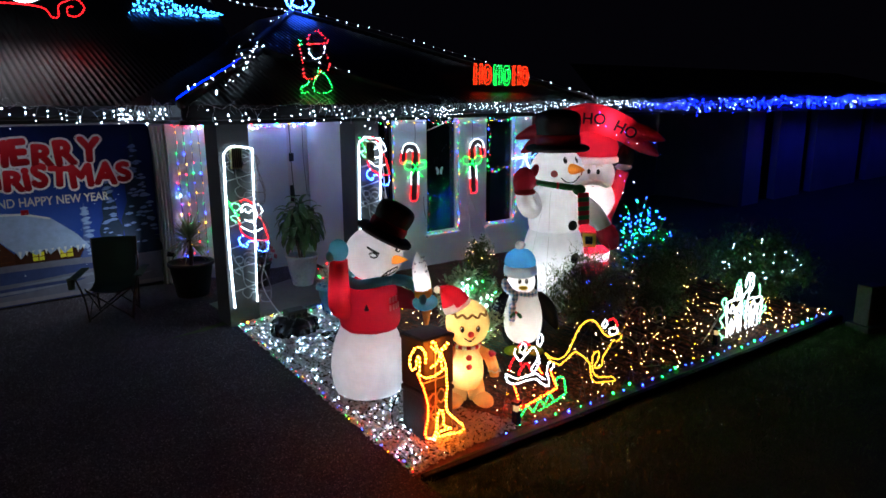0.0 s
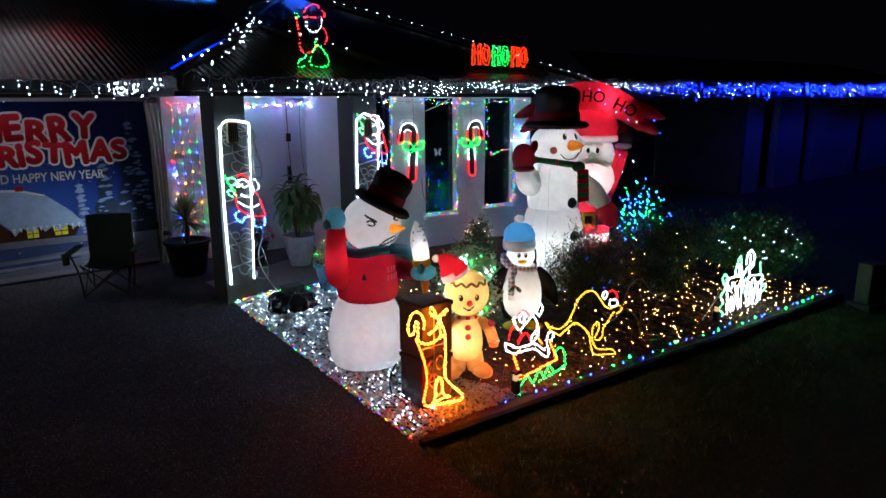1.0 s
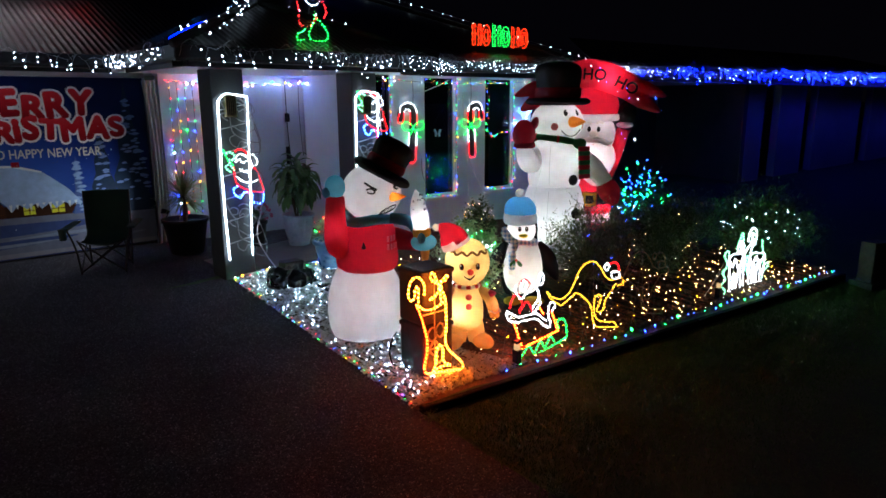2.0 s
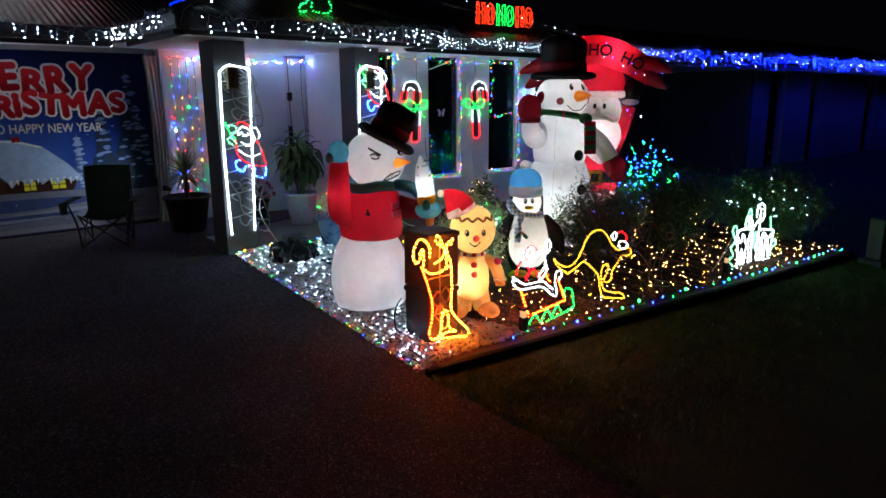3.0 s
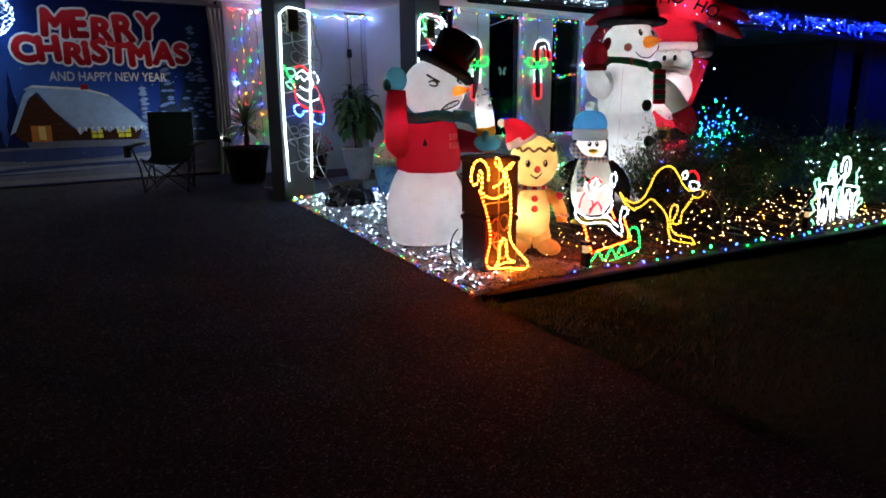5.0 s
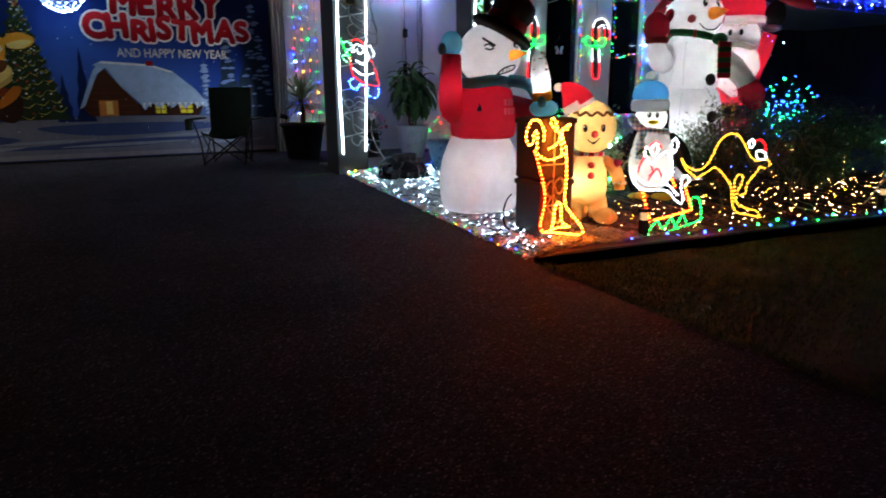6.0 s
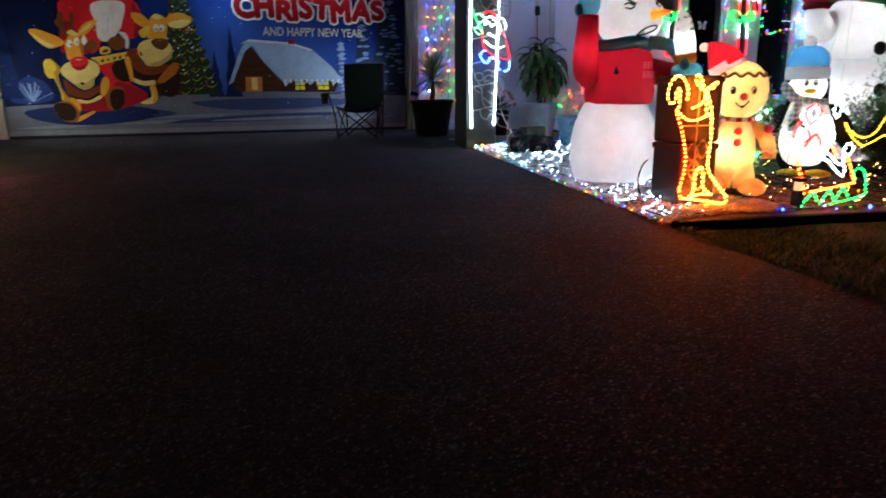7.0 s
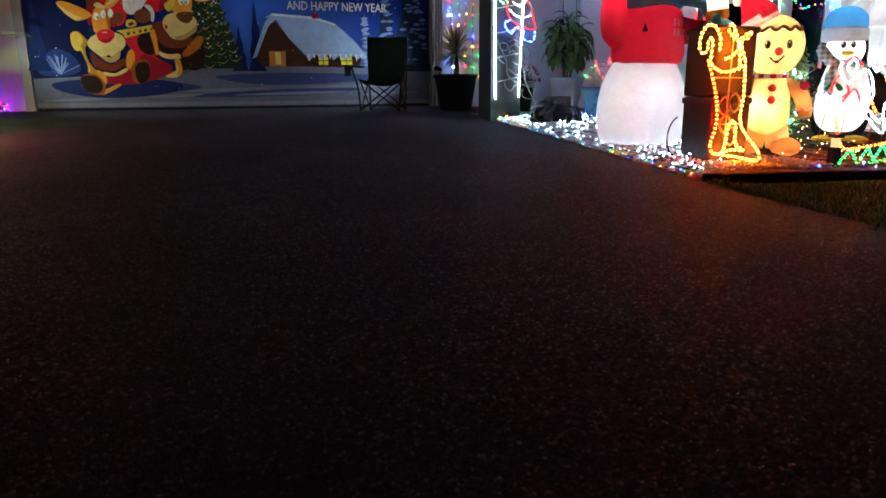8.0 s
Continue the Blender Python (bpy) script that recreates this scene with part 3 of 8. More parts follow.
# grass blades beside the bed
def grass_blades(count):
    rnd, vs, fs = random.Random(5), [], []
    for _ in range(count):
        x = rnd.uniform(2.7, 10.5)
        y = bed_front(x) - 0.135 - abs(rnd.gauss(0, 0.9))
        if y < -1.5:
            continue
        a, h = rnd.uniform(0, 6.3), rnd.uniform(0.012, 0.032)
        z, w, lean = gz(x, y) - 0.012, 0.0024, rnd.uniform(0, 0.02)
        b = len(vs)
        vs += [(x - w * math.cos(a), y - w * math.sin(a), z), (x + w * math.cos(a), y + w * math.sin(a), z), (x + lean * math.sin(a), y - lean * math.cos(a), z + h)]
        fs.append((b, b + 1, b + 2))
    me = bpy.data.meshes.new("grass")
    me.from_pydata(vs, [], fs)
    me.materials.append(m_blade)
    return tagged(new("grass", me), "short grass blades of the mown lawn", "grass", "", "stuff")


grass_blades(90000)

# ---- inflatable figures ----
COOL = (0.94, 0.97, 1.0)
f_white = fabric("nylon_white", (0.82, 0.82, 0.84), 0.5)
f_red = fabric("nylon_red", (0.6, 0.015, 0.04), 0.5)
f_maroon = fabric("nylon_dark_red", (0.4, 0.012, 0.03), 0.4)
f_scarlet = fabric("nylon_scarlet", (0.85, 0.1, 0.09), 0.75)
f_cream = fabric("nylon_cream", (0.9, 0.86, 0.78), 0.8)
f_fur = fabric("nylon_fur_white", (0.84, 0.83, 0.84), 0.5)
f_black = fabric("nylon_black", (0.012, 0.012, 0.014), 0.1)
f_teal = fabric("nylon_teal", (0.1, 0.42, 0.55), 0.35)
f_blue = fabric("nylon_blue", (0.07, 0.32, 0.62), 0.4)
f_orange = fabric("nylon_orange", (0.92, 0.34, 0.04), 0.6)
f_ginger = fabric("nylon_gingerbread", (0.92, 0.66, 0.27), 0.6)
f_brown = fabric("nylon_brown", (0.36, 0.16, 0.05), 0.3)
f_yellow = fabric("nylon_yellow", (0.95, 0.72, 0.06), 0.55)
f_grey = fabric("nylon_grey", (0.5, 0.5, 0.52), 0.4)
f_green = fabric("nylon_green", (0.03, 0.2, 0.07), 0.3)
p_ink = flat("print_black", (0.01, 0.01, 0.01), 0.5)
p_white = flat("print_white", (0.8, 0.8, 0.8), 0.5)
p_rose = flat("print_rose", (0.5, 0.1, 0.1), 0.5)


def plaid(name, a, b, scale):
    """Checked cloth: two sets of soft bands crossing."""
    m, n, l, out = tree_of(name)
    vec = coords(n, l)
    d = n.new("ShaderNodeBsdfPrincipled")
    d.inputs["Roughness"].default_value = 0.8
    waves = []
    for axis in ("X", "Z"):
        w = n.new("ShaderNodeTexWave")
        w.bands_direction = axis
        w.inputs["Scale"].default_value = scale / 6.28 * 1.6
        w.inputs["Distortion"].default_value = 1.0
        l.new(vec, w.inputs["Vector"])
        waves.append(w.outputs["Fac"])
    add = n.new("ShaderNodeMath")
    l.new(waves[0], add.inputs[0]), l.new(waves[1], add.inputs[1])
    half = n.new("ShaderNodeMath")
    half.operation = "MULTIPLY"
    half.inputs[1].default_value = 0.5
    l.new(add.outputs[0], half.inputs[0])
    l.new(ramp(n, l, half.outputs[0], [(0.3, b), (0.5, tuple((p + q) / 2 for p, q in zip(a, b))), (0.62, a)]), d.inputs["Base Color"])
    l.new(d.outputs[0], out.inputs[0])
    return m


def puff(profile, n=40):
    """A rounded outline through a few (radius, height) points."""
    return [(max(p.x, 0.002), p.y) for p in smooth_path([(r, z, 0) for r, z in profile], 0.03)]


def on_ball(c, r, yaw, pitch, out=1.0):
    """A place on a ball of radius r round c; yaw to its +x side from -y, pitch upwards, in degrees."""
    a, b = radians(yaw), radians(pitch)
    return Vector((c[0] + out * r * math.cos(b) * math.sin(a), c[1] - out * r * math.cos(b) * math.cos(a), c[2] + out * r * math.sin(b)))


def disc_on(bm, c, r, yaw, pitch, w, h, turn=0.0, thick=0.006):
    """A thin oval patch lying on a ball."""
    p = on_ball(c, r, yaw, pitch)
    d = (p - Vector(c)).normalized()
    q = d.to_track_quat("Z", "Y").to_matrix().to_4x4() @ Matrix.Rotation(radians(turn), 4, "Z")
    ball(bm, p, (w, h, thick), q, 14, 6)


def line_on(bm, c, r, pts, width=0.006):
    tube(bm, smooth_path([on_ball(c, r, a, b, 1.003) for a, b in pts], 0.015), width, 6)


def sleeve(bm, pts, radii, seg=18):
    path = smooth_path(pts, 0.03)
    rr = smooth_path([(i / (len(radii) - 1), r, 0) for i, r in enumerate(radii)], 0.02)

    def rad(t):
        k = min(range(len(rr)), key=lambda i: abs(rr[i].x - t))
        return max(rr[k].y, 0.004)

    tube(bm, path, rad, seg)


def top_hat(parent, centre, tilt, r, h, brim, band):
    m = Matrix.Translation(centre) @ tilt
    bm = bmesh.new()
    lathe(bm, [(p[0], p[1]) for p in puff([(0.01, 0.0), (r * 0.9, 0.0), (r, 0.03), (r * 0.98, h * 0.4), (r * 1.05, h * 0.72), (r * 0.97, h * 0.92), (r * 0.62, h * 1.03), (0.01, h * 1.06)])], 32, m=m, wave=0.04, lobes=8)
    hat = part("hat", bm, f_black, parent, "black puffy top hat", True)
    bm = lathe(bmesh.new(), puff([(0.01, -0.02), (brim * 0.8, -0.035), (brim, 0.01), (brim * 0.85, 0.05), (r, 0.045), (0.01, 0.04)]), 36, m=m, wave=0.03, lobes=10)
    part("brim", bm, f_black, hat, "", True)
    bm = lathe(bmesh.new(), puff([(r * 1.0, 0.05), (r * 1.035, 0.07), (r * 1.03, 0.05 + band), (r * 0.99, 0.07 + band)]), 32, m=m)
    part("hat_band", bm, f_red, hat, "red hat band", True)
    return hat


# small grumpy snowman in a red jumper
SX, SY = 3.185, 4.755
SZ = gz(SX, SY) + 0.045
sn = thing("inflatable_snowman", (SX, SY, SZ), "glowing inflatable snowman with scowl, red jumper and tilted top hat", "inflatable snowman", rz=-6)
BELLY = [(0.265, 0.0), (0.312, 0.04), (0.336, 0.14), (0.342, 0.27), (0.32, 0.42), (0.27, 0.55), (0.21, 0.65)]
bm = lathe(bmesh.new(), puff([(0.02, -0.004)] + BELLY), 56, (-0.022, 0.012, 0), wave=0.025, lobes=7)
part("lower_body", bm, f_white, sn, "white glowing lower body", True)
bm = lathe(bmesh.new(), puff([(0.2, 0.6), (0.25, 0.605), (0.272, 0.66), (0.27, 0.74), (0.262, 0.86), (0.235, 0.98), (0.17, 1.04)]), 40, wave=0.02, lobes=8)
part("jumper", bm, f_red, sn, "red knitted-look jumper", True)
HC = (0.04, -0.03, 1.265)
bm = bmesh.new()
ball(bm, HC, (0.256, 0.256, 0.246), seg=40, rows=22)
head = part("head", bm, f_white, sn, "white head", True)
bm = bmesh.new()
tube(bm, smooth_path([(0.2 * math.cos(a), 0.2 * math.sin(a) - 0.01, 1.05 + 0.012 * math.sin(3 * a)) for a in span(0, 2 * math.pi, 16)], 0.03), 0.045, 10)
sleeve(bm, [(0.12, -0.2, 1.06), (0.25, -0.28, 1.03), (0.33, -0.3, 0.92), (0.36, -0.3, 0.86)], [0.045, 0.05, 0.04, 0.02], 10)
part("scarf", bm, f_teal, sn, "teal scarf with a loose end", True)
bm = bmesh.new()
sleeve(bm, [(-0.2, 0.0, 0.8), (-0.29, -0.02, 0.84), (-0.31, -0.03, 1.0), (-0.3, -0.03, 1.26)], [0.1, 0.1, 0.088, 0.076])
part("raised_sleeve", bm, f_red, sn, "raised red sleeve", True)
bm = ball(bmesh.new(), (-0.3, -0.03, 1.34), (0.085, 0.085, 0.1))
ball(bm, (-0.385, -0.04, 1.3), (0.035, 0.035, 0.045))
part("mitten", bm, f_teal, sn, "teal mitten", True)
bm = bmesh.new()
sleeve(bm, [(0.17, -0.04, 0.86), (0.27, -0.11, 0.84), (0.335, -0.2, 0.83), (0.36, -0.27, 0.83)], [0.1, 0.1, 0.085, 0.08])
part("forward_sleeve", bm, f_red, sn, "red sleeve reaching forward", True)
bm = ball(bmesh.new(), (0.372, -0.34, 0.84), (0.118, 0.1, 0.075))
ball(bm, (0.31, -0.4, 0.89), (0.035, 0.035, 0.05))
part("mitten", bm, f_teal, sn, "teal mitten", True)
bm = lathe(bmesh.new(), puff([(0.01, 0.0), (0.066, 0.02), (0.078, 0.1), (0.07, 0.24), (0.045, 0.33), (0.005, 0.4)]), 20, (0.358, -0.34, 0.91), Matrix.Rotation(radians(-9), 4, "Y"), wave=0.08, lobes=5)
cone = part("icicle", bm, f_white, sn, "bright white spotted icicle held upright", True)
bm = lathe(bmesh.new(), [(0.06, 0.0), (0.088, 0.03), (0.088, 0.09), (0.07, 0.1)], 20, (0.36, -0.34, 0.885), Matrix.Rotation(radians(-9), 4, "Y") @ Matrix.Scale(0.9, 4))
part("collar", bm, fabric("nylon_amber", (0.95, 0.55, 0.08), 0.75), cone, "glowing amber collar", True)
bm = lathe(bmesh.new(), puff([(0.004, -0.2), (0.03, -0.1), (0.045, 0.0)]), 14, (0.385, -0.34, 0.79))
part("tip", bm, f_orange, cone, "orange tip below the mitten", True)
rnd = random.Random(17)
for _ in range(16):
    a, z = rnd.uniform(-1.3, 1.9), rnd.uniform(0.17, 0.36)
    rr = 0.074 - 0.13 * max(0, z - 0.2)
    p = Matrix.Rotation(radians(-9), 4, "Y") @ Vector((rr * math.sin(a), -rr * math.cos(a), z)) + Vector((0.358, -0.34, 0.91))
    part("fleck", ball(bmesh.new(), p, (0.009 * rnd.uniform(0.5, 1.4), 0.005, 0.008 * rnd.uniform(0.5, 1.6)), seg=8, rows=5), flat("print_grey", (0.2, 0.2, 0.24), 0.5) if _ == 0 else bpy.data.materials["print_grey"], cone, "", True)
bm = bmesh.new()
lathe(bm, puff([(0.055, 0.0), (0.05, 0.05), (0.025, 0.15), (0.003, 0.21)]), 16, on_ball(HC, 0.24, 16, -4), Matrix.Rotation(radians(24), 4, "Z") @ Matrix.Rotation(radians(84), 4, "X") @ Matrix.Scale(0.74, 4))
part("nose", bm, f_orange, sn, "orange carrot nose", True)
def print_line(parent, name, c, r, pts, width, label=""):
    bm = bmesh.new()
    line_on(bm, c, r, pts, width)
    return part(name, bm, p_ink, parent, label, True)


for pts in ([(-42, 26), (-32, 20), (-18, 12)], [(40, 32), (28, 22), (20, 13)]):
    print_line(sn, "brow", HC, 0.255, pts, 0.0095, "black printed frowning brow")
for pts in ([(-38, 12), (-30, 15), (-21, 9)], [(-36, 8), (-28, 5), (-21, 8)], [(36, 16), (28, 17), (22, 12)], [(34, 11), (28, 10), (23, 13)]):
    print_line(sn, "eye_line", HC, 0.255, pts, 0.0068, "black printed screwed-up eye")
mouth = print_line(sn, "mouth", HC, 0.255, [(-12, -40), (-2, -29), (14, -22), (30, -21), (28, -28), (10, -35), (-12, -40)], 0.0058, "black printed gritted teeth")
for a in (2, 10, 18, 25):
    print_line(mouth, "tooth_line", HC, 0.255, [(a, -25 + (14 - a) * 0.2), (a - 1, -36 + a * 0.25)], 0.0025)
bm = bmesh.new()
for k, (w, z) in enumerate(((0.07, 0.89), (0.1, 0.82))):
    for j in range(3 + k):
        a = radians(14 + j * 9)
        p = Vector((0.266 * math.sin(a), -0.266 * math.cos(a), z))
        box(bm, (-0.011, -0.003, -0.025), (0.011, 0.003, 0.025), m=Matrix.Translation(p) @ Matrix.Rotation(a, 4, "Z"))
part("chest_print", bm, flat("print_pale_red", (0.7, 0.25, 0.25)), sn, "faded pale bars printed on the jumper")
bm = lathe(bmesh.new(), puff([(0.002, -0.03), (0.022, -0.02), (0.012, 0.01), (0.002, 0.035)]), 10, (-0.15, -0.222, 0.85))
part("zip_flap", bm, p_ink, sn)
bm = bmesh.new()
for a in span(-1.2, 2 * math.pi - 1.2, 6)[:-1]:
    tube(bm, [Vector(((r - 0.003) * math.cos(a) * 0.992 - 0.022, (r - 0.003) * math.sin(a) * 0.992 + 0.012, z)) for r, z in puff(BELLY)], 0.003, 5)
part("seam", bm, flat("seam_grey", (0.42, 0.42, 0.44)), sn, "stitched seam")
top_hat(sn, (0.12, -0.08, 1.43), Matrix.Rotation(radians(27), 4, "Y") @ Matrix.Rotation(radians(10), 4, "X"), 0.165, 0.3, 0.265, 0.06)
lamp_at("snowman_lamp", (SX - 0.06, SY - 0.08, SZ + 0.34), 3.3 * FABRIC_WATTS, COOL)
lamp_at("snowman_chest_lamp", (SX, SY, SZ + 0.82), 2.8 * FABRIC_WATTS, COOL)
# Sleeve, mitten, nose and grip fills are added; body light cannot reach them.
lamp_at("snowman_sleeve_fill", sn.matrix_basis @ Vector((-0.305, -0.03, 1.0)), 0.8 * FABRIC_WATTS, COOL, 0.02)
lamp_at("snowman_mitten_fill", sn.matrix_basis @ Vector((-0.3, -0.03, 1.33)), 0.25 * FABRIC_WATTS, COOL, 0.02)
lamp_at("snowman_head_lamp", (SX + 0.03, SY - 0.04, SZ + 1.24), 2.6 * FABRIC_WATTS, COOL)
lamp_at("icicle_lamp", sn.matrix_basis @ Vector((0.345, -0.34, 1.04)), 1.3 * FABRIC_WATTS, COOL, radius=0.02)
lamp_at("snowman_nose_fill", sn.matrix_basis @ (on_ball(HC, 0.24, 16, -4) + Vector((0.018, -0.042, 0))), 0.16 * FABRIC_WATTS, COOL, 0.015)
lamp_at("snowman_grip_fill", sn.matrix_basis @ Vector((0.372, -0.34, 0.84)), 0.4 * FABRIC_WATTS, COOL, 0.02)

# gingerbread figure
GX, GY = 3.71, 4.03
GZ = gz(GX, GY) + 0.045
gb = thing("inflatable_gingerbread", (GX, GY, GZ), "glowing inflatable gingerbread figure wearing a red pointed hat", "inflatable gingerbread", rz=-36)
f_crust = fabric("nylon_gingerbread_deep", (0.8, 0.44, 0.14), 0.5)
bm = lathe(bmesh.new(), puff([(0.06, 0.14), (0.125, 0.17), (0.152, 0.25), (0.153, 0.36), (0.135, 0.47), (0.085, 0.57)]), 36, (-0.012, 0, 0), squash=(1, 0.86), wave=0.02, lobes=6)
part("body", bm, f_ginger, gb, "amber glowing body", True)
for s in (-1, 1):
    bm = bmesh.new()
    sleeve(bm, [(0.066 * s - 0.01, 0.0, 0.22), (0.075 * s, -0.01, 0.13), (0.082 * s, -0.02, 0.05)], [0.078, 0.08, 0.07])
    part("leg", bm, f_ginger, gb, "", True)
    spread = Matrix.Rotation(radians(26 * s), 4, "Z")
    part("foot", ball(bmesh.new(), (0.125 * s, -0.075, 0.066), (0.08, 0.135, 0.066), spread), f_crust, gb, "darker amber foot", True)
    bm = bmesh.new()
    sleeve(bm, [(0.1 * s, -0.01, 0.5), (0.185 * s, -0.02, 0.44), (0.225 * s, -0.05, 0.34), (0.232 * s, -0.06, 0.27)], [0.044, 0.05, 0.05, 0.04])
    part("arm", bm, f_crust, gb, "darker amber arm", True)
    bm = bmesh.new()
    tube(bm, smooth_path([(0.23 * s + 0.05 * math.cos(a), -0.055 + 0.05 * math.sin(a), 0.325 + 0.008 * math.sin(5 * a)) for a in span(0, 2 * math.pi, 20)], 0.015), 0.006, 6)
    part("icing_cuff", bm, f_cream, gb, "", True)
GH = (0.0, -0.01, 0.753)
part("head", lathe(bmesh.new(), [(max(0.193 * math.sin(a), 1e-4), -0.205 * math.cos(a)) for a in span(0, math.pi, 22)], 40, GH, wave=0.018, lobes=6, squash=(1, 0.95)), f_ginger, gb, "round amber head", True)
bm = bmesh.new()
sleeve(bm, [(-0.09, -0.012, 0.9), (-0.122, -0.012, 0.96), (-0.165, -0.01, 1.015), (-0.212, -0.01, 1.05), (-0.246, -0.01, 1.06)], [0.128, 0.12, 0.086, 0.05, 0.022], 24)
for f in bm.faces:
    if (f.calc_center_median() - Vector((-0.09, -0.012, 0.9))).dot(Vector((-0.42, 0, 0.91))) < 0.05:
        f.material_index = 1
ht = part("hat", bm, [f_red, f_white], gb, "red drooping pointed hat with white trim", True)
part("pompom", ball(bmesh.new(), (-0.262, -0.01, 1.055), (0.032, 0.032, 0.032)), f_cream, ht, "", True)
bm = bmesh.new()
line_on(bm, GH, 0.198, [(a, 32 + 4.5 * math.sin(a * 0.21)) for a in range(-60, 76, 6)], 0.0105)
part("icing_line", bm, f_brown, gb, "wavy brown icing line", True)
for a in (-21, 21):
    bm = bmesh.new()
    disc_on(bm, GH, 0.189, a, 0, 0.021, 0.03)
    part("eye_patch", bm, f_brown, gb, "brown printed eye patch", True)
    bm = bmesh.new()
    disc_on(bm, GH, 0.1915, a + 1, -1, 0.014, 0.024)
    eye = part("eye", bm, p_ink, gb, "black printed eye", True)
    bm = bmesh.new()
    disc_on(bm, GH, 0.194, a - 1.5, 3, 0.005, 0.008, thick=0.008)
    part("eye_glint", bm, p_white, eye, "", True)
bm = bmesh.new()
line_on(bm, GH, 0.194, [(-15, -25), (-7, -33), (2, -35), (10, -28), (14, -22)], 0.0048)
disc_on(bm, GH, 0.197, 1, -35, 0.016, 0.012, thick=0.005)
part("smile", bm, p_ink, gb, "black printed smile", True)
part("nose", ball(bmesh.new(), on_ball(GH, 0.19, 2, -14), (0.027, 0.018, 0.027)), f_scarlet, gb, "", True)
for z in (0.468, 0.388):
    part("button", ball(bmesh.new(), (0.0, -0.128 + (0.012 if z > 0.4 else 0), z), (0.027, 0.013, 0.027)), f_scarlet, gb, "red button", True)
for k, a in enumerate(span(-80, 80, 8)):
    p = Vector((0.108 * math.sin(radians(a)), -0.095 * math.cos(radians(a)), 0.548))
    bm = box(bmesh.new(), (-0.02, -0.01, -0.014), (0.02, 0.01, 0.014), m=Matrix.Translation(p) @ Matrix.Rotation(radians(a), 4, "Z"), bevel=0.004)
    part("collar_stripe", bm, f_cream if k % 2 else f_red, gb, "white collar stripe" if k % 2 else "red collar stripe")
part("heart", lathe(bmesh.new(), puff([(0.002, -0.04), (0.03, 0.0), (0.034, 0.025), (0.004, 0.034)]), 14, (0.205, -0.06, 0.475), Matrix.Rotation(radians(20), 4, "Y"), squash=(1, 0.5)), fabric("nylon_pink", (0.7, 0.05, 0.15), 0.4), gb, "pink heart on the shoulder", True)
AMBER_LAMP = (1, 0.93, 0.74)
# Body and head lamps, then added fills for hat, pompom, feet, legs, arm.
for w, p in ((3.0, (-0.06, -0.03, 0.34)), (3.0, (-0.06, -0.03, 0.77)), (1.1, (-0.14, 0, 0.97)), (0.05, (-0.262, -0.01, 1.055)), (0.3, (0.12, -0.08, 0.066)), (0.3, (-0.12, -0.08, 0.066)), (0.3, (0.078, -0.01, 0.15)), (0.3, (-0.078, -0.01, 0.15)), (0.2, (0.21, -0.04, 0.38))):
    lamp_at("gingerbread_lamp_and_fill", gb.matrix_basis @ Vector(p), w * FABRIC_WATTS, AMBER_LAMP, 0.02)

# penguin
PX, PY = 5.04, 4.6
PZ = gz(PX, PY) + 0.045
pg = thing("inflatable_penguin", (PX, PY, PZ), "glowing inflatable penguin with blue knitted hat and checked scarf", "inflatable penguin", rz=-41)
bm = lathe(bmesh.new(), puff([(0.02, 0.095), (0.11, 0.1), (0.18, 0.18), (0.207, 0.31), (0.197, 0.45), (0.165, 0.57), (0.13, 0.67)]), 40, wave=0.015)
part("belly", bm, f_white, pg, "white belly", True)
bm = bmesh.new()
prof = puff([(0.1, 0.02), (0.19, 0.1), (0.222, 0.28), (0.215, 0.44), (0.18, 0.58), (0.158, 0.68), (0.165, 0.78), (0.16, 0.86)])
rows = [[bm.verts.new((r * 1.02 * math.cos(radians(a)) - 0.03 * max(0.0, (z - 0.5) / 0.36), r * 1.02 * math.sin(radians(a)) + 0.01, z)) for a in span(-14, 194, 30)] for r, z in prof]
for a, b in zip(rows, rows[1:]):
    for i in range(30):
        bm.faces.new((a[i], a[i + 1], b[i + 1], b[i]))
bmesh.ops.solidify(bm, geom=list(bm.faces), thickness=0.006)
part("back", bm, f_black, pg, "black back", True)
PH = (-0.025, -0.015, 0.77)
part("head", ball(bmesh.new(), PH, (0.15, 0.148, 0.15)), f_white, pg, "white face", True)
ht = part("hat", lathe(bmesh.new(), puff([(0.155, 0.0), (0.166, 0.05), (0.148, 0.12), (0.09, 0.175), (0.004, 0.19)]), 28, (-0.04, 0, 0.925), wave=0.03, lobes=7), f_blue, pg, "blue knitted hat", True)
part("hat_band", lathe(bmesh.new(), puff([(0.15, -0.03), (0.17, -0.015), (0.176, 0.03), (0.17, 0.07), (0.15, 0.085)]), 28, (-0.038, 0, 0.86)), fabric("nylon_band_white", (0.9, 0.9, 0.88), 0.85), ht, "white hat band", True)
bm = ball(bmesh.new(), (-0.045, 0, 1.15), (0.052, 0.052, 0.046), seg=20, rows=12)
for v in bm.verts:
    v.co += (v.co - Vector((-0.045, 0, 1.15))) * 0.25 * noise.noise(v.co * 40)
part("pompom", bm, f_grey, ht, "grey woolly pompom", True)
m_scarf = plaid("scarf_plaid", (0.85, 0.87, 0.9), (0.22, 0.4, 0.66), 30)
bm = bmesh.new()
tube(bm, smooth_path([(0.138 * math.cos(a) - 0.01, 0.135 * math.sin(a), 0.655 - 0.02 * math.cos(a)) for a in span(0, 2 * math.pi, 14)], 0.03), 0.028, 10)
part("scarf", bm, m_scarf, pg, "blue and grey checked scarf", True)
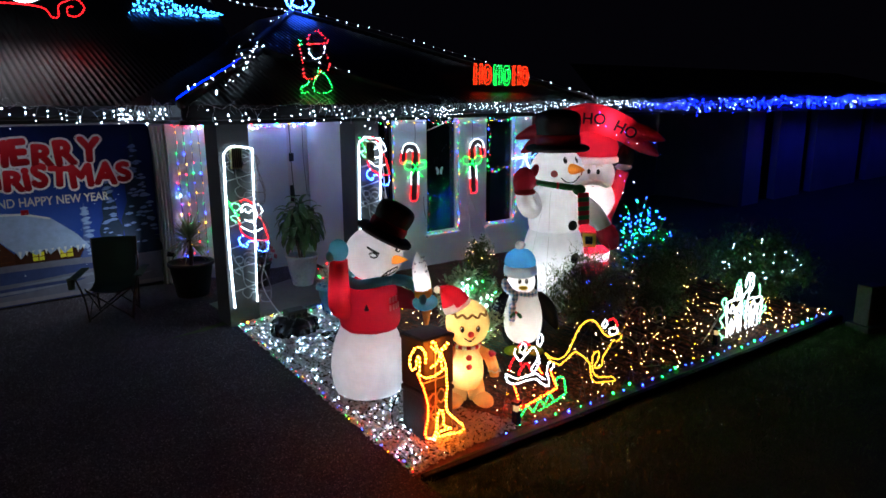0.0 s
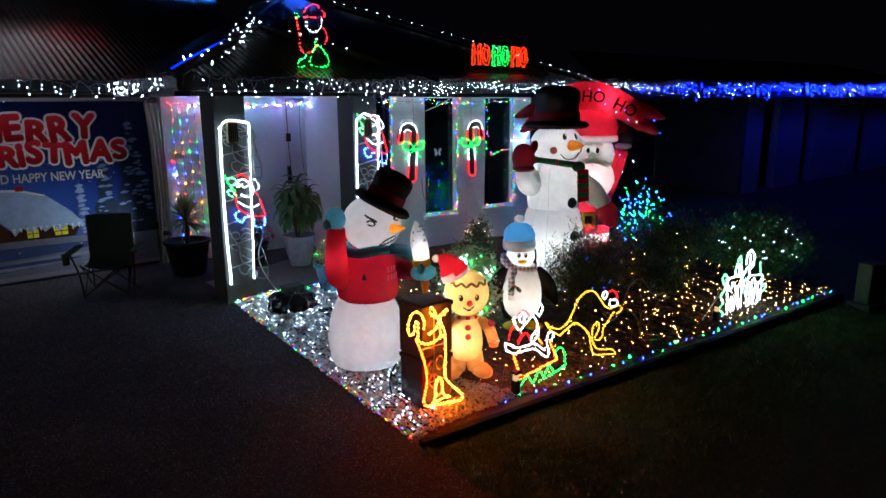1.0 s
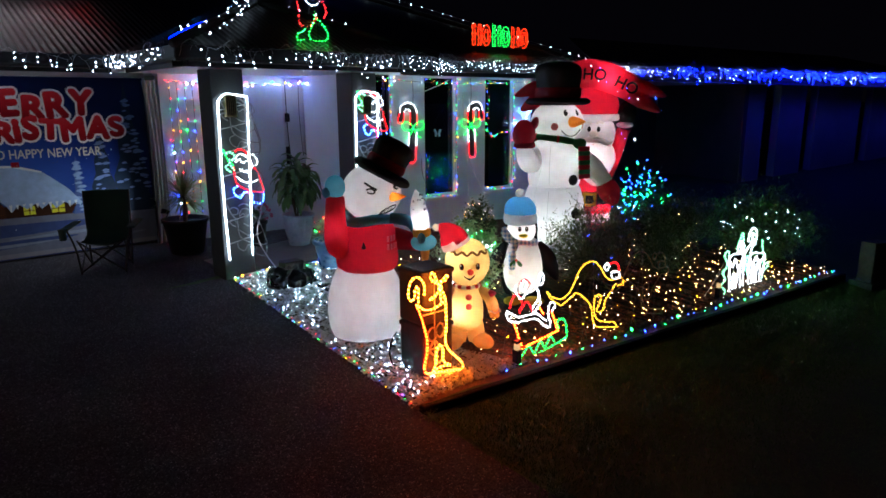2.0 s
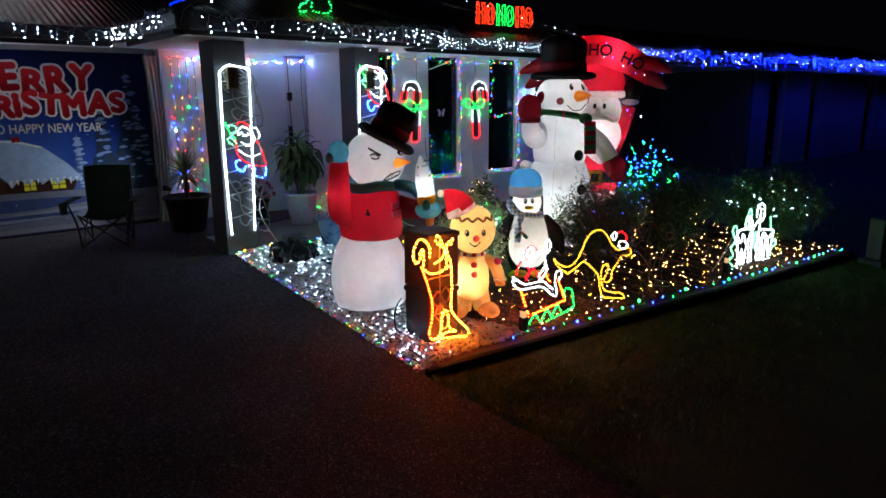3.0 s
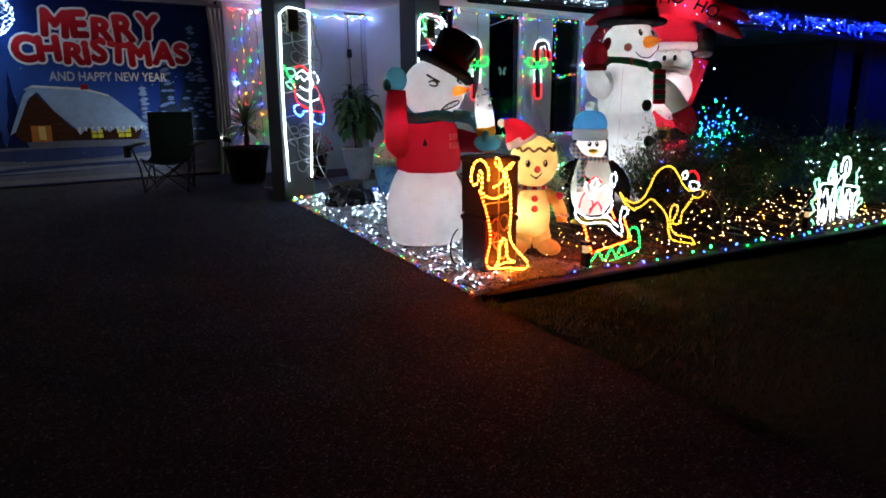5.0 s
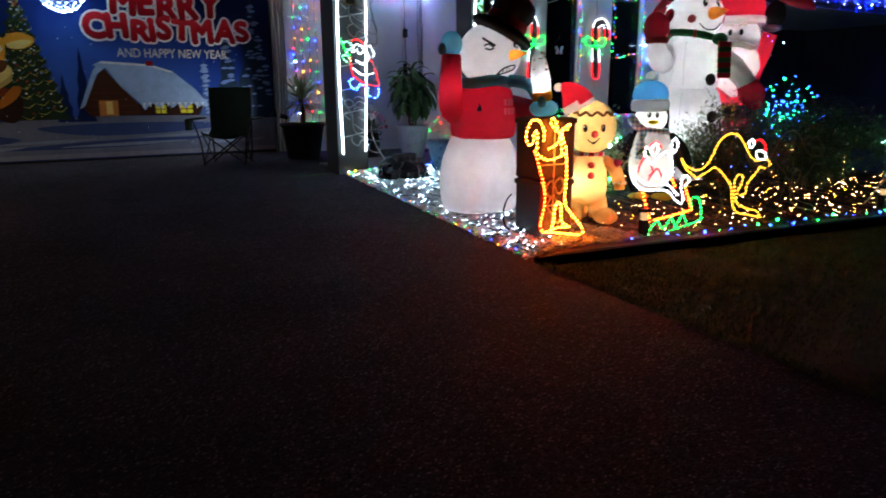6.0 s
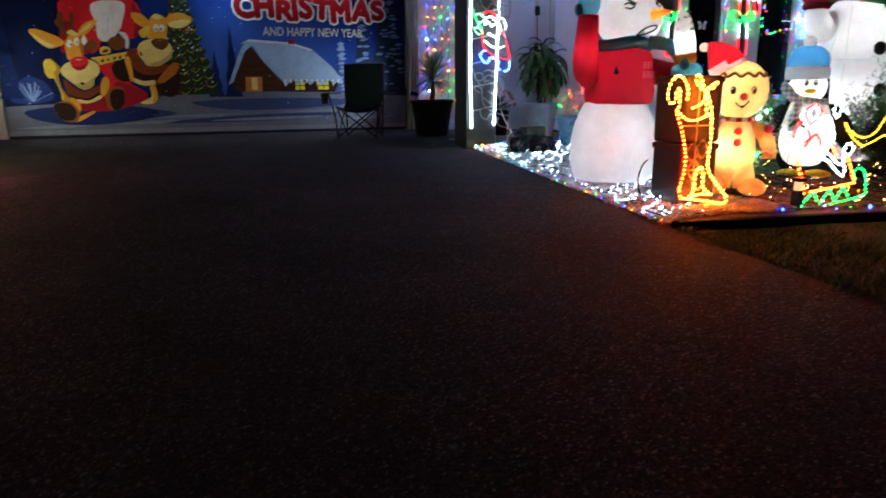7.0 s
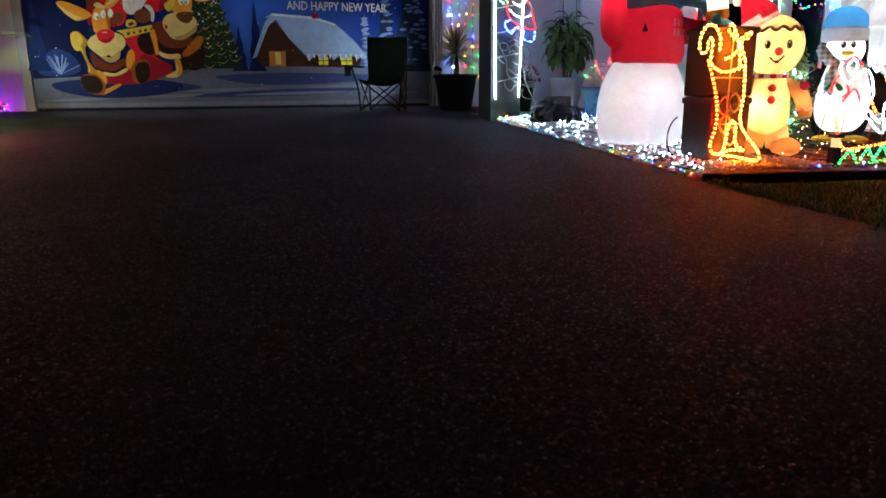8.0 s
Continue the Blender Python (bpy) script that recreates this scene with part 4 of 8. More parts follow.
for run, radii in (([(-0.08, -0.13, 0.655), (-0.16, -0.15, 0.7), (-0.21, -0.12, 0.77), (-0.2, -0.08, 0.8)], [0.025, 0.04, 0.045, 0.02]), ([(-0.09, -0.15, 0.65), (-0.13, -0.2, 0.56), (-0.135, -0.225, 0.45), (-0.14, -0.23, 0.4)], [0.025, 0.036, 0.038, 0.03])):
    bm = bmesh.new()
    sleeve(bm, run, radii, 10)
    part("scarf_end", bm, m_scarf, pg, "loose checked scarf end", True)
bm = bmesh.new()
for k in range(6):
    tube(bm, [(-0.165 + 0.011 * k, -0.232, 0.385), (-0.168 + 0.012 * k, -0.236, 0.345)], 0.004, 5)
part("scarf_fringe", bm, f_cream, pg, "pale scarf fringe")
for s in (-1, 1):
    bm = bmesh.new()
    sleeve(bm, [(0.16 * s, 0.05, 0.6), (0.25 * s, 0.06, 0.47), (0.33 * s, 0.08, 0.31), (0.38 * s, 0.09, 0.2)], [0.05, 0.085, 0.075, 0.015], 14)
    part("flipper", bm, f_black, pg, "", True)
    part("foot", ball(bmesh.new(), (0.11 * s, -0.13, 0.035), (0.1, 0.12, 0.035), Matrix.Rotation(radians(18 * s), 4, "Z")), f_yellow, pg, "yellow foot", True)
part("beak", ball(bmesh.new(), on_ball(PH, 0.15, 2, -14), (0.046, 0.045, 0.02)), f_yellow, pg, "yellow beak", True)
for a in (-13, 15):
    bm = bmesh.new()
    disc_on(bm, PH, 0.149, a, 12, 0.019, 0.027)
    eye = part("eye", bm, p_ink, pg, "black printed eye", True)
    bm = bmesh.new()
    disc_on(bm, PH, 0.151, a - 2, 15, 0.006, 0.008, thick=0.008)
    part("eye_glint", bm, p_white, eye, "", True)
for dx, turn in ((-0.03, 40), (0.03, -40)):
    bm = prism(bmesh.new(), round_shape([(-0.012, -0.04), (-0.02, -0.01), (-0.014, 0.02), (0.0, 0.045), (0.014, 0.02), (0.02, -0.01), (0.012, -0.04)], 0.012), -0.004, 0.004)
    bm.transform(Matrix.Translation((-0.1 + dx, -0.255, 0.47)) @ Matrix.Rotation(radians(turn), 4, "Y"))
    part("holly_leaf", bm, f_green, pg, "green holly leaf on the scarf")
part("berry", ball(bmesh.new(), (-0.1, -0.262, 0.5), (0.014, 0.01, 0.014)), f_scarlet, pg, "", True)
lamp_at("penguin_lamp", (PX, PY - 0.02, PZ + 0.3), 3.4 * FABRIC_WATTS, (1, 0.98, 0.84))
lamp_at("penguin_head_lamp", pg.matrix_basis @ Vector((-0.02, 0, 0.78)), 2.4 * FABRIC_WATTS, (1, 1, 0.9))
# Pompom and hat fills are added to brighten these closed parts.
lamp_at("penguin_pompom_fill", pg.matrix_basis @ Vector((-0.045, 0, 1.15)), 0.14 * FABRIC_WATTS, (1, 1, 0.9), 0.01)
lamp_at("penguin_hat_fill", pg.matrix_basis @ Vector((-0.04, 0, 0.96)), 2.2 * FABRIC_WATTS, (1, 1, 0.9))

# tall smiling snowman
TX, TY = 6.445, 5.383
TZ = gz(TX, TY) + 0.045
tn = thing("inflatable_snowman", (TX, TY, TZ), "tall glowing inflatable snowman with black top hat, striped scarf and mittens", "inflatable snowman", rz=-13)
bm = lathe(bmesh.new(), puff([(0.05, 0.0), (0.34, 0.02), (0.4, 0.2), (0.41, 0.5), (0.385, 0.78), (0.335, 0.98), (0.3, 1.03)]), 48, wave=0.03, lobes=8)
part("lower_body", bm, f_white, tn, "white glowing lower body", True)
bm = lathe(bmesh.new(), puff([(0.29, 1.0), (0.32, 1.06), (0.335, 1.25), (0.325, 1.42), (0.28, 1.53), (0.2, 1.6)]), 48, wave=0.025, lobes=8)
part("upper_body", bm, f_white, tn, "white upper body", True)
TH = (0, -0.02, 1.8)
part("head", ball(bmesh.new(), TH, (0.325, 0.31, 0.265), seg=44, rows=22), f_white, tn, "white head", True)
bm = bmesh.new()
tube(bm, smooth_path([(0.265 * math.cos(a), 0.255 * math.sin(a), 1.585 - 0.05 * math.cos(a)) for a in span(0, 2 * math.pi, 16)], 0.03), 0.04, 10)
part("scarf", bm, f_green, tn, "dark green scarf with red stripes", True)
for k in range(7):
    z = 1.52 - 0.055 * k
    bm = box(bmesh.new(), (0.07, -0.385 - 0.004 * k, z - 0.055), (0.23, -0.36 - 0.004 * k, z - 0.001), bevel=0.004)
    part("scarf_end", bm, f_green if k % 2 else f_red, tn, "hanging green scarf stripe" if k % 2 else "hanging red scarf stripe")
part("scarf_knot", ball(bmesh.new(), (0.13, -0.31, 1.55), (0.085, 0.07, 0.065)), f_green, tn, "", True)
for a in span(0, 330, 11)[::2]:
    p = Vector((0.266 * math.cos(radians(a)), 0.256 * math.sin(radians(a)), 1.585 - 0.05 * math.cos(radians(a))))
    part("scarf_stripe", ball(bmesh.new(), p, (0.046, 0.024, 0.046), Matrix.Rotation(radians(a), 4, "Z"), 12, 8), f_red, tn, "red scarf stripe", True)
bm = bmesh.new()
sleeve(bm, [(-0.22, 0.0, 1.4), (-0.36, -0.01, 1.33), (-0.46, -0.04, 1.4), (-0.5, -0.06, 1.53)], [0.13, 0.14, 0.12, 0.09])
part("raised_arm", bm, f_white, tn, "raised white arm", True)
bm = ball(bmesh.new(), (-0.51, -0.06, 1.67), (0.15, 0.11, 0.17))
ball(bm, (-0.39, -0.1, 1.79), (0.045, 0.05, 0.085), Matrix.Rotation(radians(22), 4, "Y"))
tube(bm, smooth_path([(-0.5 + 0.1 * math.cos(a), -0.06 + 0.09 * math.sin(a), 1.54) for a in span(0, 2 * math.pi, 10)], 0.03), 0.035, 8)
part("mitten", bm, f_maroon, tn, "dark red mitten", True)
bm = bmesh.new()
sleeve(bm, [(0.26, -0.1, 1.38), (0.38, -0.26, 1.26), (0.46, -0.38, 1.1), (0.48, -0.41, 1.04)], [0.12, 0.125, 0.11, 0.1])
# Less translucent white nylon puts this arm's shade into its material.
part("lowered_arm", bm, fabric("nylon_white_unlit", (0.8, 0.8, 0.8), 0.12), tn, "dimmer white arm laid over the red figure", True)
bm = bmesh.new()
sleeve(bm, [(0.47, -0.4, 1.07), (0.52, -0.44, 0.95), (0.58, -0.48, 0.8)], [0.11, 0.13, 0.04])
part("mitten", bm, f_maroon, tn, "dark red mitten", True)
for z in (1.12, 0.72):
    part("button", ball(bmesh.new(), (0.02, -0.35 - (0.07 if z < 1 else 0), z), (0.065, 0.03, 0.065)), f_black, tn, "round black button", True)
bm = bmesh.new()
lathe(bm, puff([(0.065, 0.0), (0.06, 0.06), (0.03, 0.18), (0.004, 0.25)]), 16, on_ball(TH, 0.29, 0, 2), Matrix.Rotation(radians(88), 4, "X"))
part("nose", bm, f_orange, tn, "orange carrot nose", True)
for a in (-17, 17):
    bm = bmesh.new()
    disc_on(bm, TH, 0.31, a, 22, 0.026, 0.042)
    eye = part("eye", bm, p_ink, tn, "black printed eye", True)
    bm = bmesh.new()
    disc_on(bm, TH, 0.312, a + 2, 25, 0.008, 0.012, thick=0.009)
    part("eye_glint", bm, p_white, eye, "", True)
print_line(tn, "smile", TH, 0.312, [(-26, -17), (-14, -27), (2, -30), (18, -27), (30, -15)], 0.006, "black printed smile")
for a in (-42, 42):
    bm = bmesh.new()
    disc_on(bm, TH, 0.315, a, -8, 0.045, 0.045)
    part("cheek", bm, p_rose, tn, "rosy cheek spot", True)
bm = bmesh.new()
for a in span(-2.4, 2 * math.pi - 2.4, 6)[:-1]:
    for prof in ([(0.34, 0.02), (0.4, 0.2), (0.41, 0.5), (0.385, 0.78), (0.335, 0.98)], [(0.32, 1.06), (0.335, 1.25), (0.325, 1.42), (0.28, 1.53)]):
        tube(bm, [Vector((r * 0.985 * math.cos(a), r * 0.985 * math.sin(a), z)) for r, z in puff(prof)], 0.003, 5)
tagged(part("seam", bm, flat("seam_pale", (0.5, 0.5, 0.5)), tn, "stitched seam"), kind="stuff")
top_hat(tn, (0, -0.02, 2.04), Matrix.Identity(4), 0.268, 0.45, 0.4, 0.1)
lamp_at("tall_snowman_lamp", (TX - 0.1, TY - 0.1, TZ + 0.5), 12.0 * FABRIC_WATTS, COOL)
lamp_at("tall_snowman_chest_lamp", (TX, TY, TZ + 1.32), 8.5 * FABRIC_WATTS, COOL)
# Nose, arm and mitten fills are added; closed limbs cut off the body lamps.
lamp_at("tall_snowman_nose_fill", tn.matrix_basis @ (on_ball(TH, 0.29, 0, 2) + Vector((0, -0.08, 0))), 0.16 * FABRIC_WATTS, COOL, 0.015)
lamp_at("tall_snowman_head_lamp", (TX, TY, TZ + 1.8), 7.0 * FABRIC_WATTS, COOL)
for dx, dy, dz in ((-0.44, -0.03, 1.38), (0.36, -0.23, 1.26), (-0.5, -0.06, 1.66), (0.51, -0.43, 0.98)):
    p = tn.matrix_basis @ Vector((dx, dy, dz))
    lamp_at("tall_snowman_arm_fill", p, (0.3 if dz > 1.5 or dz < 1.1 else 0.9) * FABRIC_WATTS, COOL, 0.02)

# red-suited figure holding a puffy banner overhead: one plain mesh
QX, QY = 7.593, 5.67
QZ = gz(QX, QY) + 0.045
bm = bmesh.new()
turn = Matrix.Rotation(radians(-56), 4, "Z")
lathe(bm, puff([(0.05, 0.0), (0.22, 0.03), (0.27, 0.3), (0.285, 0.7), (0.28, 1.1), (0.18, 1.35)]), 36, mi=0, wave=0.02, lobes=8)
for f in bm.faces:
    z = f.calc_center_median().z
    f.material_index = 1 if 0.4 < z < 0.55 else 2 if 0.67 < z < 0.83 else 0
box(bm, (-0.1, -0.315, 0.64), (0.1, -0.28, 0.85), 3, 0.01)
box(bm, (-0.05, -0.32, 0.69), (0.05, -0.306, 0.8), 2)
ball(bm, (0, -0.05, 1.62), (0.3, 0.27, 0.3), mi=1)
for s in (-1, 1):
    ball(bm, (0.062 * s + 0.02, -0.31, 1.69), (0.023, 0.018, 0.036), mi=2)
    tube(bm, smooth_path([(0.03 * s + 0.02, -0.315, 1.76), (0.075 * s + 0.02, -0.315, 1.785), (0.12 * s + 0.02, -0.3, 1.765)], 0.02), 0.016, 8, mi=4)
    tube(bm, smooth_path([(0.02, -0.36, 1.56), (0.1 * s + 0.02, -0.37, 1.545), (0.19 * s + 0.02, -0.33, 1.5), (0.25 * s + 0.02, -0.27, 1.53)], 0.025), lambda t: 0.028 * (1 - t * t) + 0.01, 12, mi=4)
ball(bm, (0.02, -0.355, 1.62), (0.055, 0.05, 0.052), mi=4)
ball(bm, (0.02, -0.325, 1.49), (0.04, 0.03, 0.02), mi=5)
first = len(bm.verts)
ball(bm, (0, -0.22, 1.27), (0.32, 0.17, 0.37), mi=1)
bm.verts.ensure_lookup_table()
for v in bm.verts[first:]:
    low = max(0.0, (1.27 - v.co.z) / 0.37)
    v.co.x = v.co.x * (1 - 0.55 * low) + 0.06 * low
first = len(bm.faces)
lathe(bm, puff([(0.3, -0.05), (0.345, -0.03), (0.35, 0.03), (0.32, 0.06), (0.335, 0.14), (0.3, 0.27), (0.2, 0.38), (0.02, 0.43)]), 32, (0, -0.02, 1.84), mi=0, wave=0.03, lobes=8)
bm.faces.ensure_lookup_table()
for f in bm.faces[first:]:
    if f.calc_center_median().z < 1.89:
        f.material_index = 1
for s in (-1, 1):
    path = smooth_path([(0.2 * s, -0.02, 1.02), (0.3 * s, -0.04, 1.32), (0.4 * s, -0.05, 1.68)], 0.04)
    tube(bm, path, 0.086, 14, mi=0)
    ball(bm, (0.41 * s, -0.05, 1.74), (0.112, 0.112, 0.045), mi=1)
    ball(bm, (0.435 * s, -0.06, 1.9), (0.12, 0.1, 0.16), mi=2)
for v in bm.verts:
    v.co = turn @ v.co
inf = solid("inflatable_gift_giver", bm, [f_red, f_fur, f_black, f_yellow, f_cream, f_maroon], "tall glowing inflatable figure in red suit with white beard", "inflatable figure", "", True)
inf.location = (QX, QY, QZ)

# its banner, with the cheer printed on it
def arch(x):
    return 2.41 - 0.34 * (abs(x + 0.1) / 0.8) ** 1.6


bn = thing("inflatable_banner", (QX, QY, QZ), "red puffy arched banner lettered in black, glowing from inside", "inflatable banner", rz=-53)
bm = bmesh.new()
rings = []
for i in range(41):
    u = i / 40
    x, e = -0.82 + 1.5 * u, abs(2 * u - 1)
    h, d = 0.19 * (1 - 0.6 * max(0.0, (e - 0.72) / 0.28) ** 2), 0.1 * (1 - 0.45 * e ** 5)
    rings.append([bm.verts.new((x, -0.3 + d * math.cos(a), arch(x) + h * math.sin(a) + 0.006 * math.sin(9 * x) * math.sin(a))) for a in span(0, 2 * math.pi, 16)[:-1]])
for a, b in zip(rings, rings[1:]):
    for k in range(16):
        bm.faces.new((a[k], b[k], b[(k + 1) % 16], a[(k + 1) % 16]))
part("ribbon", bm, f_red, bn, "", True)
for root, tip in (((0.42, 2.27), (0.9, 2.11)), ((0.42, 2.15), (0.83, 1.91)), ((-0.62, 2.27), (-1.06, 2.13)), ((-0.62, 2.15), (-0.98, 1.93))):
    bm = bmesh.new()
    mid = [(a + b) / 2 for a, b in zip(root, tip)]
    sleeve(bm, [(root[0], -0.3, root[1]), (mid[0], -0.3, mid[1] + 0.01), (tip[0], -0.28, tip[1])], [0.095, 0.092, 0.012], 14)
    part("tail", bm, f_red, bn, "", True)
for x, tilt in ((-0.42, -14), (-0.02, 3), (0.37, 25)):
    words("lettering", "HO", 0.2, (x - 0.02 * math.sin(radians(tilt)), -0.412, arch(x) - 0.075), p_ink, bn, 0.002, 0.004, rot=Matrix.Rotation(radians(tilt), 4, "Y"), label="black letters HO")
lamp_at("gift_giver_lamp", (QX, QY, QZ + 0.6), 26.0 * FABRIC_WATTS)
lamp_at("gift_giver_head_lamp", Vector((QX, QY, QZ)) + turn @ Vector((0, -0.15, 1.6)), 8.5 * FABRIC_WATTS)
# Beard, hat and sleeve fills are added inside their closed shapes.
p = Vector((QX, QY, QZ)) + turn @ Vector((0, -0.28, 1.28))
lamp_at("gift_giver_beard_fill", p, 5.5 * FABRIC_WATTS)
lamp_at("gift_giver_hat_fill", (QX, QY, QZ + 2.05), 7.0 * FABRIC_WATTS)
for dz, watts in ((1.3, 0.8), (1.52, 0.5)):
    lamp_at("gift_giver_sleeve_fill", Vector((QX, QY, QZ)) + turn @ Vector((0.2 + 0.333 * (dz - 1.02), -0.045, dz)), watts * FABRIC_WATTS, radius=0.02)
for u in (-0.55, 0.17, 0.5):
    p = bn.matrix_basis @ Vector((u, -0.3, arch(u)))
    lamp_at("banner_lamp", p, 5.5 * FABRIC_WATTS, radius=0.02)

# ---- rope-light figures ----
def rope(parent, name, pts, colour, y=0.0, r=0.0068, label="", closed=False, m=None):
    """One run of beaded rope light through (x, z) points, in the upright plane y."""
    bm = bmesh.new()
    path = smooth_path([(x, y, z) for x, z in pts], 0.0095, closed)
    tube(bm, path, r, 6, 0.25 if colour != "off" else 0.0)
    if m:
        bm.transform(m)
    return part(name, bm, ROPES[colour], parent, label, True)


def rods(parent, runs, y=0.012, r=0.004, mat=None, name="wire_rod"):
    for a, b in runs:
        bm = bmesh.new()
        tube(bm, [(a[0], y, a[1]), (b[0], y, b[1])], r, 5)
        part(name, bm, mat or m_wire_w, parent)


# kangaroos with red hats
ROO = {
    "back": [(-0.49, 0.44), (-0.62, 0.52), (-0.68, 0.6), (-0.61, 0.54), (-0.49, 0.5), (-0.39, 0.53), (-0.32, 0.61), (-0.25, 0.71), (-0.15, 0.76), (-0.04, 0.75), (0.05, 0.68), (0.14, 0.58), (0.23, 0.53)],
    "head": [(0.23, 0.53), (0.38, 0.53), (0.42, 0.48), (0.36, 0.46), (0.29, 0.48)],
    "front": [(0.29, 0.48), (0.21, 0.41), (0.14, 0.35), (0.13, 0.28), (0.07, 0.26), (0.02, 0.29), (0.07, 0.36), (0.07, 0.42), (0.01, 0.43), (-0.02, 0.39), (-0.02, 0.32), (0.0, 0.24), (0.06, 0.18), (0.18, 0.14), (0.3, 0.11), (0.36, 0.05)],
    "belly": [(0.36, 0.05), (0.18, 0.09), (0.03, 0.13), (-0.03, 0.21), (-0.06, 0.33), (-0.12, 0.4), (-0.21, 0.47), (-0.29, 0.51), (-0.37, 0.48), (-0.49, 0.44)],
}


m_rod = flat("rod_grey", (0.16, 0.15, 0.13), 0.4)


def kangaroo(place, lit):
    k = thing("kangaroo_light", place, "yellow rope-light kangaroo outline in a red and white hat" if lit else "unlit amber rope-light kangaroo outline on thin rods", "light figure", "kangaroo lights")
    for n in ("back", "front", "belly", "head"):
        rope(k, n, ROO[n], "yellow" if lit else "dark", r=0.0056)
    rope(k, "hat", [(0.18, 0.69), (0.26, 0.7), (0.33, 0.65), (0.34, 0.59)], "red" if lit else "dark", label="red rope-light hat" if lit else "")
    rope(k, "hat_trim", [(0.23, 0.61), (0.34, 0.59), (0.34, 0.54), (0.24, 0.55)], "candy" if lit else "dark", closed=True)
    rope(k, "pompom", [(0.11, 0.68), (0.15, 0.71), (0.18, 0.67), (0.14, 0.64)], "candy" if lit else "dark", closed=True)
    rods(k, [((-0.04, 0.75), (0.0, 0.13)), ((-0.04, 0.72), (-0.3, 0.5)), ((-0.04, 0.72), (-0.18, 0.0)), ((0.2, 0.42), (0.22, -0.02)), ((-0.28, 0.6), (-0.08, 0.0))], r=0.002, mat=m_rod)
    return k


kangaroo((4.78, 3.47, gz(4.78, 3.47) + 0.03), True)
kangaroo((5.45, 3.40, gz(5.45, 3.40) + 0.05), False)

# sleigh with a rider shape
sl = thing("sleigh_light", (4.2, 3.55, gz(4.2, 3.55) + 0.02), "white, red and green rope-light sleigh on a zigzag runner", "light figure")
rope(sl, "sleigh_body", [(-0.5, 0.47), (-0.48, 0.42), (-0.39, 0.37), (-0.25, 0.36), (-0.13, 0.34), (-0.04, 0.27), (0.03, 0.23), (0.05, 0.27), (0.02, 0.35), (0.03, 0.43), (0.07, 0.45), (0.11, 0.41), (0.07, 0.37)], "candy", label="white rope-light sleigh side")
rope(sl, "sleigh_body", [(-0.5, 0.49), (-0.45, 0.46), (-0.36, 0.41), (-0.25, 0.4), (-0.13, 0.39), (-0.05, 0.33), (0.0, 0.3)], "candy")
rope(sl, "rider", [(-0.39, 0.69), (-0.4, 0.64), (-0.33, 0.56), (-0.26, 0.6), (-0.17, 0.64), (-0.11, 0.56), (-0.13, 0.5), (-0.19, 0.45), (-0.16, 0.41), (-0.09, 0.48), (-0.11, 0.55)], "candy", label="white rope-light rider outline")
rope(sl, "rider_arm", [(-0.34, 0.66), (-0.3, 0.62), (-0.26, 0.67), (-0.3, 0.71)], "candy", closed=True)
rope(sl, "coat", [(-0.46, 0.5), (-0.44, 0.57), (-0.38, 0.61), (-0.31, 0.51), (-0.35, 0.47)], "red", label="red rope-light coat")
rope(sl, "coat", [(-0.35, 0.44), (-0.26, 0.52), (-0.19, 0.43)], "red")
rope(sl, "cap", [(-0.36, 0.69), (-0.29, 0.72), (-0.22, 0.67)], "red")
rope(sl, "sack", [(-0.08, 0.74), (-0.05, 0.69), (-0.09, 0.63), (-0.12, 0.68), (-0.1, 0.74)], "candy", label="white rope-light sack loop")
rope(sl, "strut", [(-0.41, 0.38), (-0.31, 0.15), (-0.26, 0.13), (0.16, 0.17)], "orange", label="orange rope-light strut")
rope(sl, "strut", [(-0.1, 0.44), (-0.04, 0.36)], "orange")
rope(sl, "strut", [(0.06, 0.37), (0.16, 0.17)], "orange")
rope(sl, "runner", [(-0.31, 0.11), (-0.36, 0.09), (-0.35, 0.02), (-0.23, 0.01), (0.24, 0.07), (0.28, 0.12), (0.25, 0.24), (0.18, 0.27), (0.14, 0.24), (0.17, 0.19)], "green", label="green rope-light runner")
for a, b in (((-0.33, 0.03), (-0.22, 0.13)), ((-0.22, 0.13), (-0.15, 0.03)), ((-0.15, 0.03), (-0.07, 0.14)), ((-0.07, 0.14), (-0.01, 0.05)), ((-0.01, 0.05), (0.06, 0.15)), ((0.06, 0.15), (0.12, 0.07))):
    rope(sl, "zigzag", [a, b], "green")
rods(sl, [((-0.3, 0.38), (-0.34, 0.0)), ((-0.05, 0.3), (-0.1, 0.0)), ((0.05, 0.25), (0.05, 0.0)), ((-0.45, 0.45), (-0.55, 0.02))], r=0.0022, mat=m_rod)

# stocking on a pair of stacked black tubs
m_tub = surface("tub_black_plastic", (0.018, 0.016, 0.016), (0.036, 0.033, 0.033), 0.5, 50, 4, 0.2, spec=0.3)
tubs = thing("black_tub_stack", (3.117, 3.86, gz(3.117, 3.86) + 0.03), "two stacked black plastic tubs behind the stocking light", "storage tub")
for i, (z, w) in enumerate(((0.0, 0.15), (0.432, 0.155))):
    bm = bmesh.new()
    box(bm, (-w, -0.145, z), (w, 0.145, z + 0.43), bevel=0.018)
    part("tub", bm, m_tub, tubs)
    bm = bmesh.new()
    box(bm, (-w - 0.006, -0.151, z + 0.385), (w + 0.006, 0.151, z + 0.422), bevel=0.006)
    part("rim", bm, m_tub, tubs)
st = thing("stocking_light", (3.137, 3.653, gz(3.137, 3.653) + 0.02), "amber rope-light stocking filled with a candy cane and bow", "light figure")
st.scale = (0.97, 1, 0.945)
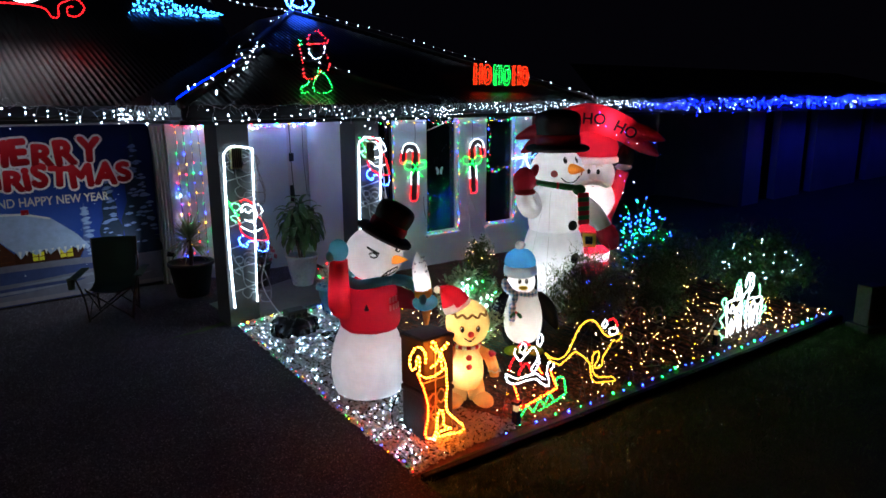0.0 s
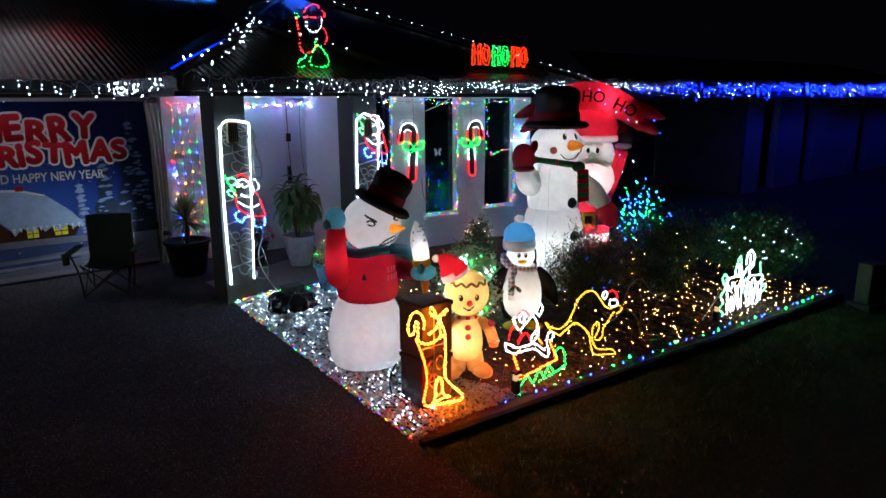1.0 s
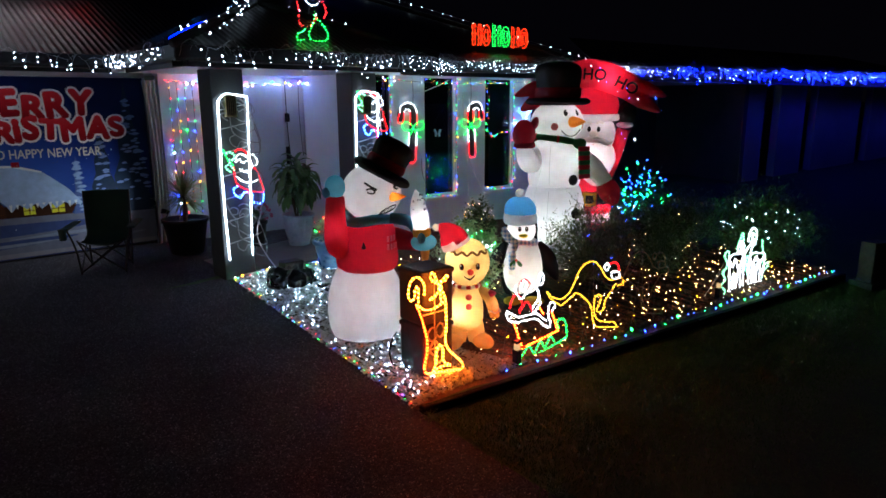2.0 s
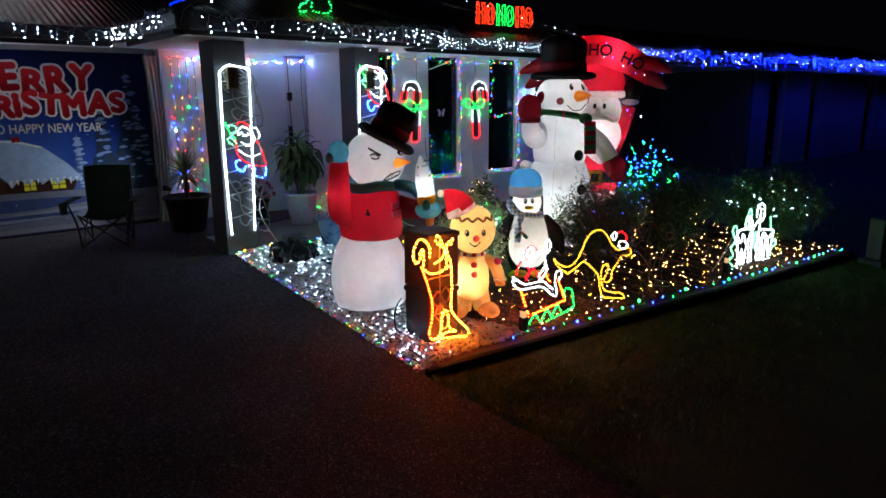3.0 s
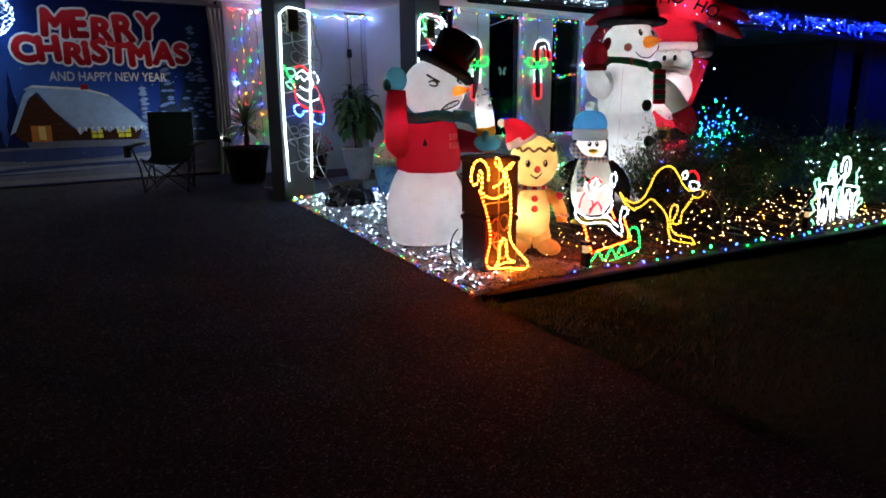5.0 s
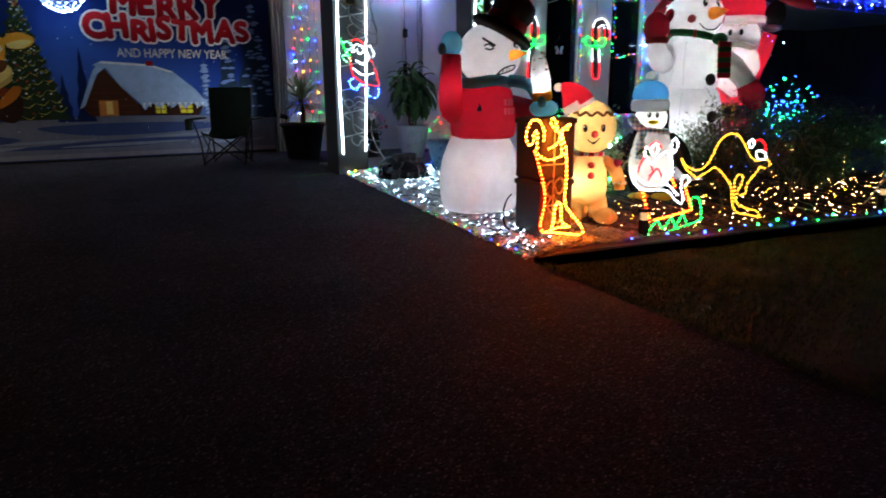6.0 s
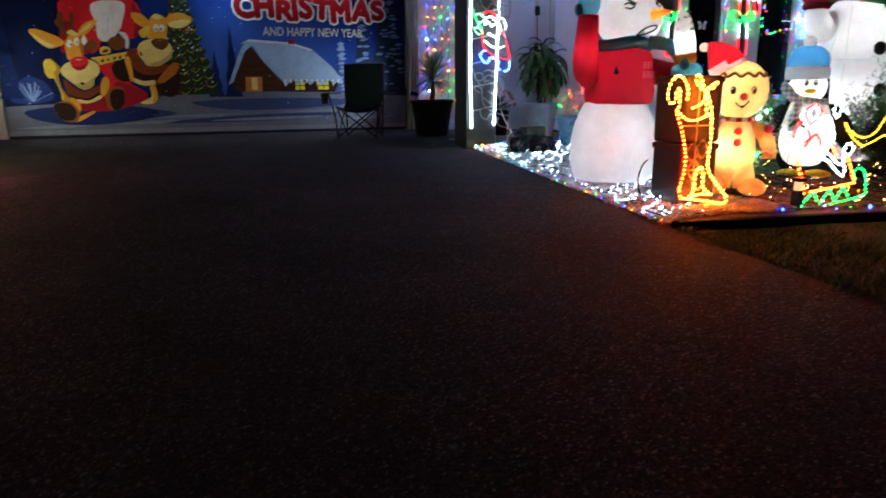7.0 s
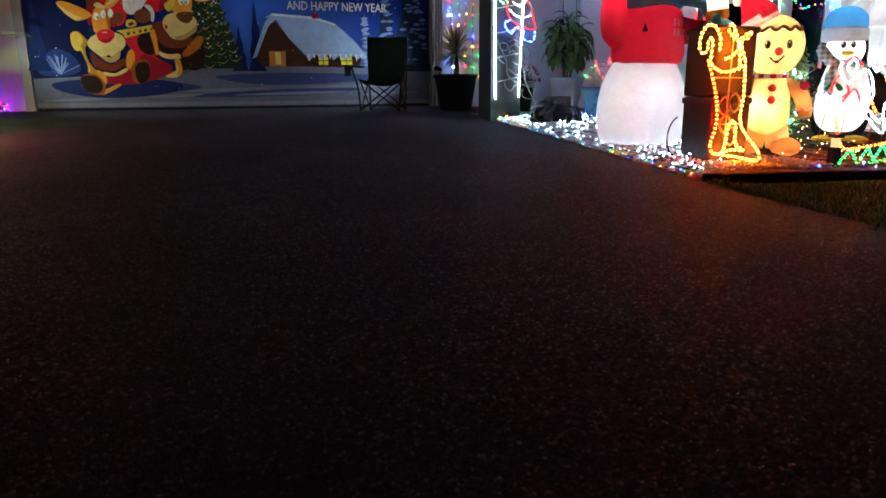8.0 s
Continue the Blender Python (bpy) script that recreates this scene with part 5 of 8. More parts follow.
rope(st, "candy_cane", [(-0.21, 0.77), (-0.21, 0.85), (-0.26, 0.92), (-0.32, 0.92), (-0.36, 0.85), (-0.36, 0.78), (-0.33, 0.75), (-0.3, 0.78), (-0.3, 0.83), (-0.27, 0.84), (-0.27, 0.71)], "amber")
rope(st, "bow", [(-0.06, 0.8), (-0.12, 0.93), (-0.15, 0.9), (-0.08, 0.84), (0.02, 0.89), (0.0, 0.85), (-0.05, 0.83), (0.0, 0.7)], "amber")
rope(st, "bow", [(-0.05, 0.83), (-0.09, 0.75), (-0.16, 0.72)], "amber")
rope(st, "bow", [(-0.05, 0.82), (-0.05, 0.75), (-0.04, 0.68)], "amber")
rope(st, "cuff", [(-0.29, 0.71), (-0.21, 0.65), (-0.12, 0.64), (0.0, 0.68)], "amber")
rope(st, "stocking_side", [(-0.29, 0.71), (-0.23, 0.56), (-0.19, 0.41), (-0.19, 0.29), (-0.22, 0.17), (-0.2, 0.11)], "orange", label="orange rope-light edge")
rope(st, "stocking_side", [(-0.2, 0.11), (-0.01, 0.08), (0.16, 0.05), (0.18, 0.1), (0.04, 0.25), (0.0, 0.34), (0.01, 0.5), (0.0, 0.68)], "amber")
rope(st, "toe_loop", [(-0.13, 0.11), (-0.1, 0.17), (-0.09, 0.28), (-0.06, 0.32), (-0.03, 0.28), (-0.02, 0.17), (0.05, 0.12), (-0.04, 0.13), (-0.13, 0.11)], "amber")
for cx, cz in ((-0.12, 0.42), (-0.04, 0.44), (-0.1, 0.3), (-0.05, 0.22)):
    rope(st, "unlit_loop", [(cx - 0.05, cz), (cx, cz + 0.06), (cx + 0.04, cz), (cx, cz - 0.06)], "off", 0.015, 0.007, closed=True, label="unlit clear rope loop")
rods(st, [((-0.25, 0.6), (0.0, 0.6)), ((-0.19, 0.3), (0.0, 0.3)), ((-0.1, 0.1), (-0.1, 0.9))])

# candle group in front of the fern
cd = thing("candle_light", (7.75, 3.47, gz(7.75, 3.47) + 0.02), "bright white rope-light candles edged with pale green leaves", "light figure")
cd.location.z -= 0.015
rope(cd, "candle", [(-0.383, 0.024), (-0.418, 0.255), (-0.449, 0.461), (-0.295, 0.483), (-0.097, 0.44), (-0.075, 0.246), (-0.053, 0.025)], "white", r=0.0076)
rope(cd, "candle", [(0.101, 0.021), (0.066, 0.224), (0.066, 0.385), (0.145, 0.424), (0.321, 0.401), (0.475, 0.364), (0.462, 0.183), (0.453, 0.033)], "white", r=0.0076)
rope(cd, "base_line", [(-0.383, 0.021), (-0.053, 0.02), (0.101, 0.019), (0.453, 0.031)], "white", r=0.0076)
rope(cd, "drip", [(-0.317, 0.049), (-0.339, 0.218), (-0.295, 0.23), (-0.251, 0.05), (-0.207, 0.268), (-0.163, 0.273), (-0.119, 0.045)], "candy", r=0.008)
rope(cd, "drip", [(0.18, 0.035), (0.145, 0.235), (0.198, 0.273), (0.255, 0.039), (0.299, 0.281), (0.352, 0.284), (0.387, 0.039)], "candy", r=0.008)
rope(cd, "wax_line", [(-0.436, 0.423), (-0.361, 0.34), (-0.295, 0.424), (-0.207, 0.292), (-0.119, 0.415)], "candy", r=0.008)
rope(cd, "wax_line", [(0.084, 0.363), (0.154, 0.281), (0.233, 0.374), (0.33, 0.276), (0.462, 0.337)], "candy", r=0.008)
rope(cd, "flame", [(-0.26, 0.494), (-0.26, 0.573), (-0.18, 0.619), (-0.11, 0.548), (-0.119, 0.467)], "white", r=0.0076)
rope(cd, "flame", [(-0.004, 0.586), (0.004, 0.684), (0.084, 0.747), (0.18, 0.689), (0.18, 0.561), (0.092, 0.516)], "white", r=0.0076)
rope(cd, "wick", [(-0.18, 0.595), (-0.185, 0.478)], "candy", r=0.008)
rope(cd, "wick", [(0.092, 0.693), (0.092, 0.442)], "candy", r=0.008)
rope(cd, "strut", [(-0.101, 0.44), (-0.013, 0.509), (0.066, 0.556)], "candy", r=0.008)
rope(cd, "leaf", [(-0.559, 0.028), (-0.488, 0.072), (-0.603, 0.161), (-0.51, 0.217), (-0.581, 0.305), (-0.488, 0.384), (-0.576, 0.512), (-0.493, 0.551), (-0.462, 0.47)], "mint", r=0.008, label="mint green rope-light leaves")
rope(cd, "leaf", [(-0.282, 0.536), (-0.233, 0.647), (-0.172, 0.712), (-0.136, 0.617)], "mint", r=0.008, label="mint green rope-light leaves")
rope(cd, "leaf", [(0.444, 0.03), (0.462, 0.136), (0.585, 0.187), (0.576, 0.246), (0.466, 0.23), (0.475, 0.357), (0.418, 0.385), (0.365, 0.555)], "mint", r=0.008, label="mint green rope-light leaves")
rope(cd, "leaf", [(0.048, 0.179), (-0.026, 0.31), (0.009, 0.423)], "mint", r=0.008, label="mint green rope-light leaves")
rods(cd, [((-0.45, 0.5), (-0.8, 0.2)), ((-0.3, 0.5), (-0.95, 0.1)), ((0.3, 0.4), (0.3, 0.0)), ((-0.3, 0.48), (-0.3, 0.0)), ((0.1, 0.44), (-0.1, 0.3))], r=0.0025)

# candy canes with bows on the front wall
m_backing = surface("backing_dark", (0.03, 0.03, 0.032), (0.06, 0.06, 0.063), 0.7, 60, 5, 0.2)


def candy_cane(place, side):
    c = thing("candy_cane_light", place, "red and white rope-light candy cane with green bow", "light figure", "wall candy canes")
    s = side
    bm = bmesh.new()
    tube(bm, smooth_path([(s * x, 0, z) for x, z in ((-0.22, 0.6), (-0.2, 0.75), (-0.1, 0.81), (0.0, 0.75), (0.005, 0.6), (-0.01, 0.4), (-0.03, 0.2), (-0.03, 0.02))], 0.03), 0.062, 10)
    bm.transform(Matrix.Translation((0, 0.018, 0)) @ Matrix.Diagonal((1, 0.1, 1, 1)))
    part("backing", bm, m_backing, c, "dark mesh backing", True)

    def run(name, pts, colour, label=""):
        rope(c, name, [(s * x, z) for x, z in pts], colour, r=0.0066, label=label)

    run("cane_hook", [(-0.25, 0.72), (-0.21, 0.82), (-0.1, 0.86), (0.02, 0.82), (0.07, 0.72)], "candy", "white rope-light hook")
    run("cane_hook", [(-0.17, 0.73), (-0.12, 0.77), (-0.05, 0.74)], "candy")
    run("cane_end", [(-0.25, 0.72), (-0.28, 0.6), (-0.22, 0.57), (-0.18, 0.62), (-0.17, 0.73)], "red", "red rope-light hook end")
    run("cane_stem", [(0.07, 0.72), (0.07, 0.55)], "red")
    run("cane_stem", [(-0.05, 0.74), (-0.06, 0.55)], "red")
    run("cane_stem", [(0.06, 0.44), (0.05, 0.24)], "candy")
    run("cane_stem", [(-0.08, 0.44), (-0.09, 0.24)], "candy")
    run("cane_tip", [(0.05, 0.24), (0.03, 0.04), (-0.04, 0.0), (-0.1, 0.04), (-0.09, 0.24)], "red", "red rope-light tip")
    for q in (-1, 1):
        rope(c, "bow_loop", [(0.0, 0.5), (0.08 * q, 0.58), (0.19 * q, 0.59), (0.19 * q, 0.5), (0.1 * q, 0.47)], "green", r=0.0062, closed=True, label="green rope-light bow loop")
        rope(c, "bow_tail", [(0.0, 0.49), (0.07 * q, 0.4), (0.15 * q, 0.35)], "green", r=0.0062)
    bm = bmesh.new()
    tube(bm, smooth_path([(0.0, 0.01, 0.84), (0.02, 0.02, 1.0), (0.0, 0.02, 1.22)], 0.05), 0.003, 5)
    part("hanging_wire", bm, m_wire_d, c)


candy_cane((6.05, 7.715, 0.9), 1)
candy_cane((7.2, 7.715, 0.91), -1)

# lit ladders on the pillars with a climbing figure
FIGURE = {
    "hat": ("red", [(-0.011, 0.562), (0.005, 0.579), (0.051, 0.586), (0.103, 0.561), (0.129, 0.53)]),
    "face": ("candy", [(-0.011, 0.448), (0.005, 0.509), (0.051, 0.535), (0.113, 0.506), (0.171, 0.439), (0.165, 0.366), (0.103, 0.331), (0.03, 0.369)]),
    "moustache": ("candy", [(-0.001, 0.452), (0.034, 0.479), (0.071, 0.436), (0.117, 0.46), (0.163, 0.428)]),
    "beard": ("candy", [(0.146, 0.513), (0.2, 0.518), (0.245, 0.439), (0.2, 0.398), (0.158, 0.425)]),
    "mitten": ("mint", [(-0.115, 0.542), (-0.073, 0.559), (-0.022, 0.53), (-0.036, 0.478), (-0.086, 0.476), (-0.061, 0.428)]),
    "mitten_low": ("mint", [(-0.028, 0.352), (-0.073, 0.418), (-0.123, 0.416), (-0.115, 0.38), (-0.061, 0.342)]),
    "arm": ("green", [(-0.144, 0.592), (-0.094, 0.478), (-0.032, 0.41)]),
    "coat": ("red", [(-0.036, 0.401), (-0.032, 0.293), (-0.003, 0.205), (0.129, 0.128), (0.287, 0.101), (0.278, 0.18), (0.229, 0.336), (0.192, 0.375)]),
    "belt": ("candy", [(-0.015, 0.293), (0.071, 0.231), (0.154, 0.216), (0.237, 0.243)]),
    "boot": ("blue", [(0.001, 0.187), (-0.053, 0.161), (-0.04, 0.094), (0.022, 0.059), (0.059, 0.114), (0.105, 0.112)]),
    "trouser": ("red", [(0.105, 0.112), (0.14, 0.083), (0.142, 0.01)]),
    "shoe": ("blue", [(0.167, 0.085), (0.154, 0.007), (0.258, -0.029), (0.289, 0.036), (0.289, 0.092)]),
}


def climber(place, figure, unlit):
    c = thing("climber_light", place, "white rope-light ladder frame with a climbing figure outline", "light figure", "pillar ladder lights")
    rope(c, "rail", [(-0.15, 0.07), (-0.165, 0.9), (-0.15, 1.8)], "white", r=0.0098)
    rope(c, "rail", [(0.12, 0.09), (0.15, 0.9), (0.18, 1.84)], "white", r=0.0088)
    rope(c, "top_bar", [(-0.15, 1.8), (-0.06, 1.87), (0.06, 1.86), (0.18, 1.84)], "white", r=0.0088)
    rods(c, [((-0.15, z), (0.14, z + 0.06)) for z in (0.25, 0.5, 0.75, 1.0, 1.25, 1.5, 1.7)], 0.0, 0.004, name="rung")
    for name, (colour, run) in FIGURE.items():
        rope(c, name, [(x, z + figure) for x, z in run], colour, -0.02, 0.0068)
        for base in unlit:
            rope(c, "unlit_" + name, [(x, z + base) for x, z in run], "off", -0.018, 0.0055)
    bm = bmesh.new()
    tube(bm, smooth_path([(0.19, -0.01, 1.84), (0.2, -0.03, 1.3), (0.25, -0.05, 0.7), (0.18, -0.03, 0.3), (0.3, -0.2, -0.05), (0.36, -0.4, -0.1)], 0.05), 0.006, 6)
    part("lead", bm, m_wire_w, c, "white power lead")
    bm = bmesh.new()
    tube(bm, smooth_path([(x, -0.03, z) for x, z in [(0.206, 1.772), (0.212, 1.674), (0.234, 1.499), (0.272, 1.383), (0.267, 1.245), (0.162, 1.237), (0.203, 1.089), (0.283, 0.985), (0.29, 0.894), (0.204, 0.854), (0.228, 0.72), (0.161, 0.65)]], 0.04), 0.006, 6)
    part("side_loops", bm, ROPES["off"][0], c, "unlit clear rope loops")


climber((3.0, 6.975, 0.0), 0.70, (1.25, 0.1))
climber((4.73, 6.975, 0.04), 1.28, (0.65, 0.1))

# cheer sign on the roof: three pairs of rope-light letters
ho = thing("roof_cheer_sign", (7.63, 7.52, 2.5), "red and green rope-light letters on the roof edge", "light sign")
for k, col in enumerate(("coral", "green", "coral")):
    x = -0.42 + 0.42 * k
    for run in ([(-0.17, 0.1), (-0.17, 0.4)], [(-0.12, 0.1), (-0.12, 0.4)], [(-0.05, 0.1), (-0.05, 0.4)], [(0.0, 0.1), (0.0, 0.4)], [(-0.12, 0.26), (-0.05, 0.26)], [(-0.17, 0.1), (-0.12, 0.1)], [(-0.17, 0.4), (-0.12, 0.4)], [(-0.05, 0.4), (0.0, 0.4)]):
        rope(ho, "letter_h", [(x + a, b) for a, b in run], col, r=0.0044)
    for rx, rz in ((0.085, 0.15), (0.04, 0.09)):
        rope(ho, "letter_o", [(x + 0.115 + rx * math.cos(a), 0.25 + rz * math.sin(a)) for a in span(0, 2 * math.pi, 12)[:-1]], col, r=0.0044, closed=True)
rods(ho, [((-0.62, 0.1), (0.66, 0.1)), ((-0.62, 0.4), (0.66, 0.4)), ((-0.5, 0.1), (-0.5, -0.1)), ((0.0, 0.1), (0.0, -0.1)), ((0.5, 0.1), (0.5, -0.1))], mat=m_black)


def dotted(parent, name, pts, colour, step=0.032, y=0.0, r=0.0085):
    path, out, run = smooth_path([(x, y, z) for x, z in pts], 0.01), [], 0.0
    for a, b in zip(path, path[1:]):
        run += (b - a).length
        if run >= step:
            out.append(b)
            run = 0.0
    return bulbs(out, [colour] * len(out), r, name, parent)


rs = thing("roof_figure_light", (3.75, 6.72, 2.42), "dotted red, white and green light figure on the porch roof", "light figure")
dotted(rs, "hat", [(0.03, 0.56), (0.07, 0.64), (0.16, 0.69), (0.24, 0.64), (0.29, 0.57), (0.03, 0.54)], "red")
dotted(rs, "beard", [(0.06, 0.53), (0.06, 0.44), (0.14, 0.39), (0.23, 0.44), (0.25, 0.54)], "white", 0.03)
dotted(rs, "coat", [(-0.08, 0.56), (-0.04, 0.4), (-0.02, 0.19), (0.1, 0.18), (0.19, 0.27)], "red")
dotted(rs, "coat", [(0.25, 0.47), (0.31, 0.36), (0.28, 0.27)], "red")
dotted(rs, "glove", [(-0.11, 0.56), (-0.06, 0.58), (-0.03, 0.54), (-0.08, 0.52)], "green")
dotted(rs, "sack", [(0.19, 0.36), (0.15, 0.26), (0.22, 0.24), (0.32, 0.11), (0.28, 0.03), (0.12, 0.03), (0.08, 0.09), (0.15, 0.23)], "green")
dotted(rs, "boot", [(0.04, 0.18), (0.02, 0.12), (-0.06, 0.08), (-0.06, 0.02), (0.04, 0.03)], "green")
rods(rs, [((0.1, 0.65), (0.1, -0.05)), ((-0.05, 0.2), (0.3, 0.2)), ((0.2, 0.5), (0.2, -0.05))], mat=m_black)

pk = thing("roof_star_light", (5.85, 10.78, 3.86), "blue rope-light star on the roof peak", "light figure")
rope(pk, "star", [(-0.15, 0.2), (-0.05, 0.05), (0.08, 0.02), (0.26, 0.05), (0.38, 0.22), (0.22, 0.3), (0.1, 0.5), (0.0, 0.3)], "blue", closed=True, r=0.015)
rope(pk, "star", [(-0.05, 0.16), (0.1, 0.1), (0.24, 0.16), (0.12, 0.3)], "blue", closed=True, r=0.015)
rods(pk, [((0.1, 0.4), (0.1, -0.02)), ((0.2, 0.05), (0.2, -0.1))], mat=m_black)

rsl = thing("roof_sleigh_light", (1.44, 10.5, 2.82), "red and white rope-light sleigh on the garage roof", "light figure")
rsl.scale = (1.105, 1.105, 1.105)
rope(rsl, "sleigh_runner", [(-1.2, 0.74), (-0.5, 0.7), (0.05, 0.72), (0.32, 0.72), (0.5, 0.69), (0.57, 0.6), (0.64, 0.61), (0.66, 0.74), (0.75, 0.8), (0.86, 0.83), (0.94, 0.74), (0.87, 0.64), (0.76, 0.63), (0.75, 0.72), (0.82, 0.74)], "red", label="red rope-light scrolled runner", r=0.009)
rope(rsl, "sleigh_body", [(-1.0, 0.82), (-0.5, 0.79), (0.1, 0.8), (0.25, 0.76), (0.4, 0.78), (0.5, 0.86), (0.6, 1.0), (0.7, 1.2)], "snow", r=0.02)
rope(rsl, "sleigh_body", [(-1.0, 0.9), (-0.6, 1.05), (-0.1, 0.92), (0.3, 1.1), (0.5, 0.95)], "snow", r=0.02)
rods(rsl, [((-0.8, 0.8), (-0.8, 0.33)), ((0.2, 0.8), (0.2, 0.33)), ((0.6, 0.7), (0.6, 0.33))], mat=m_black)

# bright snowflake on the wall behind the tall snowman
sf = thing("snowflake_light", (8.4, 7.69, 1.42), "icy blue and white snowflake light on the front wall", "light figure")
for k in range(6):
    a = k * math.pi / 3
    rope(sf, "arm", [(0, 0), (0.3 * math.cos(a), 0.3 * math.sin(a))], "white" if k % 2 else "ice")
    for q in (-0.5, 0.5):
        rope(sf, "barb", [(0.16 * math.cos(a), 0.16 * math.sin(a)), (0.16 * math.cos(a) + 0.12 * math.cos(a + q), 0.16 * math.sin(a) + 0.12 * math.sin(a + q))], "ice")

# ---- fairy light strings ----
def string_thing(name, label, category="fairy lights", group=""):
    return thing(name, (0, 0, 0), label, category, group)


def wire_run(parent, runs, mat=None, r=0.003, name="wire"):
    bm = bmesh.new()
    for pts in runs:
        tube(bm, pts, r, 4, cap=False)
    ob = part(name, bm, mat or m_wire_w, parent)
    return tagged(ob, kind="stuff")


m_wire_c = flat("cable_clear", (0.4, 0.42, 0.45), 0.35)


def icicles(label, a, b, out, every, drop, colours, seed, r=0.013, z=2.3, sag=0.05, rise=0.0):
    """Hanging icicle lights along a gutter from a to b (plan points), just outside it."""
    rnd = random.Random(seed)
    every *= 0.55
    r *= 0.74
    a, b, o = Vector((*a, z)), Vector((*b, z + rise)), Vector((*out, 0)) * 0.06
    drop *= 1.05
    s = string_thing("icicle_lights", label, "icicle lights", "eave icicle lights")
    n = int((b - a).length / every)
    main, runs, pts, cols = [], [], [], []
    for i in range(n + 1):
        u = i / n
        p = a.lerp(b, u) + o + Vector((0, 0, 0.03 - sag * abs(math.sin(u * (b - a).length * 2.2)) + rnd.uniform(-0.045, 0.04)))
        main.append(p)
        length = rnd.uniform(0.3, 1.0) * drop
        run, q = [p], p
        for k in range(max(2, int(length / 0.06))):
            q = q + Vector((rnd.uniform(-0.03, 0.03), rnd.uniform(-0.02, 0.02), -0.05))
            q = Vector((q.x, q.y, q.z))
            run.append(q)
            if rnd.random() < 0.62:
                pts.append(q + Vector((rnd.uniform(-0.015, 0.015), 0, -0.01)) + o * 0.6)
                cols.append(rnd.choice(colours))
        if rnd.random() < 0.7:
            runs.append(run)
        if rnd.random() < 0.25:
            runs.append(smooth_path([p, p + Vector((0.06, 0, 0.05)) + o, p + Vector((0.12, 0, -0.03)) + o], 0.03))
    wire_run(s, [main] + runs, m_wire_c, 0.0015)
    bulbs(pts, cols, r, parent=s)
    return s


icicles("cool white icicle lights hung along the garage gutter", (-4.5, 8.36), (2.2, 8.36), (0, -1), 0.16, 0.24, ["eave"], 1)
icicles("cool white icicle lights bunched at the inner corner gutter", (2.25, 8.3), (2.25, 6.5), (-1, 0), 0.1, 0.22, ["eave"], 2)
icicles("cool white icicle lights along the porch gutter", (2.3, 6.42), (3.6, 6.42), (0, -1), 0.14, 0.2, ["eave"], 3)
icicles("dense cool white icicle lights along the porch gutter", (3.6, 6.42), (5.44, 6.42), (0, -1), 0.075, 0.26, ["eave"], 4)
icicles("cool white icicle lights around the porch corner", (5.47, 6.45), (5.47, 7.0), (1, 0), 0.05, 0.24, ["eave"], 5)
icicles("dense cool white icicle lights over the front windows", (5.5, 7.05), (10.4, 7.05), (0, -1), 0.05, 0.2, ["fringe"], 6, z=2.34, rise=0.05)
icicles("mixed white and blue icicle lights where two strings meet", (10.4, 7.05), (12.2, 7.05), (0, -1), 0.05, 0.24, ["fringe", "frost", "ice"], 7, z=2.37, rise=0.03)
icicles("dense blue icicle lights along the far wing gutter", (12.2, 7.05), (30.5, 7.05), (0, -1), 0.1, 0.4, ["ice", "frost", "ice", "frost", "ice", "fringe", "frost", "ice", "frost", "ice", "frost"], 8, r=0.021, z=2.41, rise=0.22)


def draped(label, pts, colours, step, r=0.013, seed=1, wob=0.03, wire=None, category="fairy lights", both=True):
    """A string of bulbs along a path; wob scatters the bulbs about it."""
    rnd = random.Random(seed)
    s = string_thing("fairy_lights", label, category)
    path = smooth_path(pts, step)
    places, cols = [], []
    for i, p in enumerate(path):
        places.append(p + Vector((rnd.uniform(-wob, wob), rnd.uniform(-wob, wob), rnd.uniform(-wob, wob) * 0.6)))
        cols.append(colours[i % len(colours)])
    wire_run(s, [path], wire or m_wire_d)
    bulbs(places, cols, r, parent=s)
    return s


UP = Vector((0, 0, 0.05))
A, B = Vector(APEX) + UP, Vector((9.55, 7.1, EZ)) + UP
draped("cool white lights along the long roof hip", [A + UP, A.lerp(B, 0.5) + UP * 2, B + UP], ["hip"], 0.17, 0.0125, 11, 0.015)
C, D = Vector((3.85, 8.02, EZ + K * 1.6)) + UP, Vector((2.4, 6.55, EZ + 0.1)) + UP
draped("cool white lights down the porch hip beside the driveway", [A, Vector(PTOP) + UP, C, D], ["hip"], 0.13, 0.0125, 12, 0.05)
draped("second cool white string down the porch hip", [C + UP, C.lerp(D, 0.5) + Vector((0.12, -0.1, 0.0)), D + Vector((0.25, -0.05, -0.03))], ["hip"], 0.13, 0.0125, 13, 0.05)
draped("cool white lights down the porch hip beside the garden", [C, C.lerp(Vector((5.4, 6.5, EZ)), 0.5) + UP, Vector((5.35, 6.5, EZ + 0.05))], ["hip"], 0.16, 0.0125, 14, 0.04)
draped("cool white lights along the far ridge", [A, Vector((5.62, 12.0, 4.1)), Vector((5.4, 13.3, EZ + K * 4.94)) + UP, Vector((4.4, 13.6, EZ + K * 5.24)) + UP], ["hip"], 0.2, 0.014, 15)

# shooting-star net on the garage roof
rnd = random.Random(21)
net = string_thing("net_lights", "blue net lights spread over the garage roof like a comet tail", "net lights")
pts = []
for _ in range(150):
    u, v = rnd.random(), rnd.uniform(-1, 1)
    x = 5.0 - 1.25 * u + 0.3 * v
    y = 12.1 + 0.45 * u + v * (0.12 + 0.55 * u)
    pts.append((x, y, EZ + K * (y - 8.36) + 0.03))
bulbs(pts, ["aqua"] * len(pts), 0.022, parent=net)

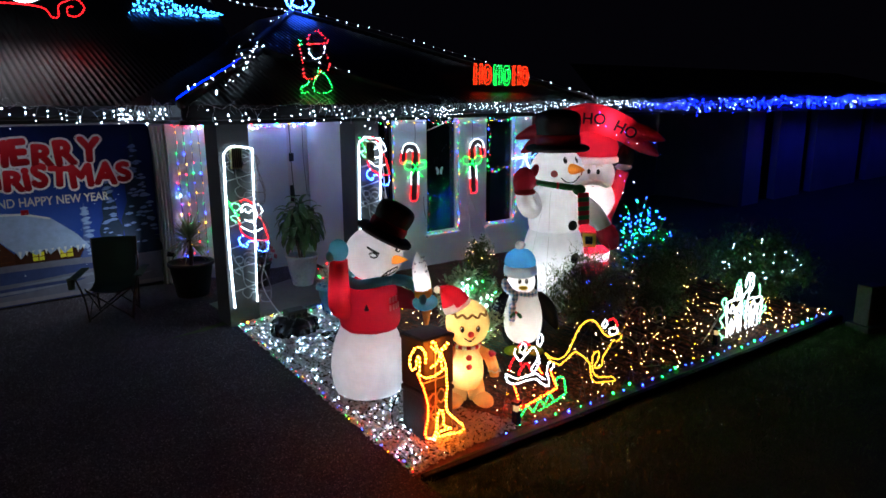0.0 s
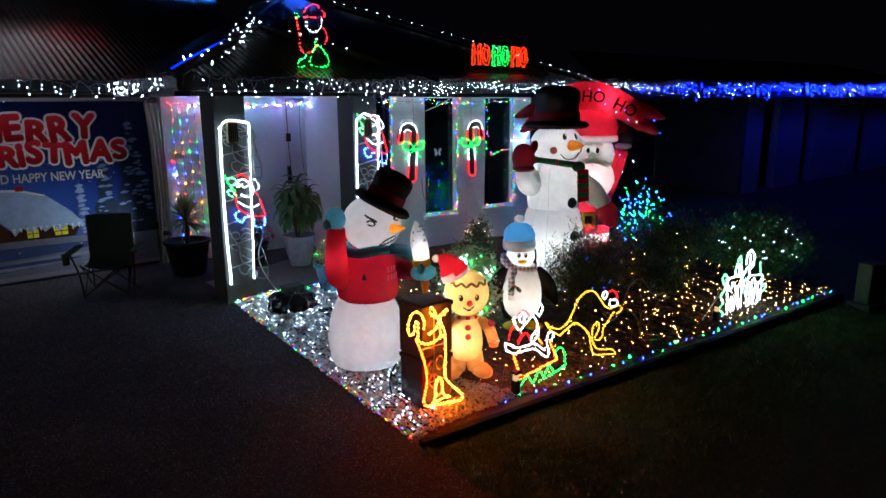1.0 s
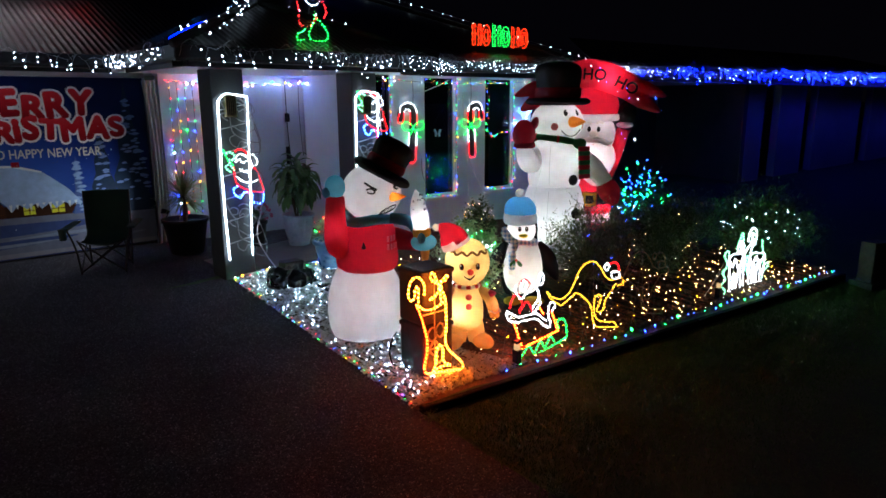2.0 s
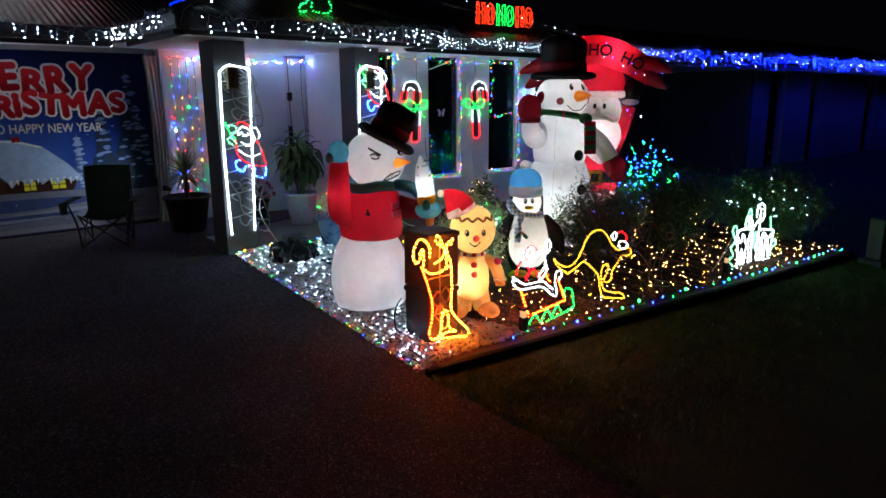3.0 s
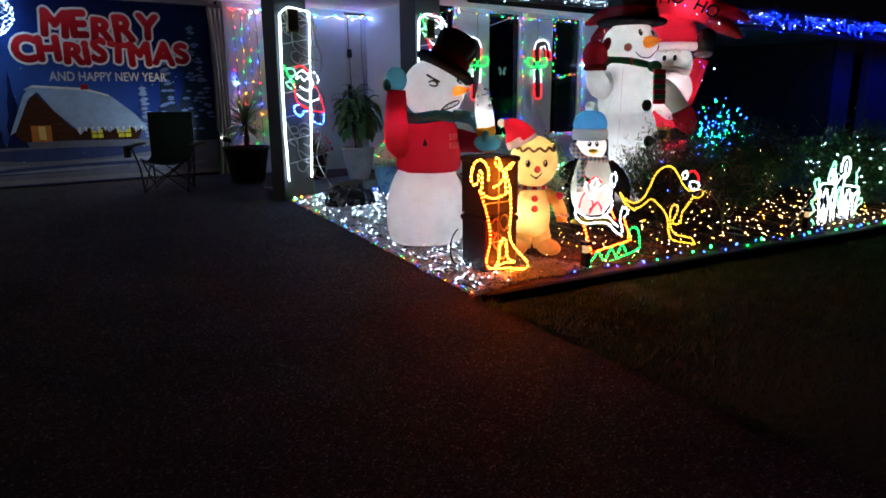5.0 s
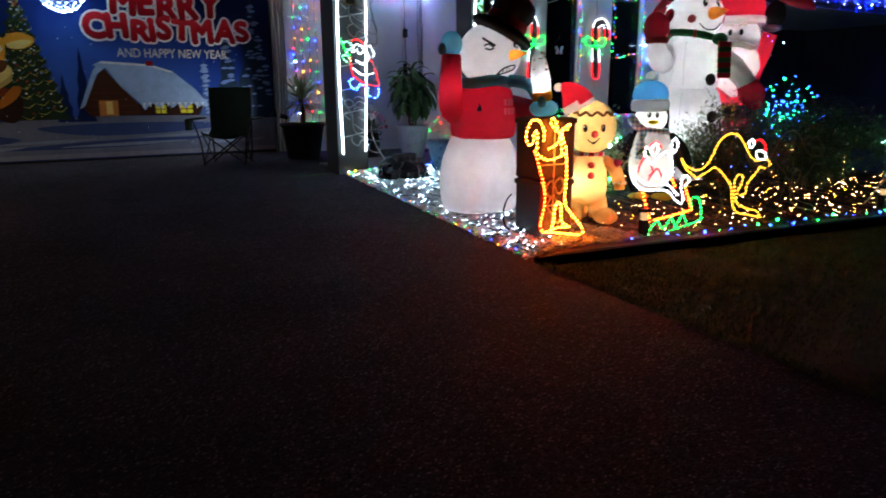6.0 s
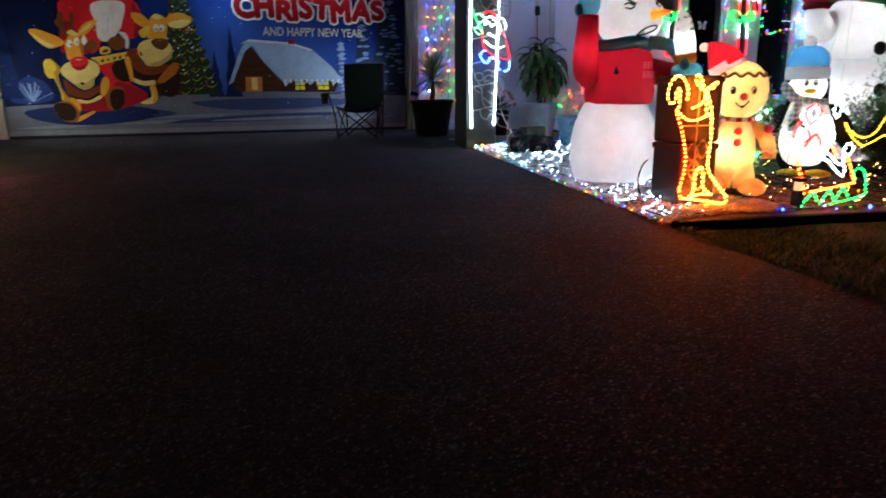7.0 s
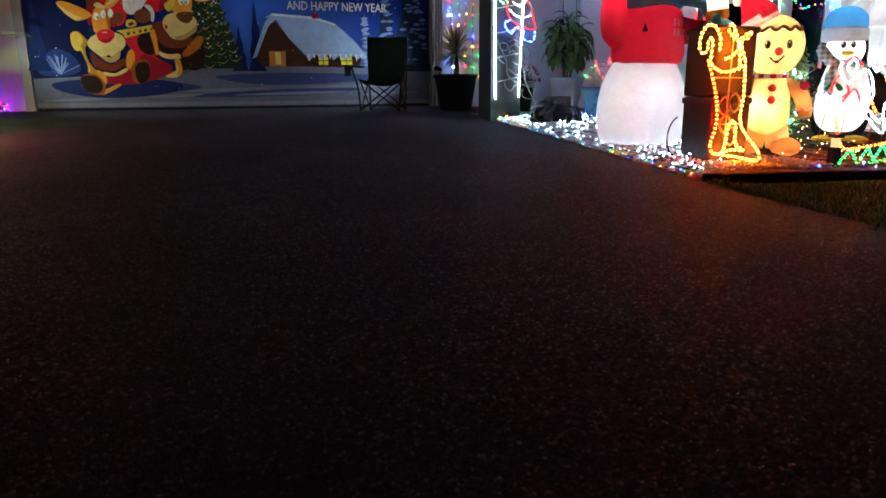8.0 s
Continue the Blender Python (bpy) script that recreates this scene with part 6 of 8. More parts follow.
# strings round the windows
MULTI = ["azure", "lime", "gold", "azure", "rose", "lime"]
for i, (a, b) in enumerate(WINS):
    path = [(b - 0.02, WIN_Y - 0.03, 2.05), (b - 0.02, WIN_Y - 0.03, 1.2), (b - 0.02, WIN_Y - 0.03, 0.4)]
    if i:
        path += [((a + b) / 2, WIN_Y - 0.05, 0.37), (a + 0.02, WIN_Y - 0.03, 0.39)]
    draped("multicoloured lights down the tall window edge", path, MULTI, 0.055, 0.0175, 30 + i, 0.03)
    draped("multicoloured lights across the window head", [(a, WIN_Y - 0.06, 2.1), ((a + b) / 2, WIN_Y - 0.06, 2.05), (b, WIN_Y - 0.06, 2.1)], MULTI, 0.07, 0.014, 40 + i, 0.02)
draped("multicoloured lights down the far window side", [(7.56, WIN_Y - 0.03, 2.05), (7.56, WIN_Y - 0.03, 1.5), (7.62, WIN_Y - 0.03, 1.25), (8.1, WIN_Y - 0.03, 1.3)], MULTI, 0.05, 0.016, 50, 0.03)
draped("multicoloured lights beside the middle window", [(6.3, WIN_Y - 0.03, 1.0), (6.3, WIN_Y - 0.03, 0.4)], MULTI, 0.08, 0.01, 51, 0.02)
rnd = random.Random(60)
ins = string_thing("window_net_lights", "sparse coloured lights glinting inside the dark window", "net lights")
pts = [(rnd.uniform(*rnd.choice(WINS[1:])), 8.3, rnd.uniform(0.4, 1.3)) for _ in range(26)]
bulbs(pts, [rnd.choice(MULTI) for _ in pts], 0.008, parent=ins)
draped("multicoloured lights under the porch ceiling", [(3.25, 8.8, 2.04), (4.2, 8.8, 2.02), (5.1, 8.8, 2.06)], ["blue", "white", "red", "blue", "white", "amber", "blue", "green"], 0.028, 0.0152, 70, 0.045)
draped("multicoloured lights under the front soffit", [(5.5, 7.6, 2.08), (6.5, 7.6, 2.04), (7.5, 7.6, 2.06), (8.4, 7.6, 2.08)], ["amber", "blue", "white", "red", "green"], 0.1, 0.012, 71, 0.03)

# light curtain between garage and pillar
ct = string_thing("curtain_lights", "coloured curtain lights in even columns on the pale wall", "curtain lights")
pts, cols, runs = [], [], []
for i in range(8):
    x = 3.02 + 0.1 * i
    runs.append([(x, ENT_Y - 0.02, 2.05), (x + 0.01, ENT_Y - 0.02, 1.2), (x, ENT_Y - 0.02, 0.2)])
    for j in range(13):
        pts.append((x + 0.012 * math.sin(j * 2.1 + i), ENT_Y - 0.035, 1.97 - 0.135 * j - 0.015 * (i % 2)))
        cols.append(["gold", "rose", "lime", "azure"][(i + j) % 4])
wire_run(ct, runs, m_wire_d)
bulbs(pts, cols, 0.017, parent=ct)
draped("red and pink lights bunched along the head of the light curtain", [(2.98, ENT_Y - 0.05, 2.06), (3.3, ENT_Y - 0.05, 2.03), (3.72, ENT_Y - 0.05, 2.05)], ["rose", "rose", "gold", "rose"], 0.024, 0.012, 73, 0.03)
draped("string of coloured lights along the edge of the light curtain", [(3.0, ENT_Y - 0.04, 1.3), (3.02, ENT_Y - 0.04, 0.8), (3.05, ENT_Y - 0.04, 0.3)], ["red", "blue", "white"], 0.1, 0.013, 72, 0.02)

# lights of the garden bed
def bed_z(x, y):
    return gz(x, y) + 0.03 + bed_bank(x, y)


edge_pts = [(bed_left(y) + 0.0, y, gz(2.7, y) + 0.02) for y in span(3.5, 6.95, 20)]
draped("multicoloured lights laid along the driveway edge of the bed", edge_pts, ["red", "amber", "green", "blue", "red", "green", "blue"], 0.042, 0.0048, 80, 0.014)
draped("multicoloured lights along the porch side of the bed", [(2.9, 6.93, bed_z(2.9, 6.9)), (3.4, 6.9, bed_z(3.4, 6.9)), (4.2, 6.85, bed_z(4.2, 6.9))], ["green", "blue", "amber", "red", "green"], 0.055, 0.014, 81, 0.03)
draped("blue and green lights along the timber edging", [(x, bed_front(x) + 0.05, gz(x, 3.3) + 0.075) for x in span(3.6, 9.45, 20)], ["blue", "green", "blue", "blue", "green"], 0.12, 0.016, 82, 0.03)
rnd = random.Random(83)
gw = string_thing("gravel_lights", "cool white lights strewn over the pale pebbles", "fairy lights")
path = [Vector((*in_gravel(rnd), 0)) for _ in range(600)]
pts = [(p.x, p.y, bed_z(p.x, p.y) + rnd.uniform(-0.005, 0.02)) for p in path if not (p.x > 3.05 and p.y < 4.0)]
bulbs(pts, ["white"] * len(pts), 0.005, parent=gw)
order = sorted(pts, key=lambda p: (round(p[1] * 3), p[0]))
wire_run(gw, [[Vector(p) - Vector((0, 0, 0.015)) for p in order[i:i + 6]] for i in range(0, len(order) - 6, 6)], m_wire_d, 0.003)
wm = string_thing("mulch_lights", "warm white lights strewn over the bark mulch", "fairy lights")
pts = []
for _ in range(640):
    x, y = in_mulch(rnd)
    if x > 4.0 or rnd.random() < 0.25:
        pts.append((x, y, bed_z(x, y) + rnd.uniform(-0.005, 0.05)))
bulbs(pts, [rnd.choice(["warm", "warm", "cream", "warm", "warm", "amber", "cream", "warm"]) for _ in pts], 0.0068, parent=wm)
wire_run(wm, [[Vector(p) - Vector((0, 0, 0.02)) for p in sorted(pts)[i:i + 5]] for i in range(0, len(pts) - 5, 5)], m_wire_d, 0.003)

# butterfly ornament inside the middle window
bf = thing("butterfly_ornament", (6.57, 7.785, 1.31), "small white butterfly ornament hung in the tall window", "ornament")
m_wing = surface("butterfly_white", (0.6, 0.65, 0.72), (0.8, 0.83, 0.88), 0.5, 30, 6, 0.1)
for q in (-1, 1):
    bm = prism(bmesh.new(), round_shape([(0.004 * q, 0.0), (0.05 * q, 0.06), (0.075 * q, 0.04), (0.05 * q, 0.0), (0.055 * q, -0.045), (0.025 * q, -0.05)]), -0.002, 0.002)
    part("wing", bm, m_wing, bf)
bm = bmesh.new()
tube(bm, smooth_path([(0, 0, -0.04), (0, -0.004, 0), (0, 0, 0.05)], 0.01), 0.005, 6)
part("body", bm, m_black, bf)

# loose cables on the entry wall, the front wall and along the porch eave
cb = thing("wall_cables", (0, 0, 0), "dark and white power cables hanging on the pale entry wall", "cable")
for mat, r, pts in (
        (m_wire_d, 0.006, [(4.66, 8.93, 2.1), (4.67, 8.93, 1.4), (4.7, 8.92, 0.8), (4.68, 8.9, 0.3)]),
        (m_wire_d, 0.007, [(5.09, 8.93, 2.1), (5.07, 8.93, 1.5), (5.1, 8.92, 0.9), (5.12, 8.9, 0.35)]),
        (m_wire_d, 0.004, [(4.88, 8.93, 2.1), (4.87, 8.93, 1.6), (4.9, 8.92, 1.0)]),
        (m_wire_w, 0.005, [(3.5, 8.93, 2.05), (4.0, 8.92, 1.95), (4.4, 8.92, 2.06)]),
        (m_wire_w, 0.005, [(5.7, 7.72, 1.98), (6.1, 7.71, 1.9), (6.5, 7.71, 2.0), (6.75, 7.71, 2.1)]),
        (m_wire_w, 0.004, [(6.85, 7.7, 2.05), (6.95, 7.68, 1.5), (7.0, 7.6, 1.0), (7.25, 7.3, 0.1)]),
        (m_wire_d, 0.004, [(6.2, 7.72, 0.95), (6.22, 7.72, 0.7), (6.32, 7.7, 0.5)])):
    bm = bmesh.new()
    tube(bm, smooth_path(pts, 0.05), r, 6)
    part("cable", bm, mat, cb)
bm = box(bmesh.new(), (4.64, 8.9, 1.5), (4.7, 8.945, 1.62), bevel=0.006)
part("plug_box", bm, m_black, cb)

# tiny lights thrown over the red figure and its banner
rnd = random.Random(91)
tl = string_thing("fairy_lights", "tiny blue and white lights draped over the red banner", "fairy lights")
pts = []
for _ in range(12):
    u = rnd.uniform(-0.95, 0.85)
    pts.append(bn.matrix_basis @ Vector((u, -0.415, arch(u) + rnd.uniform(-0.16, 0.1))))
for _ in range(10):
    pts.append(bn.matrix_basis @ Vector((rnd.uniform(0.3, 0.6), -0.3, rnd.uniform(0.6, 1.7))))
bulbs(pts, [rnd.choice(["frost", "white", "blue"]) for _ in pts], 0.0075, parent=tl)

# glowing blue line along the porch hip, painting the blue sheen on the roof
br = thing("blue_hip_sheen", (0, 0, 0), "thin glowing blue line for the sheen along the porch roof hip", "rope light")
bm = bmesh.new()
tube(bm, smooth_path([(2.24, 6.5, 2.37), (2.6, 6.88, 2.52), (3.0, 7.28, 2.67), (3.5, 7.8, 2.86)], 0.02), 0.006, 6)
part("rope", bm, glow("sheen_deep_blue", (0.0, 0.006, 1.0), 14.0), br, "", True)

# lit wire ball hung under the garage eave in front of the banner
BALL = Vector((0.39, 8.75, 1.83))
lb = thing("hanging_light_ball", BALL, "large white wire ball of spiralling lights hung before the banner", "light ball")
pts, runs = [], []
for arm in range(14):
    run = []
    for k in range(25):
        v = math.pi * (0.04 + 0.92 * k / 24)
        a = arm * 2 * math.pi / 14 + 1.6 * v
        run.append(Vector((0.23 * math.sin(v) * math.cos(a), 0.23 * math.sin(v) * math.sin(a), -0.23 * math.cos(v))))
    runs.append(run)
    pts += run[::2]
wire_run(lb, runs, m_wire_w, 0.002)
bulbs(pts, ["white"] * len(pts), 0.0075, parent=lb)
bm = bmesh.new()
tube(bm, [(0, 0, 0.22), (0, 0, 0.316)], 0.005, 6)
part("hook", bm, m_wire_w, lb)

# ---- plants ----
def leaf_quad(vs, fs, p, d, up, length, width):
    """A bent pointed leaf of four triangles from p along d."""
    d = d.normalized()
    s = d.cross(up)
    s = s.normalized() if s.length > 1e-5 else Vector((1, 0, 0))
    n = s.cross(d)
    b = len(vs)
    vs += [p, p + d * length * 0.45 + s * width * 0.5 + n * width * 0.15, p + d * length * 0.45 - s * width * 0.5 + n * width * 0.15, p + d * length * 0.5, p + d * length - n * length * 0.12]
    fs += [(b, b + 3, b + 1), (b, b + 2, b + 3), (b + 1, b + 3, b + 4), (b + 3, b + 2, b + 4)]


def leaf_mesh(name, vs, fs, mat, parent, label=""):
    me = bpy.data.meshes.new(name)
    me.from_pydata([tuple(v) for v in vs], [], fs)
    me.materials.append(mat)
    ob = new(name, me)
    ob.parent = parent
    if label:
        ob["label"] = label
    return ob


STEMS = {}


def shrub(place, radius, height, mat, label, seed, stems=26, leaves=60, leaf=(0.05, 0.014), droop=0.0, category="shrub", name="shrub"):
    """A shrub of forking stems, each set with many small leaves."""
    rnd = random.Random(seed)
    s = thing(name, (*place, gz(*place) + 0.03), label, category)
    bm, vs, fs = bmesh.new(), [], []
    for _ in range(stems):
        a, u = rnd.uniform(0, 6.3), math.sqrt(rnd.random())
        r = radius * u
        h = height * (1 - 0.5 * u * u) * rnd.uniform(0.72, 1.1)
        tip = Vector((r * math.cos(a), r * math.sin(a), h))
        mid = Vector((tip.x * 0.45, tip.y * 0.45, h * 0.6)) + Vector((rnd.uniform(-0.05, 0.05), rnd.uniform(-0.05, 0.05), 0))
        path = smooth_path([(0.04 * math.cos(a), 0.04 * math.sin(a), 0), mid, tip - Vector((0, 0, droop * r))], 0.05)
        tube(bm, path, lambda t: 0.007 * (1 - t) + 0.002, 5)
        STEMS.setdefault(seed, []).append([s.matrix_basis @ v for v in path])
        for _k in range(leaves):
            q = rnd.random() ** 0.6
            p = path[min(len(path) - 1, int(q * len(path)))]
            off = Vector((rnd.gauss(0, 1), rnd.gauss(0, 1), rnd.gauss(0, 1))) * radius * 0.15
            d = Vector((rnd.gauss(0, 1), rnd.gauss(0, 1), rnd.gauss(0.35, 0.8))) + off * 4
            leaf_quad(vs, fs, p + off, d, Vector((rnd.gauss(0, .3), rnd.gauss(0, .3), 1)), leaf[0] * rnd.uniform(0.6, 1.4), leaf[1] * rnd.uniform(0.7, 1.3))
    tagged(part("branchwork", bm, m_twig, s), kind="stuff")
    tagged(leaf_mesh("foliage", vs, fs, mat, s), kind="stuff")
    return s


m_pale = surface("leaf_pale", (0.2, 0.26, 0.12), (0.4, 0.46, 0.24), 0.55, 9, 2, 0.1)
shrub((6.27, 4.67), 0.48, 0.92, m_leaf2, "bushy narrow-leaved dark shrub beside the tall snowman", 101, 60, 240, (0.065, 0.012))
shrub((8.3, 4.9), 0.64, 0.86, m_leaf, "dense dark rounded shrub in the middle of the bed", 102, 80, 260, (0.055, 0.018))
shrub((9.35, 4.05), 0.68, 0.95, m_leaf3, "feathery green shrub lit by the candle lights", 103, 80, 260, (0.07, 0.016))
shrub((4.72, 5.08), 0.36, 0.74, m_pale, "pale green leafy shrub behind the gingerbread figure", 104, 60, 200, (0.06, 0.022))
shrub((6.45, 6.75), 0.24, 0.62, m_leaf, "small dark clipped shrub near the front wall", 105, 24, 160, (0.04, 0.02))
shrub((5.7, 6.2), 0.34, 0.42, m_leaf, "low dark ground-cover shrub behind the penguin", 106, 34, 180, (0.05, 0.018))
shrub((7.3, 4.35), 0.36, 0.5, m_leaf, "low dark shrub among the warm lights", 108, 40, 200, (0.05, 0.014))
shrub((8.62, 5.5), 0.56, 1.3, m_leaf, "twiggy open shrub wrapped in blue and green lights", 107, 34, 9, (0.05, 0.02))


def bush_lights(centre, radius, z0, z1, n, colours, label, seed, r=0.014):
    rnd = random.Random(seed)
    s = string_thing("fairy_lights", label, "fairy lights")
    pts, cols = [], []
    for _ in range(n):
        d = Vector((rnd.gauss(0, 1), rnd.gauss(0, 1), rnd.gauss(0, 1))).normalized() * rnd.uniform(0.75, 1.02)
        pts.append((centre[0] + d.x * radius, centre[1] + d.y * radius, (z0 + z1) / 2 + d.z * (z1 - z0) / 2))
        cols.append(rnd.choice(colours))
    bulbs(pts, cols, r, parent=s)
    order = sorted(pts, key=lambda p: (round(p[2] * 8), math.atan2(p[1] - centre[1], p[0] - centre[0])))
    wire_run(s, [[Vector(p) for p in order[i:i + 4]] for i in range(0, len(order) - 4, 4)], m_wire_d, 0.002)


rnd = random.Random(201)
twl = string_thing("fairy_lights", "blue and green lights wound through the twiggy shrub", "fairy lights")
pts = [p + Vector((rnd.gauss(0, 0.02), rnd.gauss(0, 0.02), rnd.gauss(0, 0.02))) for path in STEMS[107] for p in path[len(path) // 3:] if rnd.random() < 0.42]
bulbs(pts, [rnd.choice(["green", "blue", "frost", "green", "blue"]) for _ in pts], 0.017, parent=twl)
bush_lights((9.35, 4.05), 0.58, -0.2, 0.42, 90, ["white"], "cool white lights wound through the feathery shrub", 202, 0.0085)
bush_lights((4.72, 5.08), 0.34, -0.25, 0.45, 110, ["white", "white", "green"], "cool white lights wound through the leafy shrub", 203, 0.021)
bush_lights((6.45, 6.75), 0.24, 0.05, 0.4, 40, ["warm", "amber", "warm", "cream"], "warm lights on the small clipped shrub", 204, 0.0055)
bush_lights((6.27, 4.67), 0.42, -0.25, 0.35, 26, ["blue", "warm"], "a few tiny lights in the narrow-leaved shrub", 205, 0.008)
bush_lights((8.3, 4.9), 0.6, -0.35, 0.3, 34, ["warm", "blue", "warm"], "a few warm lights across the dense shrub", 206, 0.008)
bush_lights((5.7, 6.2), 0.34, -0.2, 0.1, 24, ["white", "green"], "a few lights in the low shrub", 207, 0.009)

# potted yucca in a black tub
p1 = thing("potted_yucca", (2.88, 8.36, gz(2.88, 8.36)), "spiky yucca in a black tapered tub beside the garage", "potted plant")
part("tub", lathe(bmesh.new(), [(0.19, 0.0), (0.2, 0.01), (0.265, 0.4), (0.285, 0.4), (0.285, 0.44), (0.26, 0.44), (0.25, 0.4), (0.02, 0.39)], 28), m_black, p1, "black plastic tub", True)
bm = bmesh.new()
tube(bm, smooth_path([(0, 0, 0.36), (0.01, 0, 0.55), (0.0, 0.01, 0.72)], 0.05), 0.028, 8)
part("stem", bm, m_twig, p1)
rnd, vs, fs = random.Random(301), [], []
for i in range(190):
    a, e = rnd.uniform(0, 6.3), rnd.uniform(-0.45, 1.4)
    d = Vector((math.cos(a) * math.cos(e), math.sin(a) * math.cos(e), math.sin(e)))
    leaf_quad(vs, fs, Vector((0, 0, 0.66 + 0.08 * rnd.random())), d, Vector((0, 0, 1)), rnd.uniform(0.28, 0.44), 0.024)
leaf_mesh("foliage", vs, fs, m_pale, p1)

# potted broad-leaf plant in a pale pot
p2 = thing("potted_dracaena", (4.24, 7.95, -0.105), "leafy green dracaena in a pale blue-white glazed pot", "potted plant")
part("pot", lathe(bmesh.new(), [(0.125, 0.0), (0.135, 0.01), (0.185, 0.2), (0.205, 0.38), (0.218, 0.39), (0.218, 0.42), (0.2, 0.42), (0.19, 0.38), (0.02, 0.37)], 56, wave=0.03, lobes=14), surface("glaze_pale", (0.36, 0.43, 0.54), (0.5, 0.57, 0.68), 0.3, 30, 4, 0.1), p2, "pale ribbed glazed pot", True)
rnd, vs, fs = random.Random(302), [], []


def strap_leaf(vs, fs, p, d, length, width, droop, rnd):
    """A long bending leaf with a folded midrib, six segments."""
    d = Vector(d).normalized()
    s = d.cross(Vector((0, 0, 1)))
    s = s.normalized() if s.length > 1e-4 else Vector((1, 0, 0))
    b, q, n = len(vs), Vector(p), 6
    for i in range(n + 1):
        t = i / n
        w = width * 0.5 * (0.35 + 2.6 * t * (1 - t)) * (1 if t < 0.98 else 0.05)
        up = s.cross(d)
        vs += [q - s * w + up * w * 0.35, q, q + s * w + up * w * 0.35]
        q = q + d * (length / n)
        d = (d - Vector((0, 0, droop / n)) + Vector((rnd.gauss(0, 0.02), rnd.gauss(0, 0.02), 0))).normalized()
    for i in range(n):
        k = b + 3 * i
        fs += [(k, k + 1, k + 4, k + 3), (k + 1, k + 2, k + 5, k + 4)]


for k, (hx, hy, hz) in enumerate(((0, 0, 0.98), (0.11, -0.05, 0.86), (-0.12, -0.02, 0.88), (0.04, -0.12, 0.74), (-0.06, 0.11, 0.8), (0.14, 0.06, 0.7), (-0.14, -0.08, 0.7))):
    tip = Vector((hx, hy, hz))
    bm = bmesh.new()
    tube(bm, smooth_path([(hx * 0.25, hy * 0.25, 0.34), (hx * 0.6, hy * 0.6, hz - 0.15), tip + Vector((0, 0, 0.06))], 0.05), 0.013, 6)
    part("cane", bm, m_twig, p2)
    for i in range(26):
        b, e = i * 2.4 + rnd.uniform(-0.3, 0.3), 1.25 - 1.3 * (i / 26) + rnd.uniform(-0.15, 0.15)
        strap_leaf(vs, fs, tip + Vector((0, 0, 0.1 - 0.14 * i / 26)), (math.cos(b) * math.cos(e), math.sin(b) * math.cos(e), math.sin(e)), rnd.uniform(0.25, 0.36), rnd.uniform(0.06, 0.088), rnd.uniform(2.2, 4.2), rnd)
tagged(leaf_mesh("foliage", vs, fs, surface("leaf_strap", (0.035, 0.09, 0.03), (0.1, 0.2, 0.07), 0.4, 9, 2, 0.1), p2), kind="stuff")

# blue pot with tinsel plant
p3 = thing("potted_tinsel_bush", (3.99, 6.72, gz(3.99, 6.72) + 0.03), "silvery tinsel bush with red and green lights in a blue pot", "potted plant")
part("pot", lathe(bmesh.new(), [(0.13, 0.0), (0.14, 0.01), (0.19, 0.3), (0.215, 0.31), (0.215, 0.36), (0.19, 0.36), (0.18, 0.3), (0.02, 0.29)], 28), surface("glaze_blue", (0.06, 0.14, 0.26), (0.12, 0.25, 0.42), 0.3, 25, 4, 0.1), p3, "blue glazed pot", True)
rnd, vs, fs = random.Random(303), [], []
for i in range(900):
    d = Vector((rnd.gauss(0, 1), rnd.gauss(0, 1), abs(rnd.gauss(0, 1)))).normalized()
    leaf_quad(vs, fs, Vector((0, 0, 0.36)) + Vector((d.x * 0.22, d.y * 0.22, d.z * 0.24)) * rnd.uniform(0.3, 1), d + Vector((rnd.gauss(0, .5), rnd.gauss(0, .5), rnd.gauss(0, .5))), Vector((0, 0, 1)), 0.05, 0.008)
leaf_mesh("tinsel", vs, fs, surface("tinsel_silver", (0.4, 0.4, 0.42), (0.7, 0.7, 0.72), 0.3, 20, 4, 0.0, metal=0.1), p3)
bush_lights((3.99, 6.72), 0.2, 0.2, 0.5, 26, ["red", "green", "red"], "red and green lights on the tinsel bush", 208, 0.01)

# dark pot with pink flowers
p4 = thing("potted_flowers", (3.78, 8.3, -0.105), "pink flowering plant in a dark pot on the porch", "potted plant")
part("pot", lathe(bmesh.new(), [(0.11, 0.0), (0.15, 0.3), (0.165, 0.3), (0.165, 0.33), (0.02, 0.32)], 24), m_black, p4, "dark plastic pot", True)
rnd, vs, fs, v2, f2 = random.Random(304), [], [], [], []
for i in range(260):
    d = Vector((rnd.gauss(0, 1), rnd.gauss(0, 1), abs(rnd.gauss(0, 1)))).normalized()
    leaf_quad(vs, fs, Vector((0, 0, 0.34)) + d * 0.12 * rnd.random(), d, Vector((0, 0, 1)), 0.1, 0.03)
    if i % 4 == 0:
        leaf_quad(v2, f2, Vector((0, 0, 0.36)) + Vector((d.x * 0.2, d.y * 0.2, d.z * 0.22)), d, Vector((1, 0, 0)), 0.05, 0.05)
leaf_mesh("foliage", vs, fs, m_leaf, p4)
tagged(leaf_mesh("petals", v2, f2, surface("petal_pink", (0.4, 0.06, 0.14), (0.65, 0.16, 0.26), 0.6, 20, 4, 0.0), p4, "pink petals"), kind="stuff")

